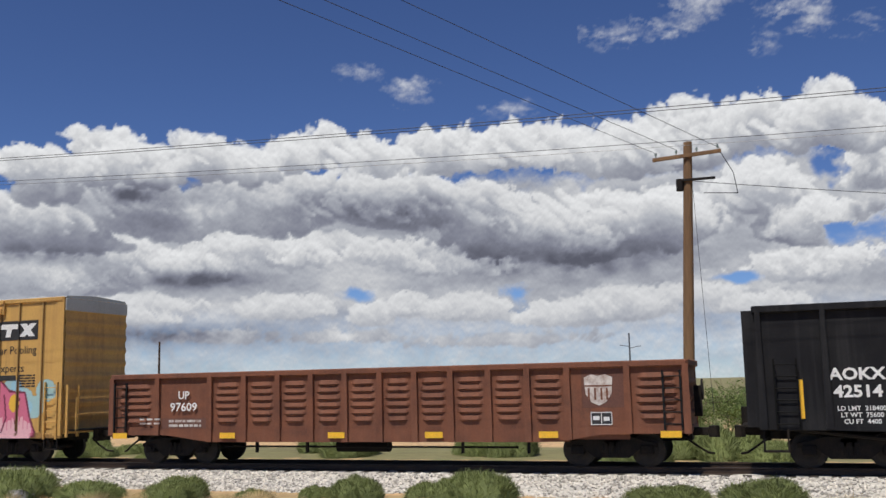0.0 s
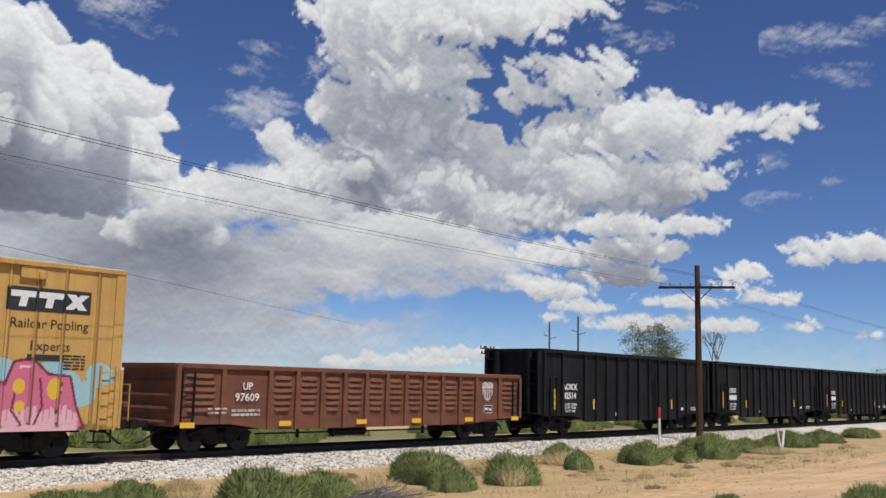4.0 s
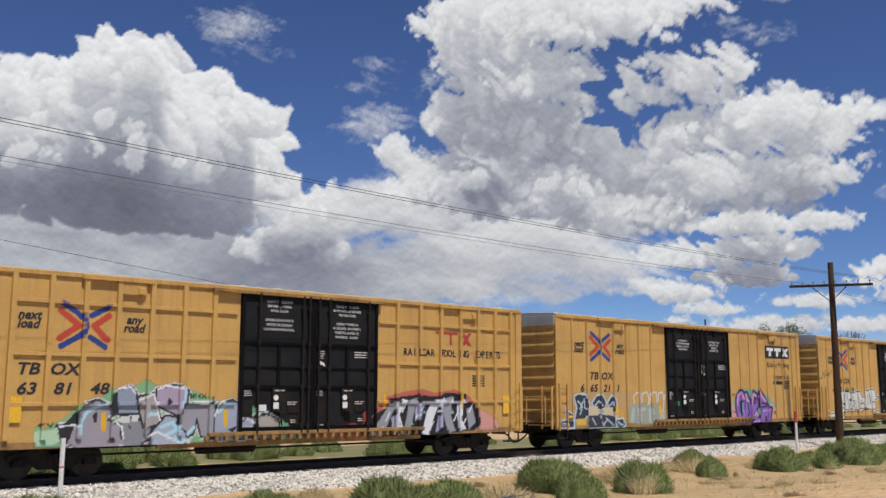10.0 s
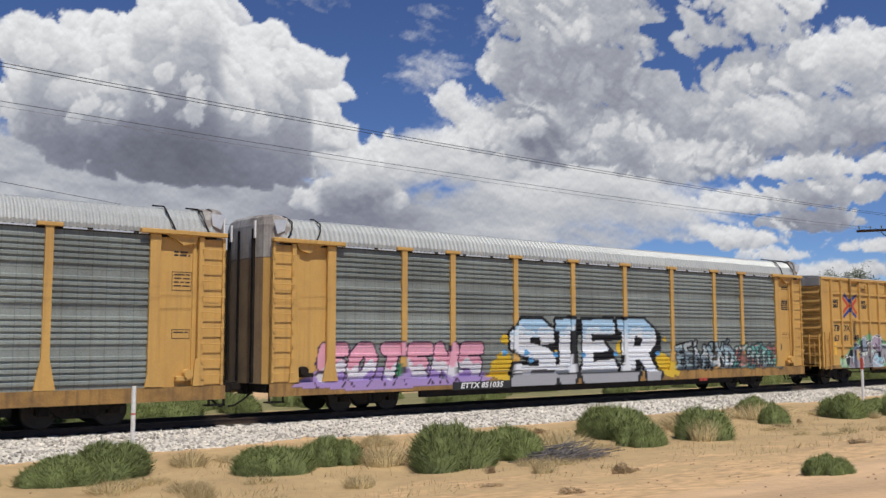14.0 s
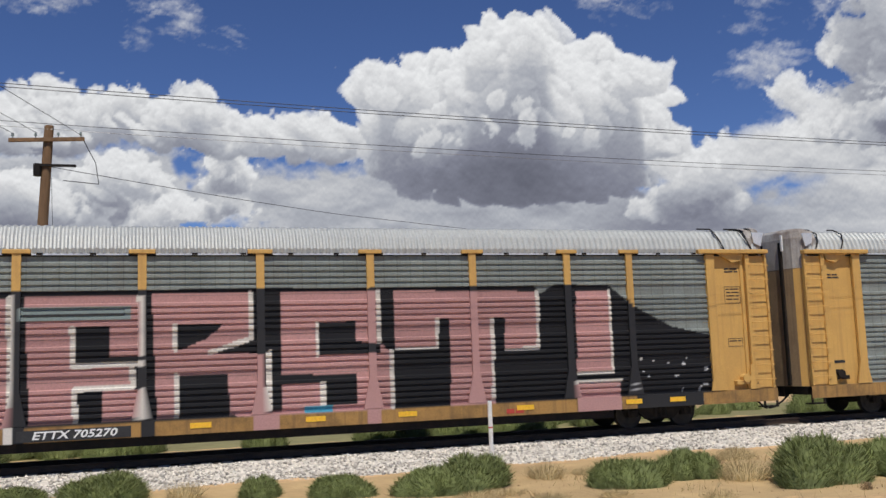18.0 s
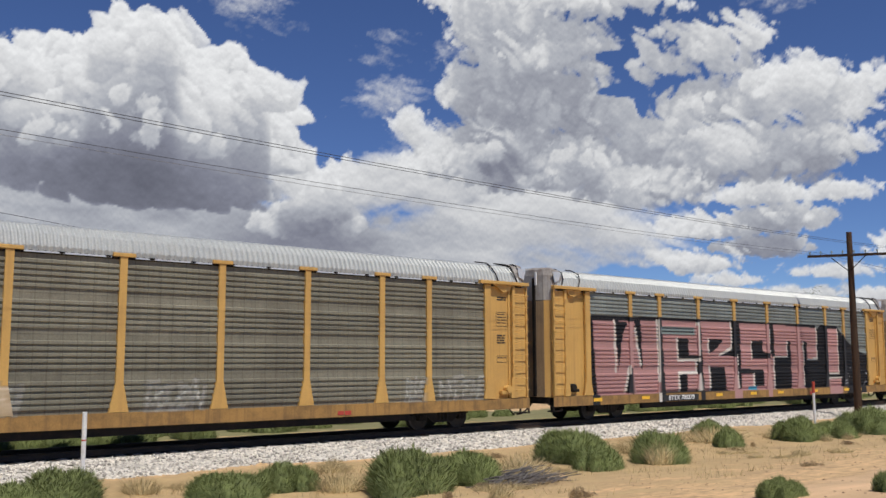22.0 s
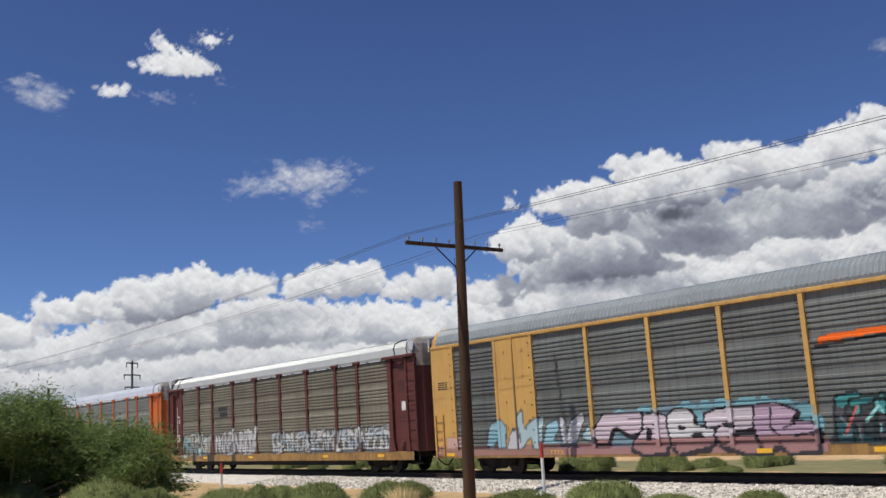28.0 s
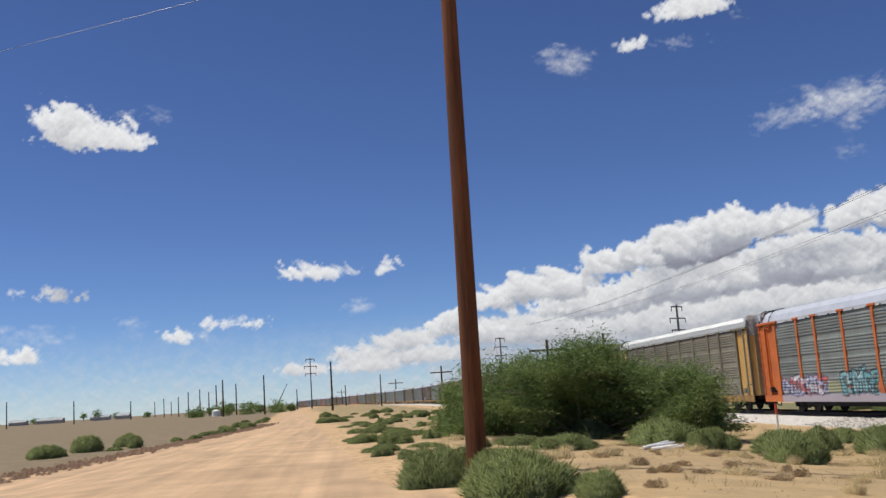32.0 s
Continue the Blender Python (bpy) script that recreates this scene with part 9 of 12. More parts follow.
def build_hoppers():
    cv = Canvas(-9, 9, 0.2, 4.2, 0.5)
    car = thing("hopper_car", "black high-sided coal gondola with upright ribs", "freight car", "cars of the train")
    Y, H = -1.52, 8.2
    s = Shape()
    top = 3.82
    low = [(-H, 0.95), (-5.6, 0.90), (-4.6, 0.62), (4.6, 0.62), (5.6, 0.90), (H, 0.95)]
    s.prism(low + [(H, top), (-H, top)], 1, Y, Y + 0.06)
    s.prism(low + [(H, top), (-H, top)], 1, 1.46, 1.52)
    part("side_sheet", s, M["hopper"], car, canvas=cv)
    for x in (-8.15, -6.7, -4.85, -3.8, -2.9, -1.85, -0.8, 0.25, 1.3, 2.35, 3.4, 4.45, 5.5, 6.9, 8.1):
        s = Shape()
        z0 = 0.95 if abs(x) > 5.4 else 0.66
        s.prism([(x - 0.09, z0), (x + 0.09, z0), (x + 0.06, top - 0.1), (x - 0.06, top - 0.1)], 1, Y - 0.11, Y)
        part("side_post", s, M["hopper"], car, canvas=cv)
    s = Shape()
    for y in (Y, 1.5):
        s.box(-H - 0.05, H + 0.05, y - 0.11, y + 0.08, top - 0.12, top + 0.05, 0.02)
    for x in (-H, H):
        s.box(x - 0.08, x + 0.08, Y, 1.5, top - 0.12, top + 0.05, 0.02)
    part("top_chord", s, M["hopper"], car, canvas=cv)
    for k in (-1, 1):
        s = Shape()
        s.box(*sorted((k * (H - 0.04), k * H)), Y, 1.5, 1.1, top)
        for y in (-0.9, 0.9):
            s.box(*sorted((k * H, k * (H + 0.3))), y - 0.08, y + 0.08, 1.0, top - 0.1, 0.01)
        for z in (1.7, 2.3, 2.9, 3.4):
            s.box(*sorted((k * H, k * (H + 0.26))), -1.45, -0.92, z - 0.04, z + 0.04)
            s.box(*sorted((k * H, k * (H + 0.26))), 0.92, 1.45, z - 0.04, z + 0.04)
        for y in (-1.46, 1.44):
            s.box(*sorted((k * H, k * (H + 0.32))), y - 0.03, y + 0.03, 1.0, top - 0.05)
        part("end_wall", s, M["hopper"], car, canvas=cv)
        ladder(car, k * 7.6, Y - 0.12, 0.95, 2.6, 0.5, M["hopper"], 6)
        p = Shape()
        p.box(*sorted((k * H, k * (H + 0.45))), -1.4, 1.4, 1.0, 1.06)
        p.tube((k * (H + 0.4), 0, 1.0), (k * (H + 0.4), 0, 1.45), 0.12, n=10)
        part("end_platform", p, M["steel_dark"], car)
        st = Shape()
        st.box(*sorted((k * (H - 0.6), k * H)), Y, Y + 0.3, 0.42, 0.46)
        for x in (k * (H - 0.57), k * (H - 0.03)):
            st.box(x - 0.02, x + 0.02, Y, Y + 0.05, 0.42, 0.95)
        part("step", st, M["steel_dark"], car)
        br = Shape()
        br.tube((k * (H - 0.1), -1.2, 1.0), (k * 5.4, -1.2, 0.7), 0.05, n=6)
        part("brace", br, M["steel_dark"], car)
    f = Shape()
    f.box(-8.1, 8.1, -1.45, 1.45, 1.0, 1.1)
    f.box(-8.3, 8.3, -0.3, 0.3, 0.66, 1.0)
    part("floor_plate", f, M["steel_dark"], car)
    reflectors(car, (-4.0, -1.75, 1.4, 3.8), 1.2, Y - 0.015, 0.45, 0.13, True)
    reflectors(car, (-7.3,), 1.2, Y - 0.02, 0.9, 0.14, True)
    reflectors(car, (7.1,), 1.2, Y - 0.02, 1.0, 0.13, True)
    lettering("AOKX", -6.05, 2.20, 0.38, M["white_ink"], car, Y - 0.012, bold=0.012, squeeze=1.1)
    lettering("42514", -6.05, 1.80, 0.38, M["white_ink"], car, Y - 0.012, bold=0.012, squeeze=1.1)
    for t, z in (("LD LMT  218400", 1.42), ("LT WT  75600", 1.27), ("CU FT  4400", 1.12)):
        lettering(t, -6.0, z, 0.15, M["white_ink"], car, Y - 0.012, bold=0.003)
    s = Shape()
    s.box(-2.0, -1.7, Y - 0.01, Y - 0.002, 0.86, 1.02)
    s.box(4.9, 5.2, Y - 0.01, Y - 0.002, 1.1, 1.24)
    part("white_label", s, M["white_ink"], car)
    data_bars(car, 6.4, 1.25, 0.7, 2, Y - 0.01, M["white_ink"], 0.05, 0.1, seed=45)
    add_truck(car, -6.3)
    add_truck(car, 6.3)
    add_ends(car, 8.76)
    a = 5.81 + 0.012
    place(car, a, a + 0.73)
    for i in range(3):
        a += 0.73
        c = copy_car(car)
        for o in [o for o in c.children if o.name.startswith("lettering")]:
            n = Shape()
            if o.data.body == "42514":
                n.box(-6.7, -5.4, Y - 0.012, Y - 0.004, 1.66, 1.94)
                part("number_bar", n, M["white_ink"], c)
                bpy.data.objects.remove(o)
        place(c, a, a + 0.73)


build_hoppers()

# ---- clouds: a far glowing backdrop with gaps through which the sky shows ----
SKY_R = 4300.0
AZ0, AZ1, EL0, EL1, CELL = -112.0, 78.0, -0.6, 28.0, 0.1


def fade_steps(n, cell, size, shift):
    """Cell numbers and smooth weights for n samples of a random lattice."""
    u = np.arange(n, dtype=np.float32) * (cell / size) + shift
    i = np.floor(u).astype(int)
    w = u - i
    return i, (w * w * w * (w * (w * 6 - 15) + 10)).astype(np.float32)


def lattice_noise(shape, cells, size, rs):
    """Smooth random field over depth, elevation and azimuth, 0 to 1."""
    steps = [fade_steps(n, c, size, rs.rand()) for n, c in zip(shape, cells)]
    g = rs.rand(*(s[0][-1] + 2 for s in steps)).astype(np.float32)
    for ax, (i, w) in enumerate(steps):
        w = w.reshape([-1 if k == ax else 1 for k in range(3)])
        g = np.take(g, i, ax) * (1 - w) + np.take(g, i + 1, ax) * w
    return g


def bent_noise(shape, cells, size, rs, along=1.0):
    """The same field with its lattice bent and slanted, so that no rows show; along: how far it is drawn out sideways."""
    nd, ne, na = shape
    pe, pa = int(1.1 * size / cells[1]) + 2, int((1.1 * size + 0.35 * ne * cells[1]) * along / cells[2]) + 2
    g = lattice_noise((nd, ne + 2 * pe, na + 2 * pa), (cells[0], cells[1], cells[2] / along), size, rs)
    e, a = np.arange(ne) * cells[1] / size, np.arange(na) * cells[2] / size / along
    p = rs.rand(4) * 6.28
    da = (np.sin(e * 1.1 + p[0]) * 0.6 + np.sin(e * 2.3 + p[1]) * 0.3) * size + 0.3 * (e - e.mean()) * size
    de = (np.sin(a * 0.9 + p[2]) * 0.6 + np.sin(a * 2.1 + p[3]) * 0.3) * size
    J = (np.arange(na)[None, :] + pa + np.rint(da * along / cells[2]).astype(int)[:, None])
    I = (np.arange(ne)[:, None] + pe + np.rint(de / cells[1]).astype(int)[None, :])
    return g[:, np.clip(I, 0, ne + 2 * pe - 1), np.clip(J, 0, na + 2 * pa - 1)]


def heaped_noise(shape, cells, size, rs, octaves=5, gain=0.5, along=1.0):
    """Cauliflower relief: rounded lobes with creases between them, about -0.5 to 0.5."""
    f = bent_noise(shape, cells, size, rs, along) - 0.5
    w = 0.75
    for k in range(octaves - 1):
        size *= 0.54
        f += w * (np.abs(2 * bent_noise(shape, cells, size, rs, along) - 1) - 0.27)
        w *= gain
    return f


def flat_noise(shape, size, seed, octaves=4):
    rs = np.random.RandomState(seed)
    f, w, tot = 0, 1.0, 0.0
    for k in range(octaves):
        f = f + w * lattice_noise((1,) + shape, (1.0, CELL * size[2], CELL), size[0] * size[1] ** k, rs)[0]
        tot, w = tot + w, w * 0.55
    return f / tot - 0.5


class Clouds:
    """Cover and brightness of the sky's clouds over azimuth and elevation, built layer on layer, the farthest first."""

    def __init__(self):
        az, el = np.arange(AZ0, AZ1 + 1e-6, CELL), np.arange(EL0, EL1 + 1e-6, CELL)
        self.A, self.E = (q.astype(np.float32) for q in np.meshgrid(az, el))
        self.cover = np.zeros(self.A.shape, np.float32)
        self.tone = np.full(self.A.shape, 0.6, np.float32)
        self.tear = flat_noise(self.A.shape, (1.1, 0.5, 1.4), 140, 5)
        self.streak = flat_noise(self.A.shape, (2.4, 0.5, 2.2), 141, 5)

    def over(self, a, tone, sl=(slice(None), slice(None))):
        c, t = self.cover[sl], self.tone[sl]
        out = a + c * (1 - a)
        self.tone[sl] = (tone * a + t * c * (1 - a)) / np.maximum(out, 1e-4) * (out > 1e-3) + t * (out <= 1e-3)
        self.cover[sl] = out

    def spots(self, puffs, soft=1.0, ragged=0.8):
        """A soft field, 1 within the ellipses and 0 outside them."""
        f = np.zeros(self.A.shape, np.float32)
        for a, e, rx, ry in puffs:
            q = np.sqrt(((self.A - a) / rx) ** 2 + ((self.E - e) / ry) ** 2) + self.tear * ragged * 2
            f = np.maximum(f, np.clip((1.25 - q) / soft, 0, 1))
        return f * f * (3 - 2 * f)

    def veil(self, a, e, rx, ry, cover, tone, streaks=1.0):
        """Thin cloud or rain with soft edges and slanting streaks."""
        q = np.sqrt(((self.A - a) / rx) ** 2 + ((self.E - e) / ry) ** 2)
        k = np.clip((1.15 - q + self.streak * streaks) / 0.8, 0, 1)
        self.over(cover * k * k * (3 - 2 * k), tone + 0.12 * self.streak)

    def layer(self, puffs, size, seed, rough=0.45, edge=0.10, dense=3.0, flat=1.7, near=-0.12, lit=(0.11, 0.26, 0.46), sink=(1.1, 0.32), holes=None, deep=1.0, along=1.0, gain=0.5):
        """Heaps of cloud filled with lobes and lit from above and from behind the eye, which leaves their bases grey."""
        rs = np.random.RandomState(seed)
        pad = size * 1.2
        lo_a, hi_a = min(p[0] - p[2] for p in puffs) - pad, max(p[0] + p[2] for p in puffs) + pad
        lo_e, hi_e = min(p[1] - p[3] for p in puffs) - pad, max(p[1] + p[3] for p in puffs) + pad
        j0, j1 = max(0, int((lo_a - AZ0) / CELL)), min(self.A.shape[1], int((hi_a - AZ0) / CELL))
        i0, i1 = max(0, int((lo_e - EL0) / CELL)), min(self.A.shape[0], int((hi_e - EL0) / CELL))
        sl = (slice(i0, i1), slice(j0, j1))
        A, E = self.A[sl], self.E[sl]
        nd = 24
        span = max(min(p[2], p[3] * 1.6) for p in puffs) * deep + size
        D = (np.arange(nd, dtype=np.float32) - (nd - 1) / 2) * (2 * span / nd)
        cd = 2 * span / nd
        h = np.full((nd,) + A.shape, -9.0, np.float32)
        for a, e, rx, ry in puffs:
            rd = min(rx, ry * 1.6) * deep
            d0 = (rs.rand() - 0.5) * (span - rd)
            r = min(rx, ry)
            ja, jb = np.searchsorted(A[0], [a - rx - pad, a + rx + pad])
            ia, ib = np.searchsorted(E[:, 0], [e - ry - pad, e + ry + pad])
            if jb <= ja or ib <= ia:
                continue
            y = (E[ia:ib, ja:jb] - e) / ry
            y = np.where(y < 0, y * flat, y)
            q2 = ((A[ia:ib, ja:jb] - a) / rx) ** 2 + y * y
            q = np.sqrt(q2[None] + (((D - d0) / rd) ** 2)[:, None, None])
            v = h[:, ia:ib, ja:jb]
            np.maximum(v, (1 - q) * r, out=v)
        h += rough * size * heaped_noise(h.shape, (cd, CELL, CELL), size, rs, 5, gain, along)
        if holes is not None:
            h -= 2.0 * holes[sl][None]
        rho = np.clip(h / (edge * size), 0, 1)
        # light sinks in from above, slanting to or from the eye
        s = min(0.9, abs(near) * CELL / cd)
        tau = np.zeros_like(rho)
        for i in range(rho.shape[1] - 2, -1, -1):
            above = tau[:, i + 1] + rho[:, i + 1] * CELL
            tau[:, i] = above * (1 - s)
            if near > 0:
                tau[1:, i] += above[:-1] * s
            else:
                tau[:-1, i] += above[1:] * s
        glow = lit[0] + lit[1] * np.exp(-sink[0] * tau) + lit[2] * np.exp(-sink[1] * tau)
        left, tone = np.ones(A.shape, np.float32), np.zeros(A.shape, np.float32)
        for k in range(nd):
            a = 1 - np.exp(-dense * cd * rho[k])
            tone += left * a * glow[k]
            left *= 1 - a
        cov = 1 - left
        self.over(cov, tone / np.maximum(cov, 1e-4), sl)

    def shade(self, puffs, k):
        """Broad grey undersides."""
        for a, e, rx, ry in puffs:
            q = ((self.A - a) / rx) ** 2 + ((self.E - e) / ry) ** 2
            self.tone *= 1 - k * np.exp(-1.1 * q) * np.clip(0.85 + self.tear * 1.4, 0, 1.2)

    def bank(self, tops, drop):
        """Solid cloud behind the heads, under a line of tops (azimuth, elevation)."""
        top = np.interp(self.A, [p[0] for p in tops], [p[1] for p in tops])
        k = np.clip((top - drop - self.E) / 1.2 + self.tear * 2, 0, 1) * np.clip((self.A - tops[0][0]) / 6, 0, 1) * np.clip((tops[-1][0] - self.A) / 6, 0, 1)
        return k


def cloud_material():
    m = bpy.data.materials.new("sunlit_cloud")
    m.use_nodes = True
    nt = m.node_tree
    n, ln = nt.nodes, nt.links
    for x in list(n):
        n.remove(x)

    def sums(op, a, b, c=None):
        q = n.new("ShaderNodeMath")
        q.operation = op
        for i, v in enumerate((a, b, c)):
            if v is None:
                continue
            if isinstance(v, (int, float)):
                q.inputs[i].default_value = v
            else:
                ln.new(v, q.inputs[i])
        return q.outputs[0]
    at = n.new("ShaderNodeAttribute")
    at.attribute_name = "cloud"
    sp = n.new("ShaderNodeSeparateColor")
    ln.new(at.outputs["Color"], sp.inputs[0])
    co = n.new("ShaderNodeTexCoord")
    fine = []
    for dz in (0.0, 14.0):
        mp = n.new("ShaderNodeMapping")
        mp.inputs["Location"].default_value = (0, 0, dz)
        ln.new(co.outputs["Object"], mp.inputs[0])
        nz = n.new("ShaderNodeTexNoise")
        nz.inputs["Scale"].default_value, nz.inputs["Detail"].default_value, nz.inputs["Roughness"].default_value = 0.022, 7, 0.6
        ln.new(mp.outputs[0], nz.inputs["Vector"])
        fine.append(nz.outputs[0])
    # edges fray where the cover is thin
    thin = sums("MULTIPLY", sp.outputs[0], sums("SUBTRACT", 1.0, sp.outputs[0]))
    cover = sums("MULTIPLY_ADD", sums("MULTIPLY", thin, 4.0), sums("MULTIPLY_ADD", fine[0], 0.9, -0.45), sp.outputs[0])
    al = n.new("ShaderNodeMapRange")
    al.inputs[1].default_value, al.inputs[2].default_value = 0.02, 0.98
    ln.new(cover, al.inputs[0])
    # small lobes, lit from above
    relief = sums("SUBTRACT", fine[0], fine[1])
    tone = sums("MULTIPLY_ADD", sums("MULTIPLY", relief, sp.outputs[1]), 0.5, sp.outputs[1])
    ramp = n.new("ShaderNodeValToRGB")
    el = ramp.color_ramp.elements
    el[0].position, el[0].color = 0.10, (0.105, 0.11, 0.145, 1)
    el[1].position, el[1].color = 0.95, (0.92, 0.93, 0.94, 1)
    for p, c in ((0.25, (0.228, 0.24, 0.30, 1)), (0.45, (0.42, 0.44, 0.49, 1)), (0.65, (0.64, 0.65, 0.67, 1))):
        e = el.new(p)
        e.color = c
    ln.new(tone, ramp.inputs[0])
    em = n.new("ShaderNodeEmission")
    ln.new(ramp.outputs[0], em.inputs[0])
    tr = n.new("ShaderNodeBsdfTransparent")
    mx = n.new("ShaderNodeMixShader")
    ln.new(al.outputs[0], mx.inputs[0])
    ln.new(tr.outputs[0], mx.inputs[1])
    ln.new(em.outputs[0], mx.inputs[2])
    out = n.new("ShaderNodeOutputMaterial")
    ln.new(mx.outputs[0], out.inputs[0])
    return m


def build_clouds():
    # ellipses: azimuth, elevation, half width, half height, in degrees
    low = []
    mid = []
    deep = []
    tops = []
    mass = []
    sheet = []
    heap = []
    spot = []
    scrap = []
    wisp = []
    hole = []
    shade = []
    low += [(-92.5, 2.0, 2.3, 0.4), (-89.1, 2.6, 2.0, 0.5), (-88.8, 2.0, 3.4, 0.5), (-86.4, 3.3, 2.0, 0.7), (-85.1, 2.4, 3.8, 0.7), (-80.3, 3.4, 3.1, 1.0), (-76.9, 3.2, 3.4, 1.0), (-71.3, 3.1, 4.9, 0.8), (-70.3, 3.3, 4.2, 1.2), (-63.4, 4.0, 4.9, 1.0), (-56.8, 3.7, 4.8, 1.0)]
    low += [(-48.3, 3.9, 4.1, 1.0), (-40.2, 3.2, 3.9, 0.4), (-40.0, 4.0, 4.9, 0.8), (-37.5, 4.8, 3.7, 0.7), (-33.0, 2.9, 4.2, 0.5), (-29.1, 4.5, 3.0, 1.0), (-25.8, 2.8, 4.0, 0.5), (-23.7, 4.1, 1.5, 1.0), (-21.7, 4.5, 1.4, 1.0), (-17.9, 4.3, 2.9, 1.1), (-15.6, 2.4, 5.1, 0.5)]
    low += [(-12.2, 3.8, 3.4, 1.0), (-8.9, 4.2, 3.3, 1.3), (-4.3, 4.8, 2.5, 0.8), (-1.5, 4.1, 2.8, 0.7), (2.0, 2.0, 2.4, 0.5), (44.0, 1.2, 1.7, 0.4), (47.4, 1.3, 3.7, 0.5), (50.7, 1.8, 2.7, 0.4), (55.8, 4.1, 1.2, 0.5), (57.5, 4.7, 2.0, 0.5), (61.4, 3.7, 3.3, 0.7)]
    low += [(63.4, 5.0, 2.3, 0.5), (65.9, 3.6, 1.9, 0.5)]
    mid += [(-83.6, 4.0, 2.0, 0.7), (-75.1, 4.7, 4.3, 1.2), (-70.1, 5.3, 4.5, 1.3), (-68.2, 5.5, 4.1, 1.5), (-63.1, 5.9, 4.2, 1.6), (-61.7, 5.9, 4.3, 1.5), (-55.0, 5.6, 4.1, 1.4), (-48.8, 5.9, 3.8, 1.5), (-42.9, 6.7, 2.6, 1.1), (-41.4, 6.1, 4.6, 1.3), (-38.8, 7.7, 2.8, 1.0)]
    mid += [(-34.9, 6.8, 3.8, 1.3), (-34.7, 6.8, 3.8, 1.2), (-30.8, 8.2, 3.3, 0.9), (-28.1, 7.7, 2.9, 1.2), (-27.1, 8.2, 3.0, 0.9), (-23.0, 7.8, 3.1, 1.0), (-18.6, 7.0, 3.4, 1.0), (0.8, 5.9, 3.3, 1.0), (3.8, 6.6, 2.6, 0.9), (55.8, 5.7, 2.4, 0.7), (56.8, 7.7, 3.1, 1.0)]
    mid += [(59.5, 6.5, 2.7, 0.7), (59.8, 9.5, 2.7, 0.8), (60.8, 8.0, 2.8, 0.9), (63.6, 9.4, 1.7, 0.5), (66.6, 6.0, 0.9, 0.3), (66.8, 6.6, 1.3, 0.6), (68.3, 5.2, 1.7, 0.5), (70.6, 3.6, 0.5, 0.2), (71.1, 7.4, 1.4, 0.4), (73.1, 7.9, 2.9, 0.9), (73.3, 3.1, 0.5, 0.2)]
    deep += [(-43.0, 9.2, 2.6, 1.4), (-42.9, 8.5, 4.4, 1.5), (-38.2, 10.6, 3.7, 1.8), (-36.1, 9.6, 4.2, 1.6), (-32.4, 10.5, 3.6, 1.7), (-29.8, 10.1, 3.9, 1.9), (-27.1, 11.2, 3.4, 1.5), (-22.3, 10.5, 4.8, 1.7), (-16.8, 10.0, 4.1, 1.7), (-12.0, 8.5, 6.8, 2.4), (-6.0, 9.2, 3.9, 2.0)]
    deep += [(-1.1, 10.5, 3.1, 1.9), (2.4, 8.3, 3.3, 1.6), (5.3, 11.2, 1.7, 1.9), (32.4, 10.8, 1.7, 1.4), (33.3, 8.4, 3.0, 1.5), (34.7, 10.8, 2.4, 1.5), (38.0, 10.6, 2.6, 1.5), (41.6, 10.3, 2.5, 1.6)]
    tops += [(-81.5, 5.4, 1.5, 0.9), (-79.0, 5.9, 1.7, 0.9), (-76.7, 5.9, 1.7, 1.0), (-74.9, 6.9, 1.5, 1.1), (-72.9, 7.2, 1.5, 1.1), (-72.6, 7.4, 1.8, 0.9), (-70.4, 7.3, 1.5, 1.3), (-69.8, 7.5, 1.7, 1.0), (-67.9, 7.7, 1.4, 1.4), (-66.9, 8.3, 2.3, 1.1), (-63.7, 8.3, 2.3, 1.0)]
    tops += [(-60.3, 8.2, 2.0, 1.0), (-57.3, 8.4, 2.0, 1.0), (-54.9, 7.8, 1.7, 0.7), (-52.5, 8.0, 2.1, 1.0), (-49.8, 7.3, 2.1, 0.9), (-48.2, 10.0, 1.4, 1.0), (-45.8, 10.1, 2.1, 1.3), (-43.1, 12.3, 2.4, 1.3), (-42.6, 11.2, 2.0, 1.5), (-39.8, 12.3, 2.0, 1.4), (-39.2, 13.6, 1.9, 1.3)]
    tops += [(-37.2, 12.2, 2.0, 1.3), (-36.4, 13.0, 2.2, 1.3), (-34.1, 13.3, 2.2, 1.6), (-32.5, 12.8, 2.3, 1.3), (-31.3, 12.9, 1.9, 1.6), (-27.8, 13.6, 2.7, 1.5), (-23.6, 13.4, 2.8, 1.5), (-19.4, 13.7, 3.2, 1.7), (-15.3, 13.7, 2.8, 1.7), (-11.5, 13.4, 2.8, 1.6), (-7.4, 13.1, 3.4, 2.2)]
    tops += [(-4.1, 13.4, 2.9, 2.3), (-0.2, 14.0, 3.2, 1.9), (1.7, 13.6, 2.4, 1.6), (3.5, 14.4, 2.7, 1.7), (5.0, 13.2, 2.8, 1.4), (8.5, 13.3, 2.9, 1.5), (11.5, 12.9, 2.7, 1.7)]
    mass += [(39.4, 14.1, 1.4, 0.9), (42.2, 12.3, 3.8, 1.2), (43.3, 21.4, 2.0, 1.4), (44.2, 16.1, 3.0, 1.9), (45.0, 13.1, 3.5, 2.2), (45.4, 19.8, 3.4, 1.9), (46.9, 18.5, 3.8, 1.9), (47.0, 15.5, 3.9, 2.2), (47.8, 11.8, 5.2, 1.7), (48.9, 22.0, 7.3, 1.7), (50.1, 17.9, 1.8, 1.0)]
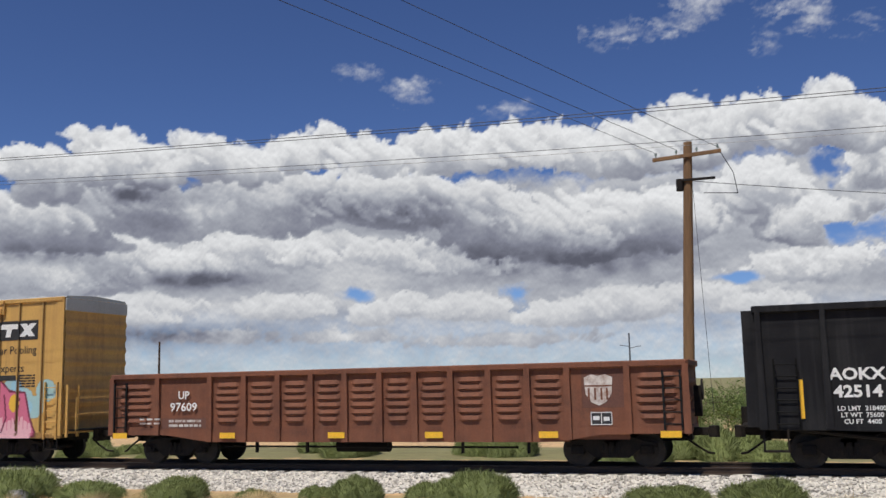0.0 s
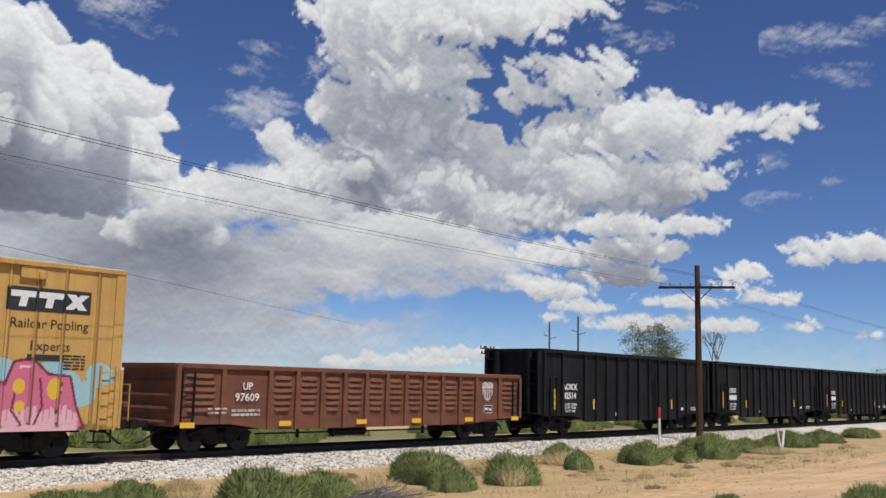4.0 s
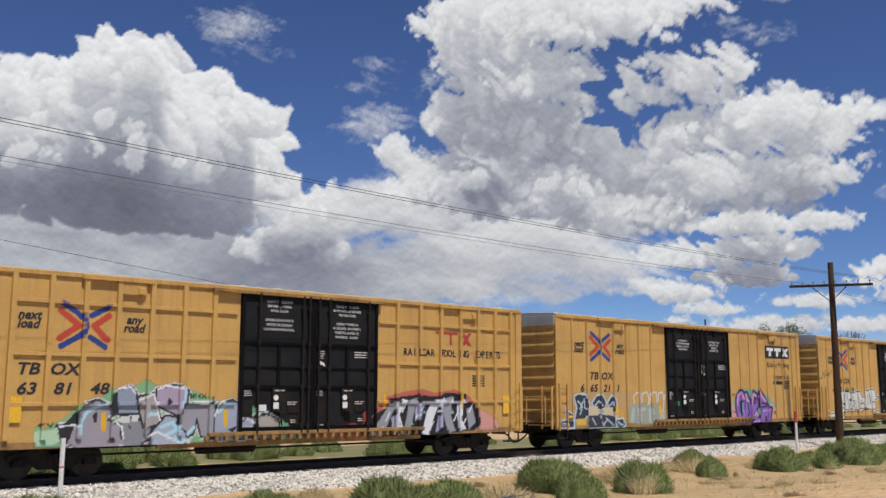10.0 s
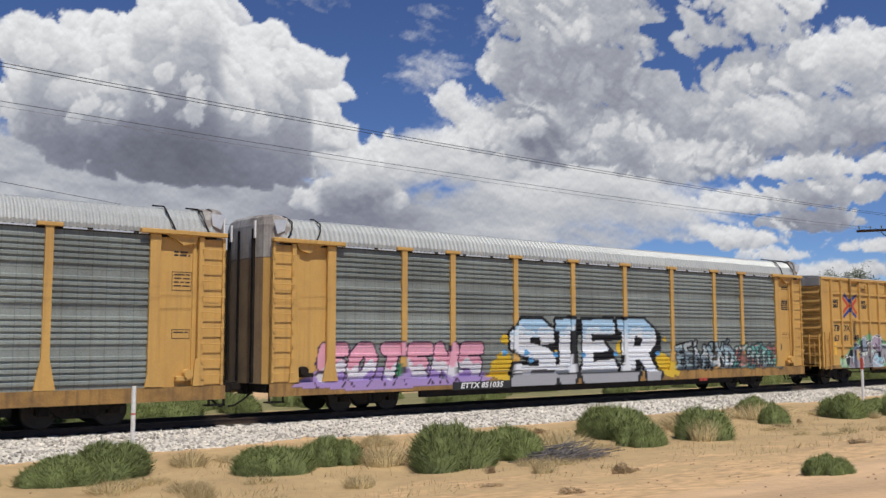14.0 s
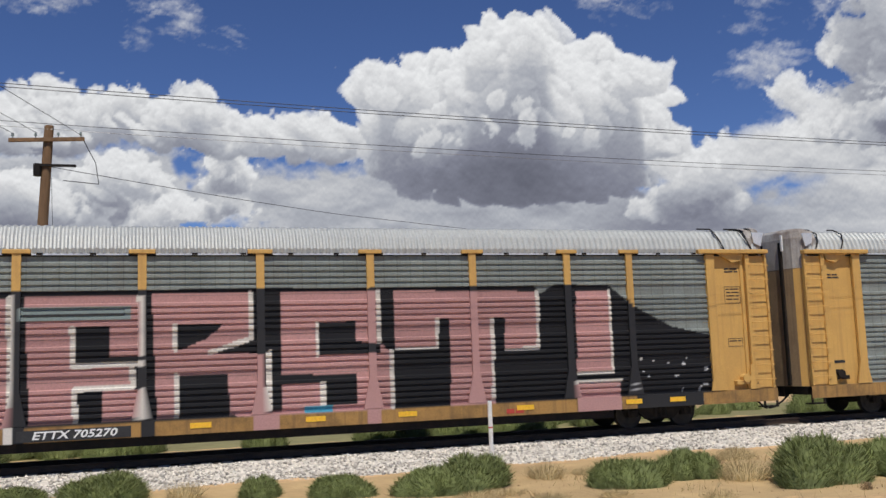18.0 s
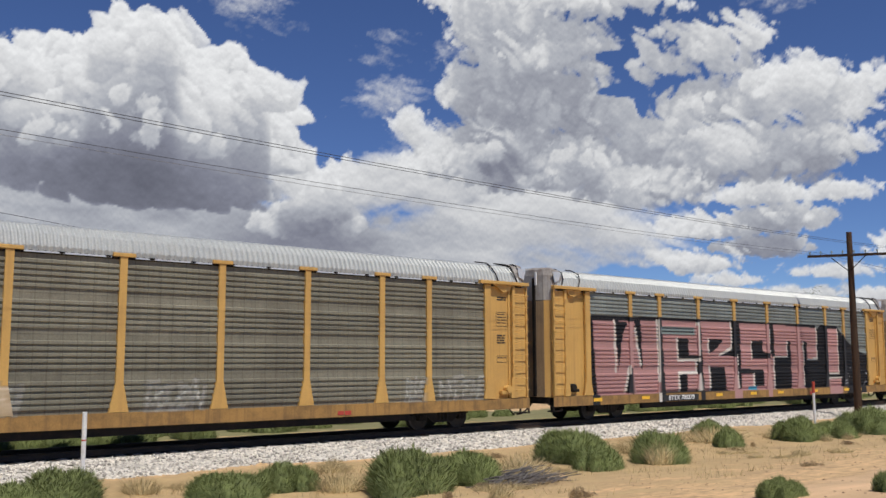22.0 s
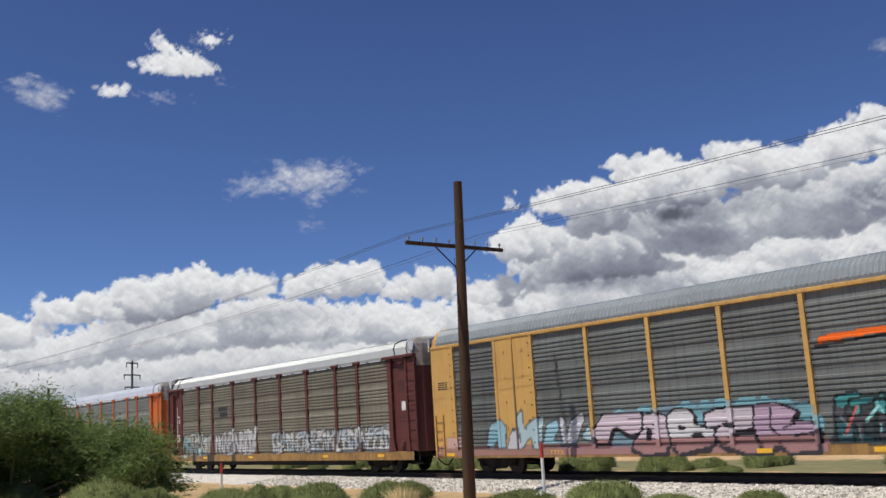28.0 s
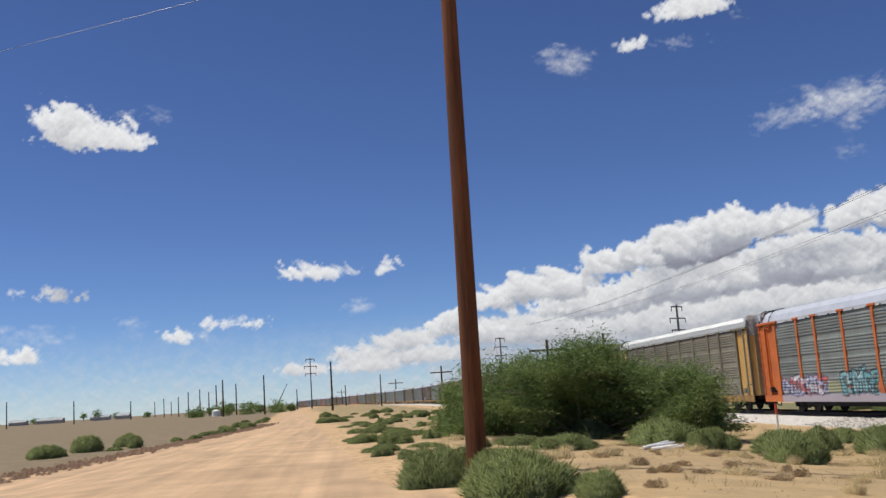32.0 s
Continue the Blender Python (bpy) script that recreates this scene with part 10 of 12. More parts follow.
    mass += [(50.5, 14.4, 2.6, 1.7), (53.3, 10.6, 3.8, 1.4), (54.0, 12.9, 2.6, 1.5), (54.5, 17.3, 2.0, 1.0), (55.0, 22.4, 3.3, 0.9), (56.9, 18.4, 2.8, 1.2), (57.5, 12.1, 3.9, 1.6), (57.8, 14.9, 4.3, 1.5), (58.8, 16.9, 1.3, 0.5), (60.2, 10.7, 2.9, 0.8), (61.9, 15.7, 2.9, 1.2)]
    mass += [(62.5, 12.0, 3.2, 1.7), (63.5, 14.3, 2.5, 1.4), (65.9, 15.3, 1.8, 0.7), (66.7, 12.6, 0.8, 0.4), (68.4, 15.2, 2.0, 0.8)]
    sheet += [(34.7, 10.2, 3.2, 1.5), (39.6, 10.8, 5.7, 1.7), (39.6, 3.1, 2.0, 0.8), (41.2, 5.2, 3.7, 1.3), (43.8, 8.3, 6.1, 1.7), (47.1, 9.4, 5.9, 1.7), (47.2, 6.0, 4.8, 0.9), (51.7, 7.7, 3.8, 1.2)]
    heap += [(13.8, 15.9, 1.2, 1.0), (15.5, 15.7, 2.6, 1.6), (17.5, 12.0, 4.5, 2.5), (18.9, 16.6, 2.8, 1.6), (21.4, 18.1, 1.7, 1.7), (22.4, 13.4, 8.7, 5.1), (23.1, 17.7, 3.0, 2.0), (23.7, 10.2, 7.4, 2.0), (24.9, 18.5, 2.2, 1.4), (27.0, 17.2, 2.5, 1.7), (29.0, 12.2, 3.8, 2.4)]
    heap += [(29.8, 15.9, 2.2, 1.7), (31.5, 14.8, 1.6, 0.9)]
    spot += [(23.6, 13.2, 0.6, 1.2), (23.9, 14.1, 0.4, 0.4)]
    scrap += [(-108.3, 3.5, 1.1, 0.4), (-106.9, 6.8, 0.9, 0.3), (-106.5, 17.2, 1.0, 0.4), (-105.9, 16.6, 1.6, 0.8), (-104.4, 15.7, 2.5, 0.9), (-102.7, 15.5, 1.5, 0.5), (-99.6, 4.3, 0.7, 0.3), (-96.5, 4.9, 1.0, 0.2), (-91.7, 7.7, 1.5, 0.4), (-87.3, 7.8, 0.4, 0.5), (-71.5, 19.6, 0.5, 0.3)]
    scrap += [(-68.4, 22.2, 0.7, 0.5), (-67.5, 21.2, 2.0, 0.9), (-65.6, 22.7, 0.6, 0.4), (-47.3, 12.4, 0.6, 0.4), (-44.8, 12.2, 0.9, 0.3), (14.4, 17.3, 0.5, 0.3), (15.5, 17.5, 0.5, 0.3), (16.3, 17.7, 0.8, 0.5)]
    wisp += [(-107.4, 4.6, 1.0, 0.2), (-102.0, 5.1, 0.3, 0.2), (-101.9, 16.8, 0.9, 0.2), (-98.2, 4.4, 0.3, 0.2), (-89.3, 5.4, 0.3, 0.2), (-89.1, 5.8, 0.2, 0.2), (-76.2, 19.7, 0.7, 0.4), (-75.3, 19.1, 1.0, 0.6), (-69.9, 19.8, 0.3, 0.2), (-68.5, 19.6, 0.6, 0.3), (-66.6, 22.4, 0.3, 0.3)]
    wisp += [(-66.5, 19.3, 0.3, 0.3), (-65.1, 20.3, 0.3, 0.2), (-62.5, 14.3, 1.4, 0.4), (-60.0, 12.2, 0.4, 0.2), (-59.9, 14.7, 2.8, 0.9), (-59.5, 13.8, 1.0, 0.8), (-24.2, 18.7, 0.8, 0.3), (-21.1, 17.7, 1.2, 0.5), (-15.0, 16.3, 1.4, 0.3), (-7.7, 20.1, 1.9, 0.4), (-5.3, 20.5, 1.4, 0.5)]
    wisp += [(-3.3, 21.2, 1.7, 0.5), (0.4, 18.8, 0.3, 0.2), (1.7, 20.7, 1.6, 0.6), (3.2, 19.8, 1.2, 0.8), (5.6, 19.4, 0.4, 0.2), (5.9, 19.0, 0.3, 0.2), (29.0, 21.1, 2.3, 0.9), (30.6, 20.0, 1.1, 0.4), (37.2, 17.9, 1.0, 0.3), (37.8, 16.1, 1.9, 0.9), (38.1, 19.4, 0.6, 0.2)]
    wisp += [(39.8, 13.6, 1.6, 0.9), (40.7, 17.8, 0.4, 0.4), (41.3, 18.7, 0.7, 0.4), (59.2, 21.1, 0.4, 0.2), (60.6, 20.2, 1.6, 0.3), (63.0, 22.2, 0.5, 0.2), (67.7, 11.0, 0.4, 0.2), (68.8, 12.8, 0.3, 0.4), (69.3, 11.1, 0.8, 0.1), (71.7, 19.7, 2.4, 0.5), (71.8, 11.8, 0.2, 0.2)]
    wisp += [(72.2, 17.5, 1.1, 0.3), (73.5, 20.1, 1.2, 0.3)]
    hole += [(-24.4, 5.4, 1.2, 0.5), (-14.9, 5.1, 1.2, 0.7), (-2.3, 5.7, 1.4, 0.3), (3.1, 11.5, 1.0, 0.9), (4.8, 8.0, 2.9, 1.0), (45.2, 4.5, 5.4, 1.0), (51.5, 17.9, 1.4, 0.5), (52.2, 16.1, 1.2, 0.35), (52.4, 4.5, 2.7, 1.0), ]
    shade += [(-22.6, 10.3, 6.6, 1.3), (-37.9, 11.1, 4.1, 1.0), (-12.1, 7.3, 8.1, 1.5), (-34.0, 6.3, 4.8, 0.7), (-42.4, 7.6, 2.6, 0.6), (-35.6, 3.0, 6.3, 0.7), (-31.2, 11.3, 4.6, 1.3), (-44.6, 8.3, 5.1, 1.4), (-61.7, 6.6, 3.3, 0.8), (-69.8, 6.4, 3.1, 0.8), (-36.1, 9.6, 3.2, 0.8)]
    shade += [(55.7, 12.4, 2.9, 1.5), (62.5, 11.2, 3.0, 1.1), (34.8, 7.6, 6.1, 1.6), (44.3, 11.7, 2.1, 1.4), (24.4, 10.0, 6.6, 2.0), (19.9, 11.7, 5.9, 2.0)]
    scrap += [(-80.0, 23.8, 0.8, 0.35), (-80.9, 24.4, 0.7, 0.4)]
    c = Clouds()
    holes = c.spots(hole, 0.9, 1.1)
    # pale haze over the horizon
    c.over(np.where(c.A < 0, 0.5, 0.3).astype(np.float32) * np.clip((5.5 - c.E) / 5.5, 0, 1) ** 1.4, 0.62)
    # the long bank over the train, rising to the middle
    line = [(-97, 1.0), (-90, 2.4), (-86, 3.4), (-82, 5.6), (-77, 6.4), (-73, 8.0), (-65, 9.0), (-53, 8.7), (-49, 9.0), (-45, 12.2), (-39, 14.0), (-28, 14.8), (-13, 14.8), (-1, 15.6), (8, 14.7), (18, 14.0), (32, 12.0), (43, 11.2), (50, 9.0)]
    c.over(c.bank(line, 2.2) * (1 - holes) * np.clip(0.3 + c.E / 7, 0, 1), 0.50 + 0.35 * c.streak)
    for a, e, rx, ry, k, t in ((32, 6.2, 7, 3.0, 0.8, 0.27), (28, 3.2, 12, 3.0, 0.75, 0.40), (45, 8.0, 8, 2.6, 0.8, 0.58), (14, 6.0, 10, 3.0, 0.6, 0.50), (-60, 3.0, 22, 2.2, 0.5, 0.5)):
        c.veil(a, e, rx, ry, k, t)
    c.layer(low, 1.0, 5, holes=holes, lit=(0.24, 0.24, 0.26), edge=0.2)
    c.layer(mid, 1.6, 6, holes=holes)
    c.layer(deep, 2.4, 7, holes=holes)
    c.layer(tops, 2.4, 8, holes=holes)
    c.shade(shade[:6], 0.74)
    c.shade(shade[6:11], 0.36)
    c.layer(sheet, 1.8, 9, rough=0.8, edge=0.7, dense=1.2, flat=1.0, holes=holes, lit=(0.38, 0.20, 0.18), along=2.0)
    c.layer(mass, 1.7, 10, rough=0.75, edge=0.2, dense=2.0, flat=1.2, near=0.1, holes=holes, lit=(0.24, 0.26, 0.34), sink=(1.0, 0.2), gain=0.48)
    c.shade(shade[-6:-2], 0.25)
    c.layer(heap, 3.2, 11, rough=0.40, edge=0.06, dense=2.0, lit=(0.17, 0.16, 0.53), sink=(0.7, 0.26), gain=0.38)
    c.shade(shade[-2:], 0.25)
    c.layer(spot, 1.0, 12, lit=(0.3, 0.2, 0.22))
    c.layer(scrap, 1.2, 13, rough=0.6, edge=0.2, lit=(0.38, 0.22, 0.25), gain=0.6)
    c.layer(wisp, 1.0, 14, rough=1.0, edge=0.8, dense=0.45, flat=1.0, lit=(0.42, 0.2, 0.2), along=2.2, gain=0.65)
    rows, cols = c.A.shape
    ca, sa = np.cos(np.radians(c.A)), np.sin(np.radians(c.A))
    ce, se = np.cos(np.radians(c.E)), np.sin(np.radians(c.E))
    co = np.stack([SKY_R * ce * sa, SKY_R * ce * ca, EYE + SKY_R * se], -1).reshape(-1, 3).astype(np.float32)
    idx = np.arange(rows * cols).reshape(rows, cols)
    q = np.stack([idx[:-1, :-1], idx[:-1, 1:], idx[1:, 1:], idx[1:, :-1]], -1).reshape(-1, 4)
    near = np.maximum.reduce([c.cover.ravel()[q[:, k]] for k in range(4)])
    q = q[near > 0.004]
    used = np.unique(q)
    remap = np.full(rows * cols, -1)
    remap[used] = np.arange(len(used))
    q = remap[q].astype(np.int32)
    me = bpy.data.meshes.new("backdrop")
    me.vertices.add(len(used))
    me.vertices.foreach_set("co", co[used].ravel())
    me.loops.add(q.size)
    me.loops.foreach_set("vertex_index", q.ravel())
    me.polygons.add(len(q))
    me.polygons.foreach_set("loop_start", np.arange(0, q.size, 4, dtype=np.int32))
    me.polygons.foreach_set("loop_total", np.full(len(q), 4, dtype=np.int32))
    me.update()
    me.validate()
    col = np.stack([c.cover.ravel(), c.tone.ravel(), c.tone.ravel() * 0, c.tone.ravel() * 0 + 1], -1)[used].astype(np.float32)
    at = me.color_attributes.new("cloud", "FLOAT_COLOR", "POINT")
    at.data.foreach_set("color", np.ascontiguousarray(col).ravel())
    me.materials.append(cloud_material())
    me.polygons.foreach_set("use_smooth", [True] * len(me.polygons))
    tagged(new("backdrop", me), "white cumulus clouds with grey undersides in a blue sky", "clouds", kind="structure")


build_clouds()

# ---- poles, wires, markers ----


def at(az, dist):
    a = math.radians(az)
    return dist * math.sin(a), dist * math.cos(a)


def wood_pole(x, y, z0, z1, r, mat, label, lean=(0, 0)):
    p = thing("utility_pole", label, "pole")
    s = Shape()
    n = 14
    rows = []
    for i in range(15):
        k = i / 14
        zz = z0 - 0.4 + (z1 - z0 + 0.4) * k
        rr = r * (1.12 - 0.36 * k)
        rows.append([(x + lean[0] * k + rr * (1 + 0.04 * noise.noise((j, zz * 0.6, r * 50))) * math.cos(2 * math.pi * j / n), y + lean[1] * k + rr * math.sin(2 * math.pi * j / n), zz) for j in range(n + 1)])
    s.sheet(rows)
    b = len(s.v)
    s.v += rows[-1][:-1]
    s.f.append(tuple(range(b, b + n)))
    part("shaft", s, mat, p, smooth=True)
    return p


def crossarm(p, x, y, z, half, mat, axis=1, pins=8, brace=True, tilt=0.0):
    s = Shape()
    if axis == 1:
        s.prism([(y - half, z - 0.06 - tilt), (y + half, z - 0.06 + tilt), (y + half, z + 0.06 + tilt), (y - half, z + 0.06 - tilt)], 0, x - 0.22, x - 0.12)
    else:
        s.prism([(x - half, z - 0.06 - tilt), (x + half, z - 0.06 + tilt), (x + half, z + 0.06 + tilt), (x - half, z + 0.06 - tilt)], 1, y - 0.22, y - 0.12)
    part("crossarm", s, mat, p)
    for i in range(pins):
        u = -half + 0.12 + (2 * half - 0.24) * i / max(1, pins - 1)
        if abs(u) < 0.25:
            continue
        q = (x - 0.17, y + u) if axis == 1 else (x + u, y - 0.17)
        zz = z + 0.06 + tilt * u / half
        g = Shape()
        g.tube((q[0], q[1], zz), (q[0], q[1], zz + 0.1), 0.018, n=6)
        g.tube((q[0], q[1], zz + 0.08), (q[0], q[1], zz + 0.17), 0.05, 0.035, n=8)
        part("insulator", g, M["glass"], p)
    if brace:
        for d in (-1, 1):
            s = Shape()
            a = (x - 0.18, y + d * half * 0.42, z - 0.06) if axis == 1 else (x + d * half * 0.42, y - 0.18, z - 0.06)
            b = (x - 0.14, y + d * 0.05, z - 0.75) if axis == 1 else (x + d * 0.05, y - 0.14, z - 0.75)
            s.tube(a, b, 0.022, n=6)
            part("brace", s, M["steel_dark"], p)


def wire(points, r, mat, label, sag=0.0, group="wires"):
    """One continuous wire that sags between its supports."""
    line = [Vector(points[0])]
    for a, b in zip(points[:-1], points[1:]):
        a, b = Vector(a), Vector(b)
        line += [a.lerp(b, i / 14) - Vector((0, 0, sag * 4 * (i / 14) * (1 - i / 14))) for i in range(1, 15)]
    d = (line[-1] - line[0]).normalized()
    side = d.cross(Vector((0, 0, 1))).normalized()
    up = side.cross(d)
    s = Shape()
    s.sheet([[tuple(q + (side * math.cos(k * math.pi / 3) + up * math.sin(k * math.pi / 3)) * r) for k in range(7)] for q in line])
    return solid("wire", s, mat, label, "wire", group)


def build_poles():
    # telegraph line beside the track
    g = lambda x, y: ground_z(x, y)
    b = wood_pole(44.5, 21.3, g(44.5, 21.3), 8.42, 0.17, M["pole"], "dark weathered telegraph pole with one long crossarm beside the track")
    crossarm(b, 44.5, 21.3, 7.3, 2.05, M["pole"], tilt=0.1)
    c = wood_pole(-25.0, 20.1, g(-25.1, 20.1), 10.2, 0.19, M["pole"], "brown weathered telegraph pole with one long crossarm beside the track", (0.42, 0))
    crossarm(c, -24.72, 20.1, 8.0, 2.1, M["pole"])
    d = Shape()
    d.tube((-24.9, 20.0, 7.6), (-24.5, 20.1, 4.0), 0.012, n=5)
    part("down_lead", d, M["wire"], c)
    for az, dist, z1 in ((-78.03, 160, 10.2), (-84.44, 265, 10.2), (-87.2, 402, 10.2), (-90.43, 620, 10.2)):
        x, y = at(az, dist)
        p = wood_pole(x, y, -0.5, z1, 0.27, M["pole"], "distant telegraph pole with one crossarm")
        q = Shape()
        q.tube((x, y - 3.1, z1 - 1.7), (x, y + 3.1, z1 - 1.7), 0.17, n=6)
        part("crossarm", q, M["pole"], p)
    # tan pole behind the track with transformer gear
    x, y = -2.65, 33.0
    a = wood_pole(x - 0.5, y, -0.4, 10.25, 0.19, M["pole_tan"], "tan wooden utility pole with two arms behind the track", (0.55, 0))
    crossarm(a, x, y, 9.75, 1.15, M["pole_tan"], axis=0, pins=4, brace=False, tilt=0.06)
    s = Shape()
    s.tube((x - 0.28, y - 0.1, 8.55), (x - 0.28, y - 0.1, 8.95), 0.13, n=10)
    s.box(x - 0.3, x + 0.9, y - 0.2, y - 0.12, 8.86, 8.94)
    part("switch_box", s, M["steel_dark"], a)
    s = Shape()
    pts = [(x + 1.1, y - 0.2, 9.8), (x + 1.5, y - 0.2, 9.0), (x + 1.6, y - 0.2, 8.3), (x + 0.5, y - 0.2, 8.4)]
    for q, w in zip(pts[:-1], pts[1:]):
        s.tube(q, w, 0.014, n=5)
    s.tube((x + 0.15, y - 0.22, 8.5), (x + 0.4, y - 0.22, 1.0), 0.008, n=5)
    part("jumper_cable", s, M["wire"], a)
    # near tall pole at the road
    n = wood_pole(-20.3, 2.6, g(-20.3, 2.6), 15.4, 0.2, M["pole_red"], "tall reddish-brown wooden utility pole at the edge of the dirt road", (0.0, 0.12))
    # wires
    for dy, z, e, k, sag, r in ((-1.9, 0.06, 0.10, "wire", 0.66, 0.0075), (-1.76, 0.04, 0.06, "wire", 0.66, 0.0075), (1.3, 0.26, 0.08, "wire", 0.72, 0.007), (1.5, 0.20, 0.0, "wire_light", 0.72, 0.0055)):
        wire([(-95, 20.0 + dy, 8.6 + z), (-25.1, 20.1 + dy, 8.3 + z), (44.4, 21.3 + dy, 7.42 + e), (114, 22 + dy, 7.0 + e)], r, M[k], "thin telegraph wire along the track", sag)
    for dx, z in ((-1.0, 9.9), (-0.3, 9.95), (1.1, 9.9)):
        wire([(x + dx, y - 0.2, z), (-20.3, 2.6, 13.6 + 0.8 * (dx + 1))], 0.009, M["wire"], "power wire over the track to the tall pole", 0.0)
    wire([(-20.3, 2.6, 12.6), (-37.0, -32.0, 12.2)], 0.006, M["wire_light"], "pale power wire from the tall pole", 0.2)
    wire([(x, y, 8.9), (8.3, 39.4, 8.45), (80, 81, 8.9)], 0.011, M["wire"], "power wire from the tan pole", 0.05)
    # far poles
    for az, dist, h, r in ((-91.0, 209, 11, 0.2), (-94.94, 272, 11, 0.2), (-96.55, 345, 11, 0.22), (-97.3, 293, 11, 0.22), (-97.68, 348, 11, 0.22), (-98.6, 403, 11, 0.22), (-99.25, 442, 11, 0.22), (-99.8, 548, 11, 0.25), (-100.2, 788, 11, 0.3),
                           (-105.4, 494, 11, 0.25), (-108.8, 431, 11, 0.22), (-102.4, 607, 11, 0.3), (-88.1, 340, 11, 0.22), (-74.7, 168, 11, 0.2), (-36.1, 143, 9, 0.16), (-100.6, 600, 11, 0.25), (-101.1, 700, 11, 0.25), (-98.1, 420, 10, 0.22), (-93.05, 420, 9, 0.22), (-90.2, 400, 9, 0.22)):
        px, py = at(az, dist)
        wood_pole(px, py, -0.6, h, r * 1.1, M["pole"], "distant wooden utility pole beside the dirt road")
    for az, dist, h in ((13.49, 182, 14), (15.9, 208, 14), (55.8, 146, 12), (57.5, 137, 12.2), (-8.5, 166, 10)):
        px, py = at(az, dist)
        p = wood_pole(px, py, -0.5, h, 0.16, M["tower"], "slim grey steel power pole far behind the track")
        s = Shape()
        s.tube((px - 1.6, py, h - 2.0), (px + 0.1, py, h - 2.3), 0.06, n=5)
        s.tube((px - 0.1, py, h - 2.6), (px + 1.9, py, h - 2.2), 0.06, n=5)
        part("pole_arm", s, M["tower"], p)
    px, py = at(52.02, 112)
    p = wood_pole(px, py, -0.5, 6.75, 0.16, M["pole"], "grey wooden pole with two crossarms far behind the track")
    for z, h in ((6.35, 1.35), (5.75, 1.15)):
        q = Shape()
        q.prism([(px - h, z + 0.04), (px + h, z + 0.04), (px + h, z + 0.18), (px - h, z + 0.18)], 1, py - 0.3, py - 0.16)
        part("crossarm", q, M["pole"], p)
        for u in (-0.92, -0.45, 0.45, 0.92):
            q = Shape()
            q.tube((px + u * h, py - 0.23, z + 0.16), (px + u * h, py - 0.23, z + 0.42), 0.09, 0.06, n=7)
            part("insulator", q, M["steel_dark"], p)
    # tall steel line with three arms
    for az, dist in ((-70.3, 236), (-80.8, 318), (-92.2, 379)):
        px, py = at(az, dist)
        p = thing("transmission_tower", "grey steel transmission pole with three pairs of arms", "tower", "transmission towers")
        s = Shape()
        s.tube((px - 0.45, py, -0.6), (px - 0.22, py, 20), 0.24, 0.17, n=6)
        s.tube((px + 0.45, py, -0.6), (px + 0.22, py, 20), 0.24, 0.17, n=6)
        for i in range(12):
            z = 1 + i * 1.6
            s.tube((px - 0.4, py, z), (px + 0.4, py, z + 1.6), 0.07, n=4)
        part("mast", s, M["tower"], p)
        for z, w in ((19.4, 1.6), (16.6, 2.3), (13.8, 2.0)):
            s = Shape()
            s.tube((px + w * 0.5, py - w, z + 0.2), (px - w * 0.5, py + w, z + 0.2), 0.16, n=5)
            for d in (-1, 1):
                s.tube((px - d * w * 0.5, py + d * w, z + 0.2), (px - d * w * 0.5, py + d * w, z - 0.9), 0.12, n=5)
            part("arm", s, M["tower"], p)


def marker_post(x, y, top, red, label):
    p = thing("marker_post", label, "marker", "marker posts beside the track")
    z = ground_z(x, y)
    s = Shape()
    s.tube((x, y, z - 0.2), (x, y, top), 0.05, n=12)
    part("post", s, M["white"], p)
    if red:
        c = Shape()
        c.tube((x, y, top - 0.42), (x, y, top + 0.02), 0.056, n=12)
        part("cap", c, M["red"], p, "faded red cap")
    else:
        c = Shape()
        c.tube((x, y, top - 0.62), (x, y, top - 0.59), 0.052, n=12)
        part("band", c, M["red"], p, "thin red band")


def build_markers():
    marker_post(7.85, 20.8, 1.18, False, "slim white plastic marker post at the ballast foot")
    for x, y, top in ((36.0, 19.0, 1.43), (-21.3, 20.0, 1.33), (-39.4, 18.0, 0.9)):
        marker_post(x, y, top, True, "slim white marker post with a faded red cap")
    for x, y, top in ((20.5, 32.5, 0.75), (60.0, 33.0, 0.75)):
        marker_post(x, y, top, True, "short white marker post with a red cap behind the track")


build_poles()
build_markers()

# ---- growth ----
RND = random.Random(5)


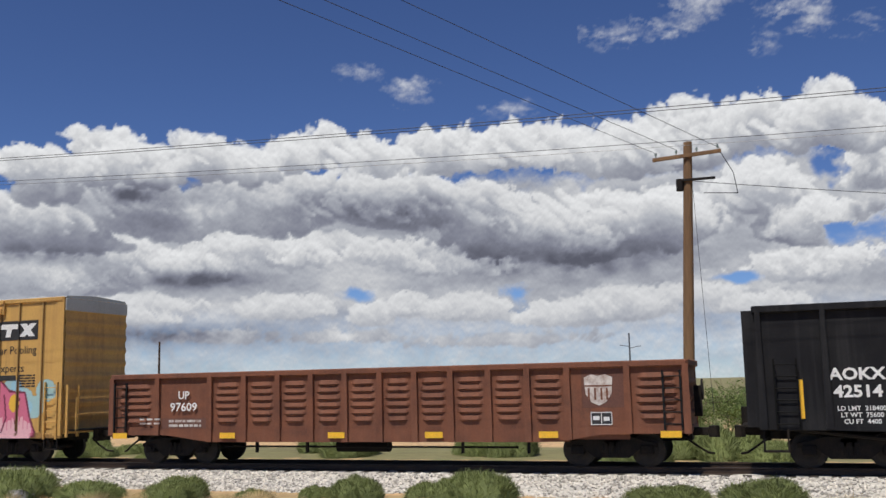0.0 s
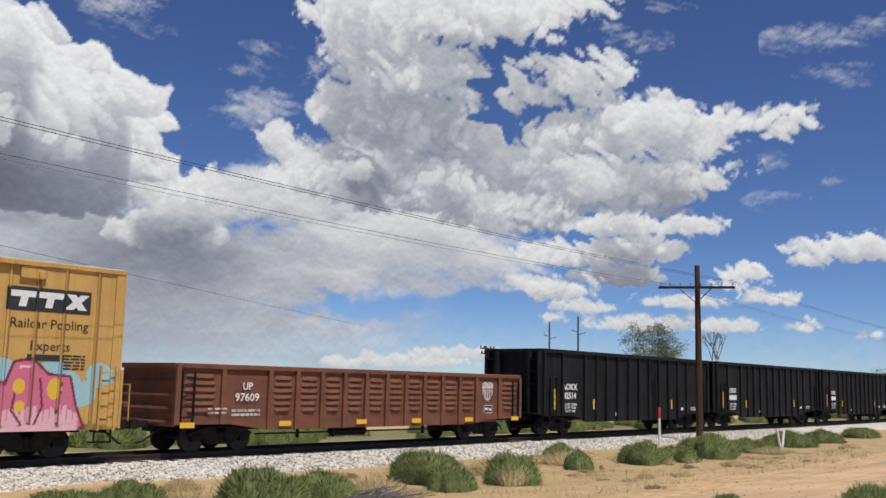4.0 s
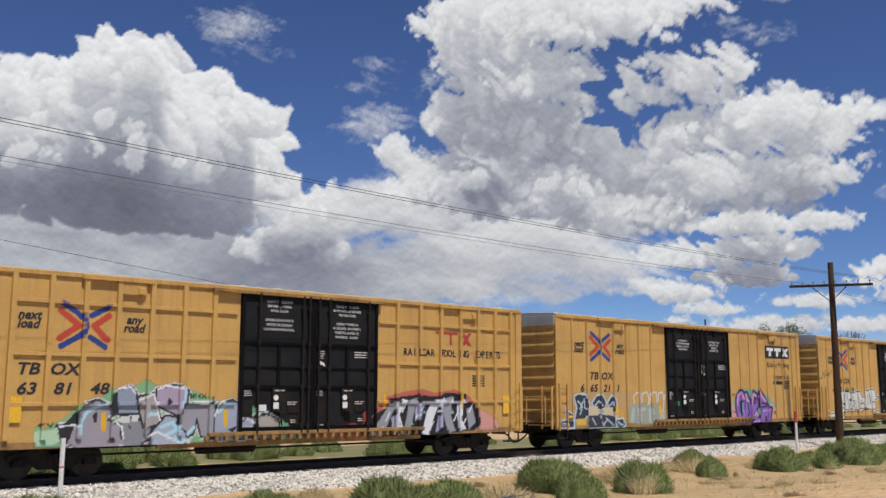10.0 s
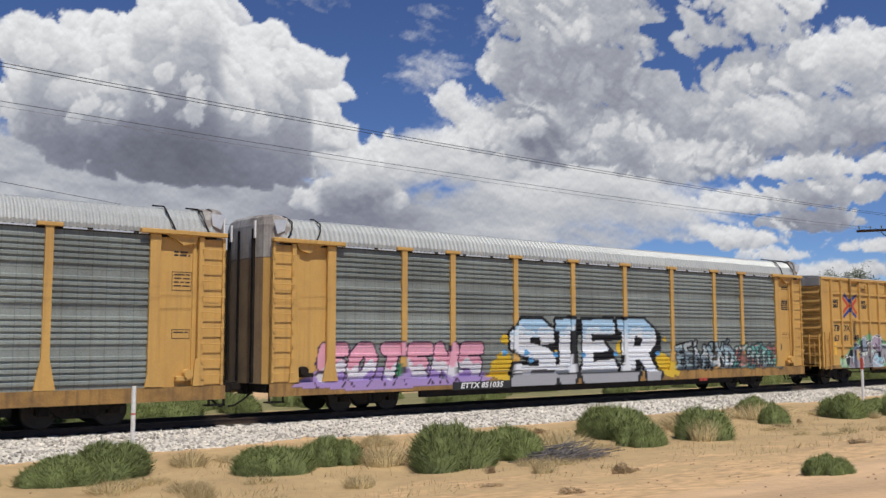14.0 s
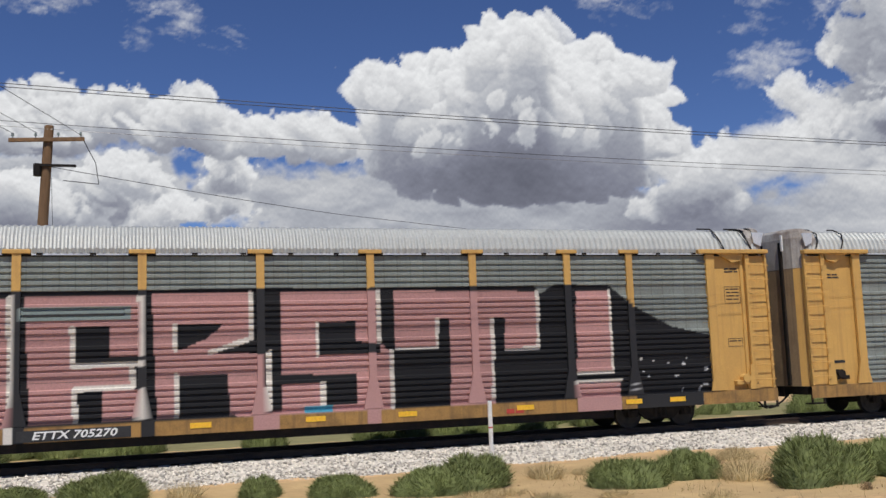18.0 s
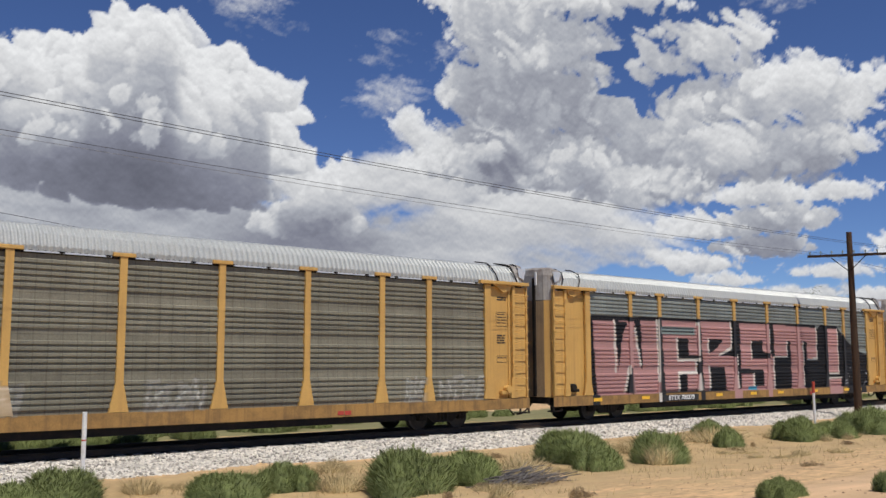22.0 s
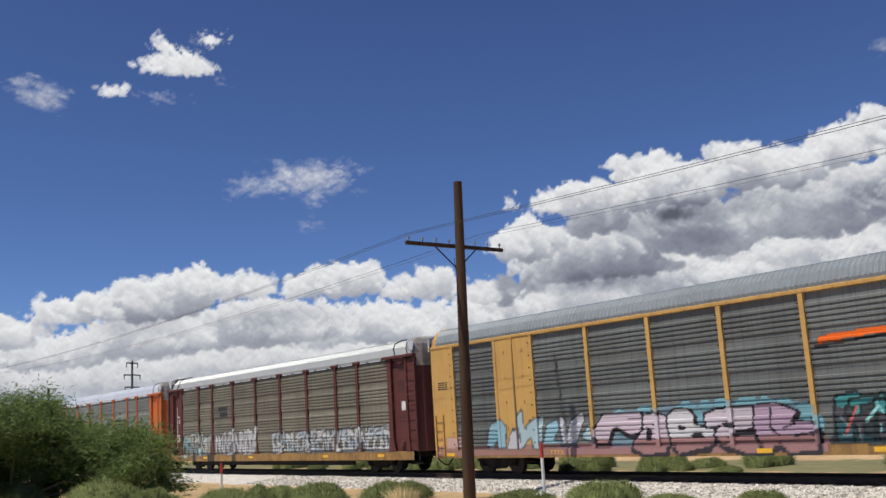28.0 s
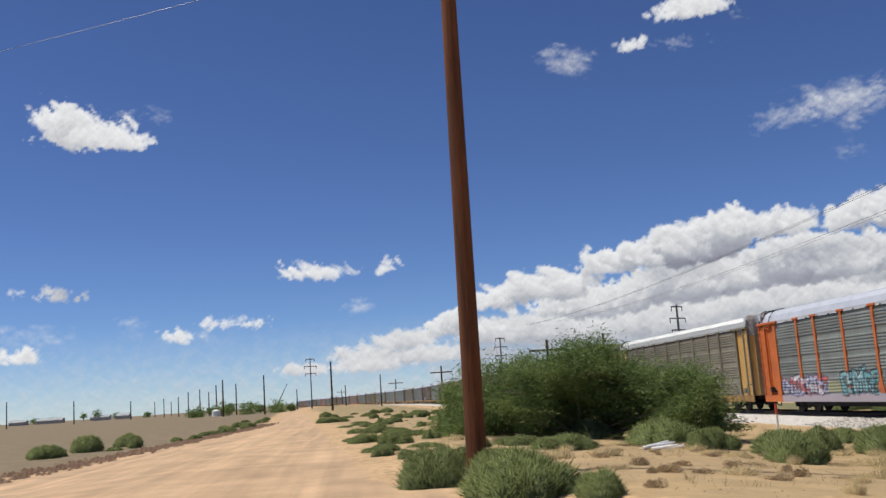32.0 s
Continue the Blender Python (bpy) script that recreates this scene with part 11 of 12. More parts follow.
def bush_mesh(name, mat, w, h, blades, blade, seed, spread=1.0, clumps=7, leaf_w=0.012):
    """A rounded desert shrub: uneven domes covered with short upward leaves, one metre across by one high when w = h = 1."""
    rnd = random.Random(seed)
    s = Shape()
    cl = [(rnd.uniform(-0.27, 0.27) * w, rnd.uniform(-0.27, 0.27) * w, rnd.uniform(0.5, 0.95) * h, rnd.uniform(0.15, 0.27) * w) for _ in range(clumps)]
    for i in range(blades):
        cx, cy, top, r = cl[i % clumps]
        a, u = rnd.uniform(0, 2 * math.pi), rnd.random()
        c = math.sqrt(1 - u * u)
        q = rnd.uniform(0.82, 1.0) if rnd.random() < 0.72 else rnd.uniform(0.35, 0.9)
        out = Vector((math.cos(a) * c, math.sin(a) * c, u))
        p0 = Vector((cx + r * q * out.x * (0.75 + 0.25 * min(1, u * 3)), cy + r * q * out.y * (0.75 + 0.25 * min(1, u * 3)), max(0.02, top * (0.12 + 0.88 * u) * q)))
        d = (out * 0.55 * spread + Vector((rnd.uniform(-0.3, 0.3), rnd.uniform(-0.3, 0.3), rnd.uniform(0.45, 0.9)))).normalized()
        L = blade * rnd.uniform(0.6, 1.3)
        side = d.orthogonal().normalized()
        side.rotate(Euler((0, 0, rnd.uniform(0, 6.28))))
        p1 = p0 + d * L * 0.55
        p2 = p1 + (d + Vector((rnd.uniform(-0.35, 0.35), rnd.uniform(-0.35, 0.35), 0.0))).normalized() * L * 0.5
        b = len(s.v)
        s.v += [tuple(p0 - side * leaf_w * 0.6), tuple(p0 + side * leaf_w * 0.6), tuple(p1 + side * leaf_w), tuple(p1 - side * leaf_w), tuple(p2)]
        s.f += [(b, b + 1, b + 2, b + 3), (b + 3, b + 2, b + 4)]
    me = bpy.data.meshes.new(name)
    me.from_pydata(s.v, [], s.f)
    me.materials.append(mat)
    return me


def stem_mesh(seed, n=10):
    rnd = random.Random(seed)
    s = Shape()
    for i in range(n):
        a = rnd.uniform(0, 6.28)
        s.tube((0.02 * math.cos(a), 0.02 * math.sin(a), -0.05), (0.28 * math.cos(a) * rnd.random(), 0.28 * math.sin(a) * rnd.random(), rnd.uniform(0.35, 0.7)), 0.012, 0.004, n=4, caps=False)
    return s.mesh("stems", M["twig"])


def plume_mesh(name, mat, seed, clumps=9, needles=24000):
    """A rounded, dense desert shrub of fine upright needles, one metre across by one high."""
    rs = np.random.RandomState(seed)
    cx, cy = rs.uniform(-0.3, 0.3, (2, clumps))
    far = np.hypot(cx, cy)
    rad = rs.uniform(0.17, 0.26, clumps)
    top = rs.uniform(0.78, 1.0, clumps) * (1.0 - 0.9 * far)
    k = np.arange(needles) % clumps
    a, u = rs.uniform(0, 2 * np.pi, needles), rs.uniform(0, 1, needles)
    c = np.sqrt(1 - u * u)
    q = np.where(rs.rand(needles) < 0.8, rs.uniform(0.86, 1.0, needles), rs.uniform(0.4, 0.9, needles))
    out = np.stack([np.cos(a) * c, np.sin(a) * c, u], 1)
    p0 = np.stack([cx[k] + rad[k] * q * out[:, 0], cy[k] + rad[k] * q * out[:, 1], np.maximum(0.01, top[k] * (0.06 + 0.86 * u) * q)], 1)
    d = out * np.array([0.55, 0.55, 0.3]) + np.stack([rs.uniform(-0.18, 0.18, needles), rs.uniform(-0.18, 0.18, needles), rs.uniform(0.6, 0.95, needles)], 1)
    d /= np.linalg.norm(d, axis=1)[:, None]
    ln = (rs.uniform(0.05, 0.12, needles) + 0.10 * (rs.rand(needles) < 0.12))[:, None]
    t = rs.uniform(0, 2 * np.pi, needles)
    side = np.stack([np.cos(t), np.sin(t), np.zeros(needles)], 1) * 0.0034
    p1 = p0 + d * ln * 0.6
    p2 = p0 + d * ln + np.stack([rs.uniform(-0.02, 0.02, needles), rs.uniform(-0.02, 0.02, needles), np.zeros(needles)], 1)
    v = np.stack([p0 - side * 0.7, p0 + side * 0.7, p1 + side, p1 - side, p2], 1).reshape(-1, 3)
    b = np.arange(needles) * 5
    f = np.stack([b, b + 1, b + 2, b + 3], 1).tolist() + np.stack([b + 3, b + 2, b + 4], 1).tolist()
    nr = out + np.array([0, 0, 0.35]) + rs.normal(0, 0.1, out.shape)
    nr = np.repeat(nr / np.linalg.norm(nr, axis=1)[:, None], 5, 0)
    # lumpy leaf-coloured core added under the needles to close their dark, self-shaded gaps
    v, nr = v.tolist(), nr.tolist()
    for c in range(clumps):
        b = len(v)
        for i in range(7):
            th = math.pi / 2 * i / 6
            for j in range(14):
                ph = 2 * math.pi * j / 14
                q = 0.93 + rs.uniform(-0.05, 0.05)
                o = (math.cos(ph) * math.cos(th), math.sin(ph) * math.cos(th), math.sin(th))
                v.append([cx[c] + rad[c] * q * o[0], cy[c] + rad[c] * q * o[1], top[c] * (0.02 + 0.90 * o[2]) * q])
                nr.append([o[0], o[1], o[2] + 0.3])
        f += [[b + i * 14 + j, b + i * 14 + (j + 1) % 14, b + i * 14 + 14 + (j + 1) % 14, b + i * 14 + 14 + j] for i in range(6) for j in range(14)]
    me = bpy.data.meshes.new(name)
    me.from_pydata(v, [], f)
    me.materials.append(mat)
    me.polygons.foreach_set("use_smooth", [True] * len(me.polygons))
    me.normals_split_custom_set_from_vertices(nr)
    return me


SAGE = [plume_mesh("foliage", M["sage"], 100 + i, clumps=9 + i) for i in range(5)]
def straw_mesh(name, mat, seed, blades=900):
    """A tuft of thin dry stalks that fan out from the ground, one metre across by about one high."""
    rs = np.random.RandomState(seed)
    a, q = rs.uniform(0, 2 * np.pi, blades), np.sqrt(rs.uniform(0, 1, blades))
    o = np.stack([np.cos(a), np.sin(a), np.zeros(blades)], 1)
    p0 = o * (0.34 * q)[:, None]
    up = np.stack([np.zeros(blades), np.zeros(blades), rs.uniform(0.35, 1.0, blades) * (1 - 0.35 * q)], 1)
    lean = o * (rs.uniform(0.0, 0.34, blades) * (0.4 + q))[:, None] + np.stack([rs.uniform(-0.1, 0.1, blades), rs.uniform(-0.1, 0.1, blades), np.zeros(blades)], 1)
    t = rs.uniform(0, 2 * np.pi, blades)
    side = np.stack([np.cos(t), np.sin(t), np.zeros(blades)], 1) * 0.005
    p1, p2 = p0 + up * 0.55 + lean * 0.4, p0 + up + lean
    v = np.stack([p0 - side, p0 + side, p1 + side * 0.8, p1 - side * 0.8, p2], 1).reshape(-1, 3)
    b = np.arange(blades) * 5
    me = bpy.data.meshes.new(name)
    me.from_pydata(v.tolist(), [], np.stack([b, b + 1, b + 2, b + 3], 1).tolist() + np.stack([b + 3, b + 2, b + 4], 1).tolist())
    me.materials.append(mat)
    me.polygons.foreach_set("use_smooth", [True] * len(me.polygons))
    nr = o * 0.6 + np.array([0, 0, 0.7]) + rs.normal(0, 0.2, o.shape)
    nr /= np.linalg.norm(nr, axis=1)[:, None]
    me.normals_split_custom_set_from_vertices(np.repeat(nr, 5, 0).tolist())
    return me


DRY = [straw_mesh("dry_grass", M["straw"], 200 + i) for i in range(3)]
WEED = [bush_mesh("dry_leaves", M["weed"], 1.0, 0.8, 1100, 0.10, 240 + i, clumps=6, leaf_w=0.010) for i in range(3)]
STEMS = [stem_mesh(300 + i) for i in range(3)]


def shrub(x, y, w, h, z=None, name="desert_shrub", label="rounded grey-green desert shrub on sandy soil", category="shrub", group="shrubs beside the track"):
    k = RND.randrange(5)
    p = thing(name, label, category, group)
    f = part("foliage", SAGE[k], None, p)
    st = part("stem", STEMS[k % 3], None, p)
    p.matrix_basis = pose(x, y, (ground_z(x, y) if z is None else z) - 0.05, 0, 0, RND.uniform(0, 360)) @ Matrix.Diagonal((w * 1.15, w * 1.15, h * 1.05, 1))
    return p


def tuft(x, y, w, h):
    p = thing("dry_grass_tuft", "tuft of dry straw-coloured grass", "grass tuft", "dry tufts beside the track")
    part("dry_grass", DRY[RND.randrange(3)], None, p)
    p.matrix_basis = pose(x, y, ground_z(x, y) - 0.03, 0, 0, RND.uniform(0, 360)) @ Matrix.Diagonal((w, w, h, 1))
    return p


def weed(x, y, w, h):
    p = thing("dry_weed", "small grey-brown withered weed on the sand", "weed", "dry weeds on the sand")
    part("dry_leaves", WEED[RND.randrange(3)], None, p)
    p.matrix_basis = pose(x, y, ground_z(x, y) - 0.03, 0, 0, RND.uniform(0, 360)) @ Matrix.Diagonal((w, w, h, 1))
    return p


def build_shrubs():
    for x, y, w, h in ((6.7, 18.7, 1.9, 0.8), (9.3, 17.0, 1.5, 0.7), (10.7, 17.2, 1.1, 0.75), (12.3, 15.4, 1.9, 1.05), (13.4, 16.4, 1.6, 0.9), (14.4, 15.8, 1.5, 0.8), (19.4, 17.1, 2.0, 1.05), (18.6, 15.4, 1.1, 0.65), (21.2, 15.6, 1.8, 1.0), (30.2, 20.0, 1.1, 0.65), (26.5, 16.9, 0.85, 0.75), (30.3, 16.6, 1.6, 1.0), (32.6, 16.7, 1.4, 0.75), (34.9, 16.5, 1.8, 1.1), (37.2, 17.3, 2.0, 1.0)):
        shrub(x, y, w, h)
    for x, y, w, h in ((40.5, 17.2, 1.9, 0.8), (46.2, 17.6, 2.3, 0.85), (52.0, 18.0, 2.0, 0.8), (60.0, 18.4, 2.2, 0.8), (12.6, 2.9, 1.4, 1.0), (13.0, 2.1, 1.5, 1.15), (12.3, 3.7, 1.0, 0.65), (13.6, 3.1, 1.4, 1.2), (13.2, 3.9, 0.9, 0.7), (12.4, 7.1, 0.6, 0.35), (13.4, 6.0, 0.5, 0.4), (15.6, 17.0, 1.3, 0.6), (11.4, 18.4, 1.2, 0.5)):
        shrub(x, y, w, h)
    for x, y, w, h in ((-18.3, 19.4, 2.0, 0.95), (-16.2, 19.7, 1.5, 0.55), (-14.0, 20.1, 1.4, 0.65), (-10.6, 20.6, 0.7, 0.35), (-9.6, 20.7, 1.2, 0.6), (-7.5, 20.9, 1.2, 0.6), (-6.6, 21.0, 1.5, 0.85), (-2.5, 21.0, 1.6, 0.5), (-0.4, 20.6, 1.9, 0.7), (2.4, 19.5, 1.0, 0.55), (3.9, 18.9, 1.2, 0.55), (5.6, 18.2, 1.4, 0.6), (-12.2, 20.4, 0.8, 0.3)):
        shrub(x, y, w, h)
    for x, y, w, h in ((-32.9, 10.8, 2.4, 1.1), (-31.1, 11.8, 1.5, 0.9), (-28.9, 13.5, 1.9, 1.0), (-27.7, 16.2, 2.1, 1.05), (-27.9, 19.0, 2.0, 0.85), (-32.7, 17.4, 1.2, 0.7), (-21.6, 19.3, 1.7, 0.6), (-19.7, 20.3, 1.4, 0.65), (-18.4, 1.5, 1.5, 0.85), (-15.8, 2.7, 1.8, 0.8), (-14.5, 3.7, 0.9, 0.5), (-24.3, 11.4, 1.7, 0.9)):
        shrub(x, y, w, h)
    for x, y, w, h in ((-20.9, 2.0, 1.3, 0.8), (-19.6, 3.2, 1.4, 0.75), (-29.7, 14.9, 1.3, 0.95), (-33.1, 11.2, 1.8, 0.8), (-27.9, 6.1, 1.7, 0.6), (-28.4, 16.1, 1.3, 1.0), (-17.7, 12.3, 1.0, 0.6), (-18.0, 14.0, 1.2, 0.9), (-37.7, 9.4, 1.5, 0.9), (-55.8, -16.9, 1.8, 1.0), (-61.9, -16.2, 2.1, 1.3), (-68.0, -15.1, 1.8, 1.0), (-29.1, 0.9, 0.6, 0.35), (-27.3, 1.5, 0.6, 0.35)):
        shrub(x, y, w, h)
    for i in range(48):
        x = RND.uniform(-40, 45)
        weed(x, RND.uniform(road_edges(x)[1] + 1.5, 19.5), RND.uniform(0.25, 0.7), RND.uniform(0.12, 0.3))
    for i in range(70):
        x = -RND.uniform(15, 34)
        weed(x, RND.uniform(road_edges(x)[1] + 1.0, 19.0), RND.uniform(0.3, 0.9), RND.uniform(0.12, 0.3))
    for i in range(34):
        x = -RND.uniform(30, 75)
        shrub(x, road_edges(x)[1] + RND.uniform(1.0, 9.0), RND.uniform(0.5, 1.3), RND.uniform(0.2, 0.5))
    # lower growth between road and track further off
    for i in range(80):
        x = -RND.uniform(36, 130)
        lo, hi = road_edges(x)
        y = RND.uniform(hi + 1.0, 19.0)
        shrub(x, y, RND.uniform(0.6, 1.7), RND.uniform(0.3, 0.75))
    for i in range(16):
        x = -RND.uniform(60, 160)
        lo, hi = road_edges(x)
        shrub(x, lo - RND.uniform(1.5, 6.0), RND.uniform(0.7, 1.6), RND.uniform(0.35, 0.8))
    for x, y, w, h in ((8.4, 19.0, 0.9, 0.5), (11.6, 16.6, 1.2, 0.6), (15.6, 15.2, 1.4, 0.7), (16.6, 16.2, 1.2, 0.6), (20.4, 15.0, 0.9, 0.8), (23.0, 17.4, 2.0, 0.6), (24.4, 18.0, 1.8, 0.6), (28.0, 18.4, 2.2, 0.7), (1.0, 20.0, 0.8, 0.5), (-26.4, 18.4, 1.2, 0.8), (-22.5, 16.5, 1.4, 0.5), (-24.0, 13.5, 1.2, 0.4), (40.0, 16.0, 1.8, 0.5)):
        tuft(x, y, w, h)
    for i in range(245):
        x = RND.uniform(-30, 48) if i % 5 < 3 else -RND.uniform(14, 60)
        tuft(x, RND.uniform(max(road_edges(x)[1] + 3.0, 12.5 if x > -12 else -9), 20.6), RND.uniform(0.3, 1.0), RND.uniform(0.12, 0.4))


build_shrubs()


def big_tree(name, label, x, y, w, h, leaves, leaf, mat, seed, lobes, limbs=7, dens=1.0, category="tree", flat=0.0):
    """Limbs with leaves gathered in uneven lobes. lobes: (dx, dy, dz, radius) in parts of w and h."""
    rnd = random.Random(seed)
    p = thing(name, label, category)
    z = ground_z(x, y) - 0.1
    s = Shape()
    for dx, dy, dz, r in lobes:
        mid = (x + dx * w * 0.4, y + dy * w * 0.4, z + dz * h * 0.5)
        s.tube((x + dx * w * 0.08, y, z), mid, 0.06 * h / 3, 0.04 * h / 3, n=6, caps=False)
        s.tube(mid, (x + dx * w, y + dy * w, z + dz * h), 0.04 * h / 3, 0.012, n=5, caps=False)
        for k in range(6):
            a = Vector((x + dx * w, y + dy * w, z + dz * h))
            d = Vector((rnd.uniform(-1, 1), rnd.uniform(-1, 1), rnd.uniform(-0.3, 1))).normalized() * r * w * 0.9
            s.tube(a, a + d, 0.018, 0.005, n=4, caps=False)
    part("trunk", s, M["twig"], p)
    verts, faces = [], []
    tot = sum(q[3] ** 2 for q in lobes)
    for dx, dy, dz, r in lobes:
        n = int(leaves * r * r / tot)
        c = Vector((x + dx * w, y + dy * w, z + dz * h))
        sub = [(Vector((rnd.gauss(0, 1), rnd.gauss(0, 1), rnd.gauss(0, 0.8))).normalized() * rnd.uniform(0.3, 0.9), rnd.uniform(0.2, 0.42)) for _ in range(26)]
        for i in range(n):
            o, q = sub[i % 26]
            d = o + Vector((rnd.gauss(0, 1), rnd.gauss(0, 1), rnd.gauss(0, 1))) * q * 0.5
            pt = c + Vector((d.x * r * w, d.y * r * w, d.z * r * w * (0.75 - flat)))
            if pt.z < z + 0.05:
                pt.z = z + 0.05 + rnd.random() * 0.3
            ax = Vector((rnd.gauss(0, 1), rnd.gauss(0, 1), rnd.gauss(0, 0.6))).normalized() * leaf * rnd.uniform(0.6, 1.4)
            si = ax.orthogonal().normalized() * leaf * 0.22
            si.rotate(Euler((rnd.uniform(0, 6), rnd.uniform(0, 6), 0)))
            b = len(verts)
            verts += [tuple(pt - ax), tuple(pt + si), tuple(pt + ax), tuple(pt - si)]
            faces.append((b, b + 1, b + 2, b + 3))
    me = bpy.data.meshes.new("crown")
    me.from_pydata(verts, [], faces)
    me.materials.append(mat)
    part("crown", me, mat, p)
    return p


def build_trees():
    # the large mesquite before the train
    x, y = at(-76.6, 40.5)
    lobes = [(-0.42, -0.12, 0.42, 0.26), (-0.28, 0.1, 0.62, 0.25), (-0.12, -0.1, 0.70, 0.27), (0.03, 0.05, 0.78, 0.26), (0.14, -0.12, 0.60, 0.28), (0.28, 0.0, 0.55, 0.26), (0.42, 0.1, 0.36, 0.24), (0.0, -0.25, 0.30, 0.27), (-0.25, -0.28, 0.26, 0.25), (0.30, -0.2, 0.26, 0.25), (-0.46, 0.0, 0.2, 0.2), (0.52, 0.05, 0.2, 0.2)]
    ca = math.radians(76)
    lobes = [(a * math.cos(ca) * 0.9 + b * math.sin(ca), a * math.sin(ca) * 0.9 - b * math.cos(ca), c, r * 0.86) for a, b, c, r in lobes]
    big_tree("mesquite_bush", "large green feathery mesquite bush between road and track", x, y, 11.0, 3.55, 150000, 0.11, M["mesquite"], 77, lobes, category="bush", flat=0.05)
    for x, y, w, h, sd in ((-46.5, 6.5, 4.5, 2.0, 4),):
        big_tree("mesquite_bush", "green feathery desert bush", x, y, w, h, 9000, 0.07, M["mesquite"], sd, [(-0.25, 0, 0.5, 0.3), (0.2, 0.1, 0.6, 0.32), (0.0, -0.2, 0.4, 0.32)], category="bush")
    # cottonwood and a bare tree behind the black cars
    x, y = at(62.0, 120)
    big_tree("cottonwood_tree", "pale green leafy tree behind the track", x, y, 11.5, 11.2, 13000, 0.18, M["cottonwood"], 8, [(-0.3, 0, 0.42, 0.19), (0.24, 0, 0.42, 0.2), (0.0, 0.05, 0.44, 0.2), (-0.32, 0, 0.62, 0.2), (-0.15, 0.1, 0.8, 0.22), (0.08, 0, 0.86, 0.2), (0.28, 0, 0.72, 0.22), (0.0, -0.1, 0.6, 0.25), (0.38, 0, 0.55, 0.18)])
    x, y = at(65.4, 122)
    t = thing("bare_tree", "leafless grey tree behind the track", "tree")
    s = Shape()
    rnd = random.Random(3)

    def limb(p, d, L, r, depth):
        q = p + d * L
        s.tube(p, q, r, r * 0.6, n=5, caps=False)
        if depth:
            for _ in range(3):
                limb(q, (d + Vector((rnd.uniform(-0.7, 0.7), rnd.uniform(-0.7, 0.7), rnd.uniform(-0.1, 0.5)))).normalized(), L * 0.66, r * 0.6, depth - 1)
    limb(Vector((x, y, -0.5)), Vector((0, 0, 1)), 3.9, 0.15, 4)
    part("trunk", s, M["twig"], t)
    # green growth behind the track, low and uneven
    for i in range(170):
        x = RND.uniform(-60, 110)
        y = RND.uniform(46, 75) if i % 4 == 0 else RND.uniform(30.2, 35.0)
        k = RND.uniform(0.8, 2.4)
        shrub(x, y, k, k * RND.uniform(0.4, 0.75), -0.42, "low_brush", "green low brush behind the railway track", "brush", "brush behind the track")
    for az, dist, w, h in ((-3.2, 44, 5.0, 2.6), (-1.6, 47, 5.5, 3.0), (24, 60, 5, 2.2), (-22, 60, 5, 1.8), (38, 70, 6, 2.4), (75.4, 260, 24, 10.2), (77, 280, 26, 7), (80, 300, 26, 7)):
        x, y = at(az, dist)
        big_tree("brush_thicket", "dark green thicket of brush behind the track", x, y, w, h, 5000, 0.11 if dist < 100 else 0.4, M["mesquite"], int(dist) + int(w), [(-0.3, 0, 0.45, 0.24), (0.0, 0.1, 0.62, 0.26), (0.28, 0, 0.5, 0.24), (0.1, -0.15, 0.35, 0.25)], category="bush")
    for az, dist, w, h in ((-95.9, 330, 16, 3.2), (-97.4, 335, 14, 3.6), (-94.2, 325, 14, 2.8), (-98.8, 345, 14, 2.4), (-109.5, 950, 20, 4.5), (-107.4, 960, 14, 6.0), (-96.9, 380, 9, 4.5), (-98.0, 420, 8, 3.5), (-95.2, 360, 7, 3.0), (-104.2, 900, 14, 11), (-104.9, 930, 12, 9), (-103.2, 950, 16, 6), (-106.5, 980, 18, 5), (-93.4, 330, 6, 2.6), (-101.5, 800, 14, 4)):
        x, y = at(az, dist)
        big_tree("distant_tree", "dark green tree far across the field", x, y, w, h, 1500, 0.5, M["mesquite"], int(dist), [(-0.28, 0, 0.5, 0.26), (0.05, 0, 0.66, 0.28), (0.28, 0, 0.45, 0.24)])


build_trees()


def stone_mesh(seed):
    rnd = random.Random(seed)
    s = Shape()
    for p in ((1, 0, 0), (-1, 0, 0), (0, 1, 0), (0, -1, 0), (0, 0, 0.8), (0, 0, -0.8)):
        s.v.append(tuple(c * rnd.uniform(0.7, 1.15) + rnd.uniform(-0.15, 0.15) for c in p))
    s.f += [(0, 2, 4), (2, 1, 4), (1, 3, 4), (3, 0, 4), (2, 0, 5), (1, 2, 5), (3, 1, 5), (0, 3, 5)]
    return s


PILE, SCRAPS = (14.9, 14.5), (44.3, 17.2)


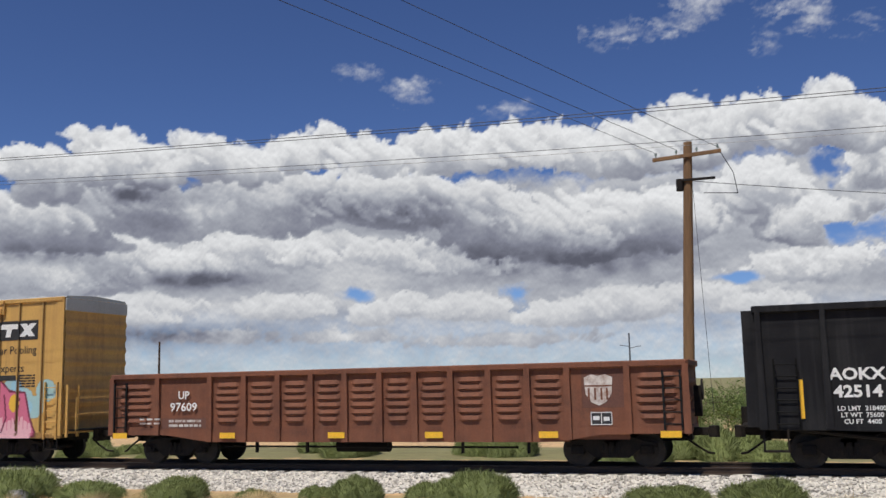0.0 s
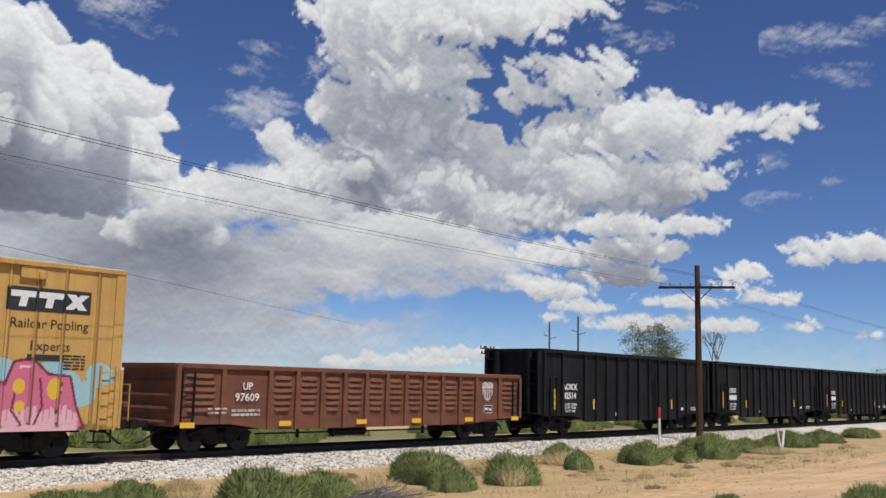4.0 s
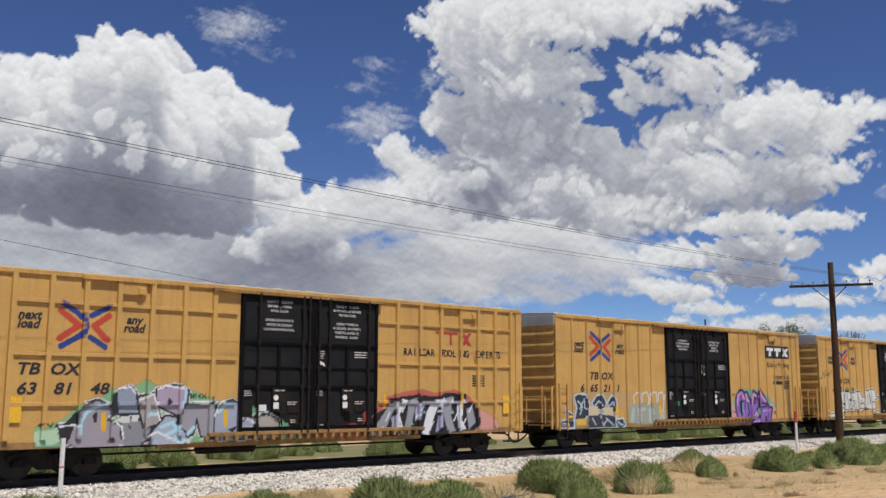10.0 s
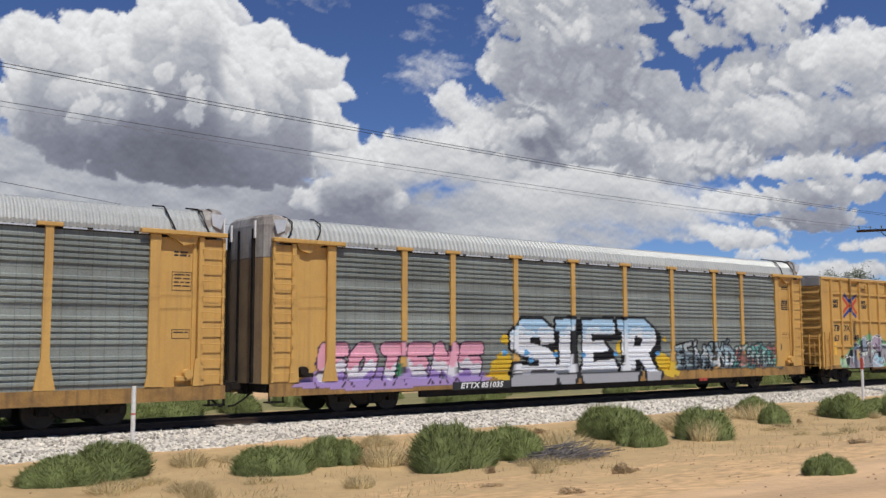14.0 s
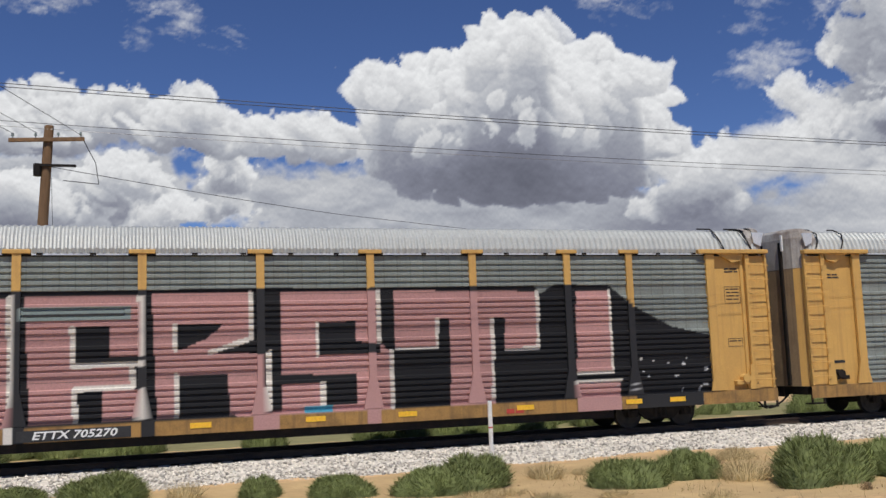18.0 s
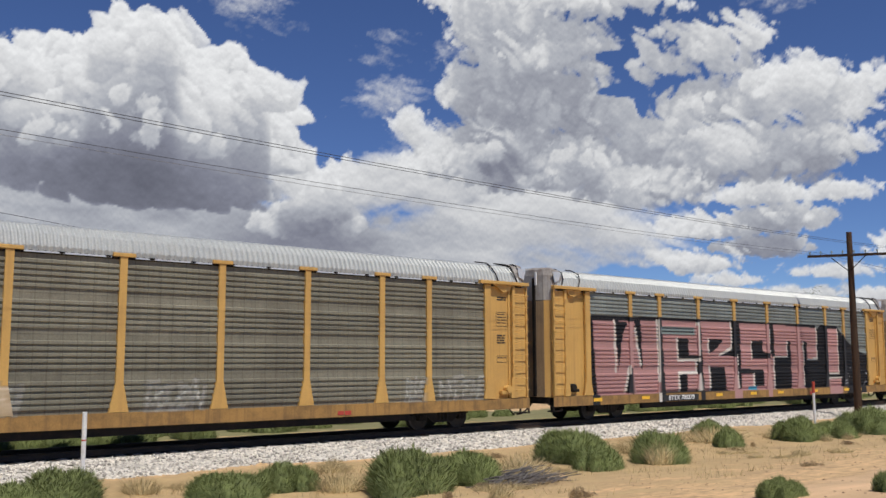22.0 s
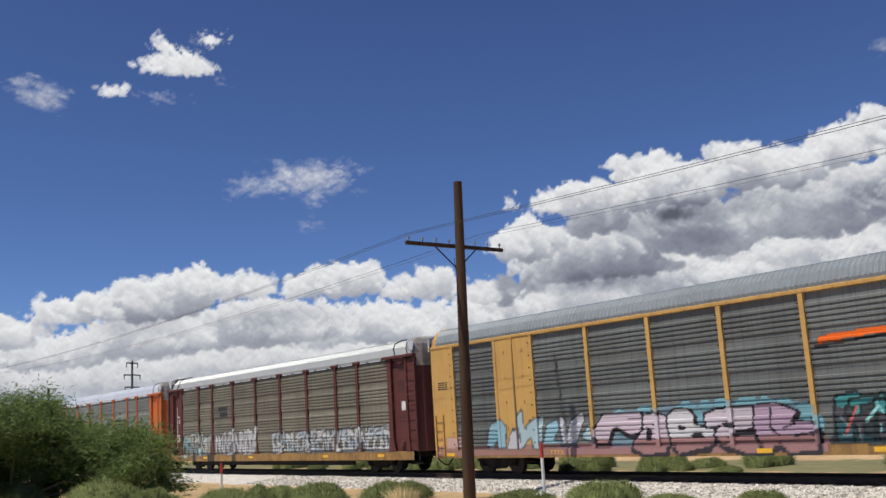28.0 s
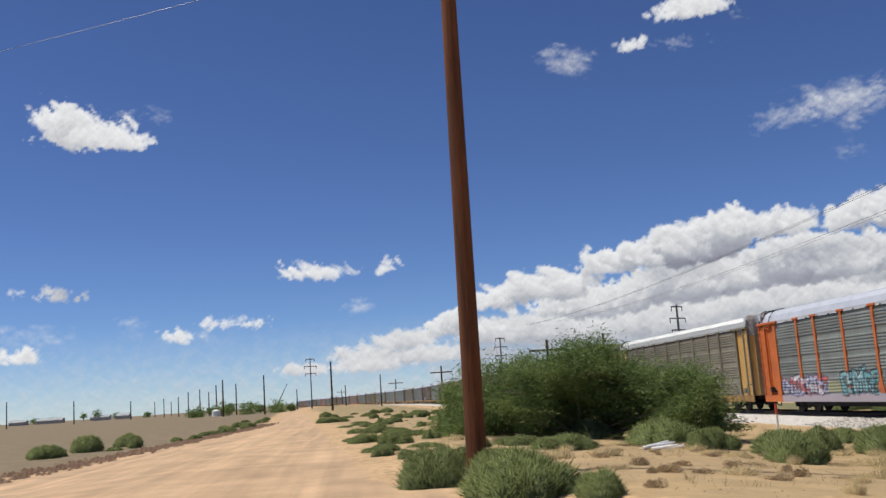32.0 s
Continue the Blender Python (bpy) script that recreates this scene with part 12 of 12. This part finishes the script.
def build_far_things():
    x, y = at(-97.7, 330)
    p = thing("water_tank", "small white water tank beyond the field", "tank")
    s = Shape()
    s.tube((x, y, -0.6), (x, y, 2.0), 1.5, n=18)
    part("shell", s, M["white"], p)
    s = Shape()
    s.tube((x, y, 2.0), (x, y, 2.5), 1.5, 0.25, n=18)
    part("roof", s, M["white"], p)
    x, y = at(-94.4, 420)
    p = thing("crane", "slim yellow-grey crane boom on the horizon", "crane")
    s = Shape()
    s.tube((x, y, 0), (x + 1.0, y + 6.0, 11.5), 0.25, 0.12, n=5)
    s.box(x - 1.5, x + 1.5, y - 1.2, y + 1.2, -0.6, 2.2, 0.1)
    part("boom", s, M["tower"], p)
    for az, dist, w in ((-104.0, 900, 16), (-106.6, 930, 22), (-102.8, 880, 10), (-108.2, 940, 14)):
        x, y = at(az, dist)
        h = thing("farm_building", "low pale farm building on the horizon", "building", "farm buildings")
        s = Shape()
        s.box(x - 5, x + 5, y - w / 2, y + w / 2, -1, 3.0)
        part("wall", s, M["concrete"], h)
        s = Shape()
        s.prism([(x - 5.6, 3.0), (x + 5.6, 3.0), (x, 5.0)], 1, y - w / 2 - 0.5, y + w / 2 + 0.5)
        part("roof", s, M["roof"], h)
    # litter by the marker post
    p = thing("crumpled_bag", "crumpled white and blue plastic bag on the sand", "litter")
    s = Shape()
    rnd = random.Random(4)
    rows = []
    for i in range(7):
        th = math.pi * i / 6
        rows.append([(-21.0 + 0.24 * math.sin(th) * math.cos(2 * math.pi * j / 10) * rnd.uniform(0.6, 1.2), 19.5 + 0.24 * math.sin(th) * math.sin(2 * math.pi * j / 10) * rnd.uniform(0.6, 1.2), ground_z(-21, 19.5) + 0.2 - 0.2 * math.cos(th) * rnd.uniform(0.7, 1.1)) for j in range(10)])
    for r in rows:
        r.append(r[0])
    s.sheet(rows)
    part("film", s, M["white"], p)
    for i in range(9):
        x, y = -19.0 + RND.uniform(-0.8, 1.6), 18.9 + RND.uniform(-0.6, 0.6)
        r = RND.uniform(0.15, 0.32)
        s = Shape()
        rows = [[(x + r * math.sin(math.pi * a / 5) * math.cos(math.pi * b / 4) * RND.uniform(0.8, 1.2), y + r * math.sin(math.pi * a / 5) * math.sin(math.pi * b / 4) * RND.uniform(0.8, 1.2), ground_z(x, y) + 0.1 - r * 0.6 * math.cos(math.pi * a / 5)) for b in range(8)] for a in range(6)]
        for q in rows:
            q.append(q[0])
        s.sheet(rows)
        solid("rubble_block", s, M["concrete"], "broken grey concrete lump on the sand", "rubble", "rubble lumps", smooth=False)
    for i in range(6):
        x, y = -29.0 + RND.uniform(-1.2, 1.2), 9.2 + RND.uniform(-0.5, 0.5)
        s = Shape()
        a = RND.uniform(0, 3.1)
        s.tube((x, y, ground_z(x, y) + 0.05), (x + 0.9 * math.cos(a), y + 0.9 * math.sin(a), ground_z(x, y) + 0.16), 0.05, 0.03, n=6)
        solid("dead_branch", s, M["white"], "bleached dead branch lying on the sand", "branch", "dead branches")
    # heap of dead grey twigs between the shrubs
    hx, hy = PILE
    p = thing("twig_heap", "heap of dead dark grey twigs on the sand", "twigs")
    for i in range(120):
        a, q = RND.uniform(0, 6.28), RND.random()
        x, y = hx + 1.0 * q * math.cos(a), hy + 0.8 * q * math.sin(a)
        z = ground_z(x, y) + 0.04 + 0.28 * (1 - q) * RND.random()
        b = RND.uniform(-0.6, 0.6)
        L = RND.uniform(0.25, 0.6)
        s = Shape()
        s.tube((x - L * math.cos(b), y - L * math.sin(b), z), (x + L * math.cos(b), y + L * math.sin(b), z + RND.uniform(-0.05, 0.2)), 0.014, 0.007, n=5)
        part("twig", s, M["dead_twig"], p)
    # bleached boards and white scraps by the far shrubs
    bx, by = SCRAPS
    z = ground_z(bx, by)
    for d in (-1, 1):
        s = Shape()
        s.prism([(bx + d * 0.12, z), (bx + d * 0.12 + 0.16, z), (bx + d * 0.42 + 0.12, z + 0.85), (bx + d * 0.42, z + 0.85)], 1, by - 0.03, by + 0.03)
        solid("bleached_board", s, M["white"], "bleached white board leaning in the sand", "board", "bleached boards")
    for i in range(7):
        x, y, r = bx + 0.9 + RND.uniform(-0.4, 2.0), by + RND.uniform(-0.4, 0.4), RND.uniform(0.07, 0.16)
        s = Shape()
        q = stone_mesh(20 + i)
        s.v = [(x + v[0] * r * 1.5, y + v[1] * r, ground_z(x, y) + 0.05 + v[2] * r) for v in q.v]
        s.f = q.f
        solid("white_scrap", s, M["white"], "small white scrap lying on the sand", "litter", "white scraps")


# ---- loose pieces: stones, ties, clods ----


def build_stones():
    rs = np.random.RandomState(9)
    n = 26000
    x = rs.uniform(-45, 62, n)
    u = rs.uniform(-4.35, -1.5, n)
    z = np.interp(u, [-4.6, -3.9, -2.1, -1.45], [-0.75, -0.42, -0.19, -0.17])
    base = [np.array(stone_mesh(i).v) for i in range(8)]
    fc = np.array(stone_mesh(0).f)
    r = rs.uniform(0.03, 0.065, n)
    V = np.empty((n, 6, 3), np.float32)
    ang = rs.uniform(0, 6.28, n)
    for i in range(8):
        m = np.arange(n) % 8 == i
        b = base[i]
        c, s_ = np.cos(ang[m])[:, None], np.sin(ang[m])[:, None]
        V[m, :, 0] = (b[None, :, 0] * c - b[None, :, 1] * s_) * r[m][:, None] + x[m][:, None]
        V[m, :, 1] = (b[None, :, 0] * s_ + b[None, :, 1] * c) * r[m][:, None] + TRACK_Y + u[m][:, None]
        V[m, :, 2] = b[None, :, 2] * r[m][:, None] + z[m][:, None] + 0.015
    F = (fc[None] + (np.arange(n) * 6)[:, None, None]).reshape(-1, 3)
    me = bpy.data.meshes.new("ballast_stones")
    me.from_pydata(V.reshape(-1, 3).tolist(), [], F.tolist())
    m = material("loose_ballast_stone", (0.64, 0.59, 0.51), (0.44, 0.40, 0.34), 0.95, scale=2, amount=0.6)
    nt = m.node_tree
    g = nt.nodes.new("ShaderNodeNewGeometry")
    hs = nt.nodes["Hue/Saturation/Value"]
    mr = nt.nodes.new("ShaderNodeMapRange")
    mr.inputs[3].default_value, mr.inputs[4].default_value = 0.40, 1.36
    nt.links.new(g.outputs["Random Per Island"], mr.inputs[0])
    nt.links.new(mr.outputs[0], hs.inputs["Value"])
    me.materials.append(m)
    tagged(new("ballast_stones", me), "loose pale grey crushed stones on the ballast slope", "stones", kind="stuff")


def build_straw():
    """Thin dry stalks in loose patches over the sand, too many to count."""
    rs = np.random.RandomState(31)
    V = []
    for i in range(420):
        x = rs.uniform(6, 46) if i % 2 else -rs.uniform(14, 60)
        y = rs.uniform(max(road_edges(x)[1] + 1.0, 10.5 if x > 0 else -20), 20.0)
        w, n = rs.uniform(0.25, 0.9), rs.randint(12, 34)
        for _ in range(n):
            px, py = x + rs.normal(0, w * 0.6), y + rs.normal(0, w * 0.35)
            z = ground_z(px, py) - 0.01
            h, a, lx, ly = rs.uniform(0.05, 0.2), rs.uniform(0, 6.28), rs.uniform(-0.1, 0.1), rs.uniform(-0.1, 0.1)
            c, q = 0.008 * math.cos(a), 0.008 * math.sin(a)
            V += [(px - c, py - q, z), (px + c, py + q, z), (px + lx, py + ly, z + h)]
    me = bpy.data.meshes.new("dry_stalks")
    me.from_pydata(V, [], [(k, k + 1, k + 2) for k in range(0, len(V), 3)])
    me.materials.append(M["straw"])
    tagged(new("dry_stalks", me), "sparse dry straw-coloured stalks over the sand", "dry grass", kind="stuff")


def build_clods():
    rs = np.random.RandomState(19)
    V, F = [], []
    b = len(V)
    for i in range(5200):
        if i < 2600:
            x = -rs.uniform(24, 110)
            lo, hi = road_edges(x)
            y = lo - 1.2 + rs.normal(0, 0.6)
            r = rs.uniform(0.05, 0.22)
        else:
            x, y, r = rs.uniform(-36, 40), rs.uniform(5, 20.5), rs.uniform(0.01, 0.03)
        q = stone_mesh(i % 8).v
        b = len(V)
        z = ground_z(x, y)
        V += [(x + p[0] * r, y + p[1] * r, z + p[2] * r * 0.8) for p in q]
        F += [tuple(b + k for k in f) for f in ((0, 2, 4), (2, 1, 4), (1, 3, 4), (3, 0, 4))]
    me = bpy.data.meshes.new("soil_clods")
    me.from_pydata(V, [], F)
    me.materials.append(material("brown_clod", (0.22, 0.13, 0.075), (0.15, 0.09, 0.055), 0.95, scale=2, amount=0.6))
    tagged(new("soil_clods", me), "brown soil clods and pebbles along the road edge", "clods", kind="stuff")


def build_ties():
    t = tagged(new("railway_ties", None), "dark creosoted wooden ties under the rails", "ties", kind="structure")
    s = Shape()
    s.box(-0.11, 0.11, -1.3, 1.3, -0.34, -0.155, 0.012)
    me = s.mesh("tie", M["tie"])
    for i in range(260):
        o = part("tie", me, None, t)
        o.location = (-55 + i * 0.5, TRACK_Y + RND.uniform(-0.04, 0.04), 0)


build_stones()
build_straw()
build_clods()
build_ties()


build_far_things()


SPEED = 8.81
LATER = 0.4


def train_at(t):
    """How far the train has come, in metres: steady, with a slight quickening towards the end."""
    return SPEED * (t - 16.0) + float(np.interp(t, [0, 2, 4, 7, 9, 13, 19, 23, 32], [0.1, 0.0, 0.3, 0.2, 0.06, 0.0, 0.0, LATER, LATER]))


def motions():
    """The train rolls by; wheels turn with it."""
    for i, (car, mid) in enumerate(CARS):
        mid -= LATER if mid < -3.6 * UNIT else 0.0
        rows = []
        for t in range(33):
            x = mid + train_at(t)
            rows.append((float(t), pose(x, track_y(x), 0, 0, 0, track_turn(x))))
        walk(car, rows)
    for d, sets in WHEELSETS.items():
        first = sets[0]
        walk(first, [(k / 15, pose(d * 0.88, 0, WHEEL_R, 0, math.degrees(SPEED / WHEEL_R * k / 15) % 360, 0)) for k in range(481)])
        for w in sets[1:]:
            w.rotation_mode = "QUATERNION"
            w.animation_data_create()
            w.animation_data.action = first.animation_data.action
            w.animation_data.action_slot = first.animation_data.action_slot


motions()
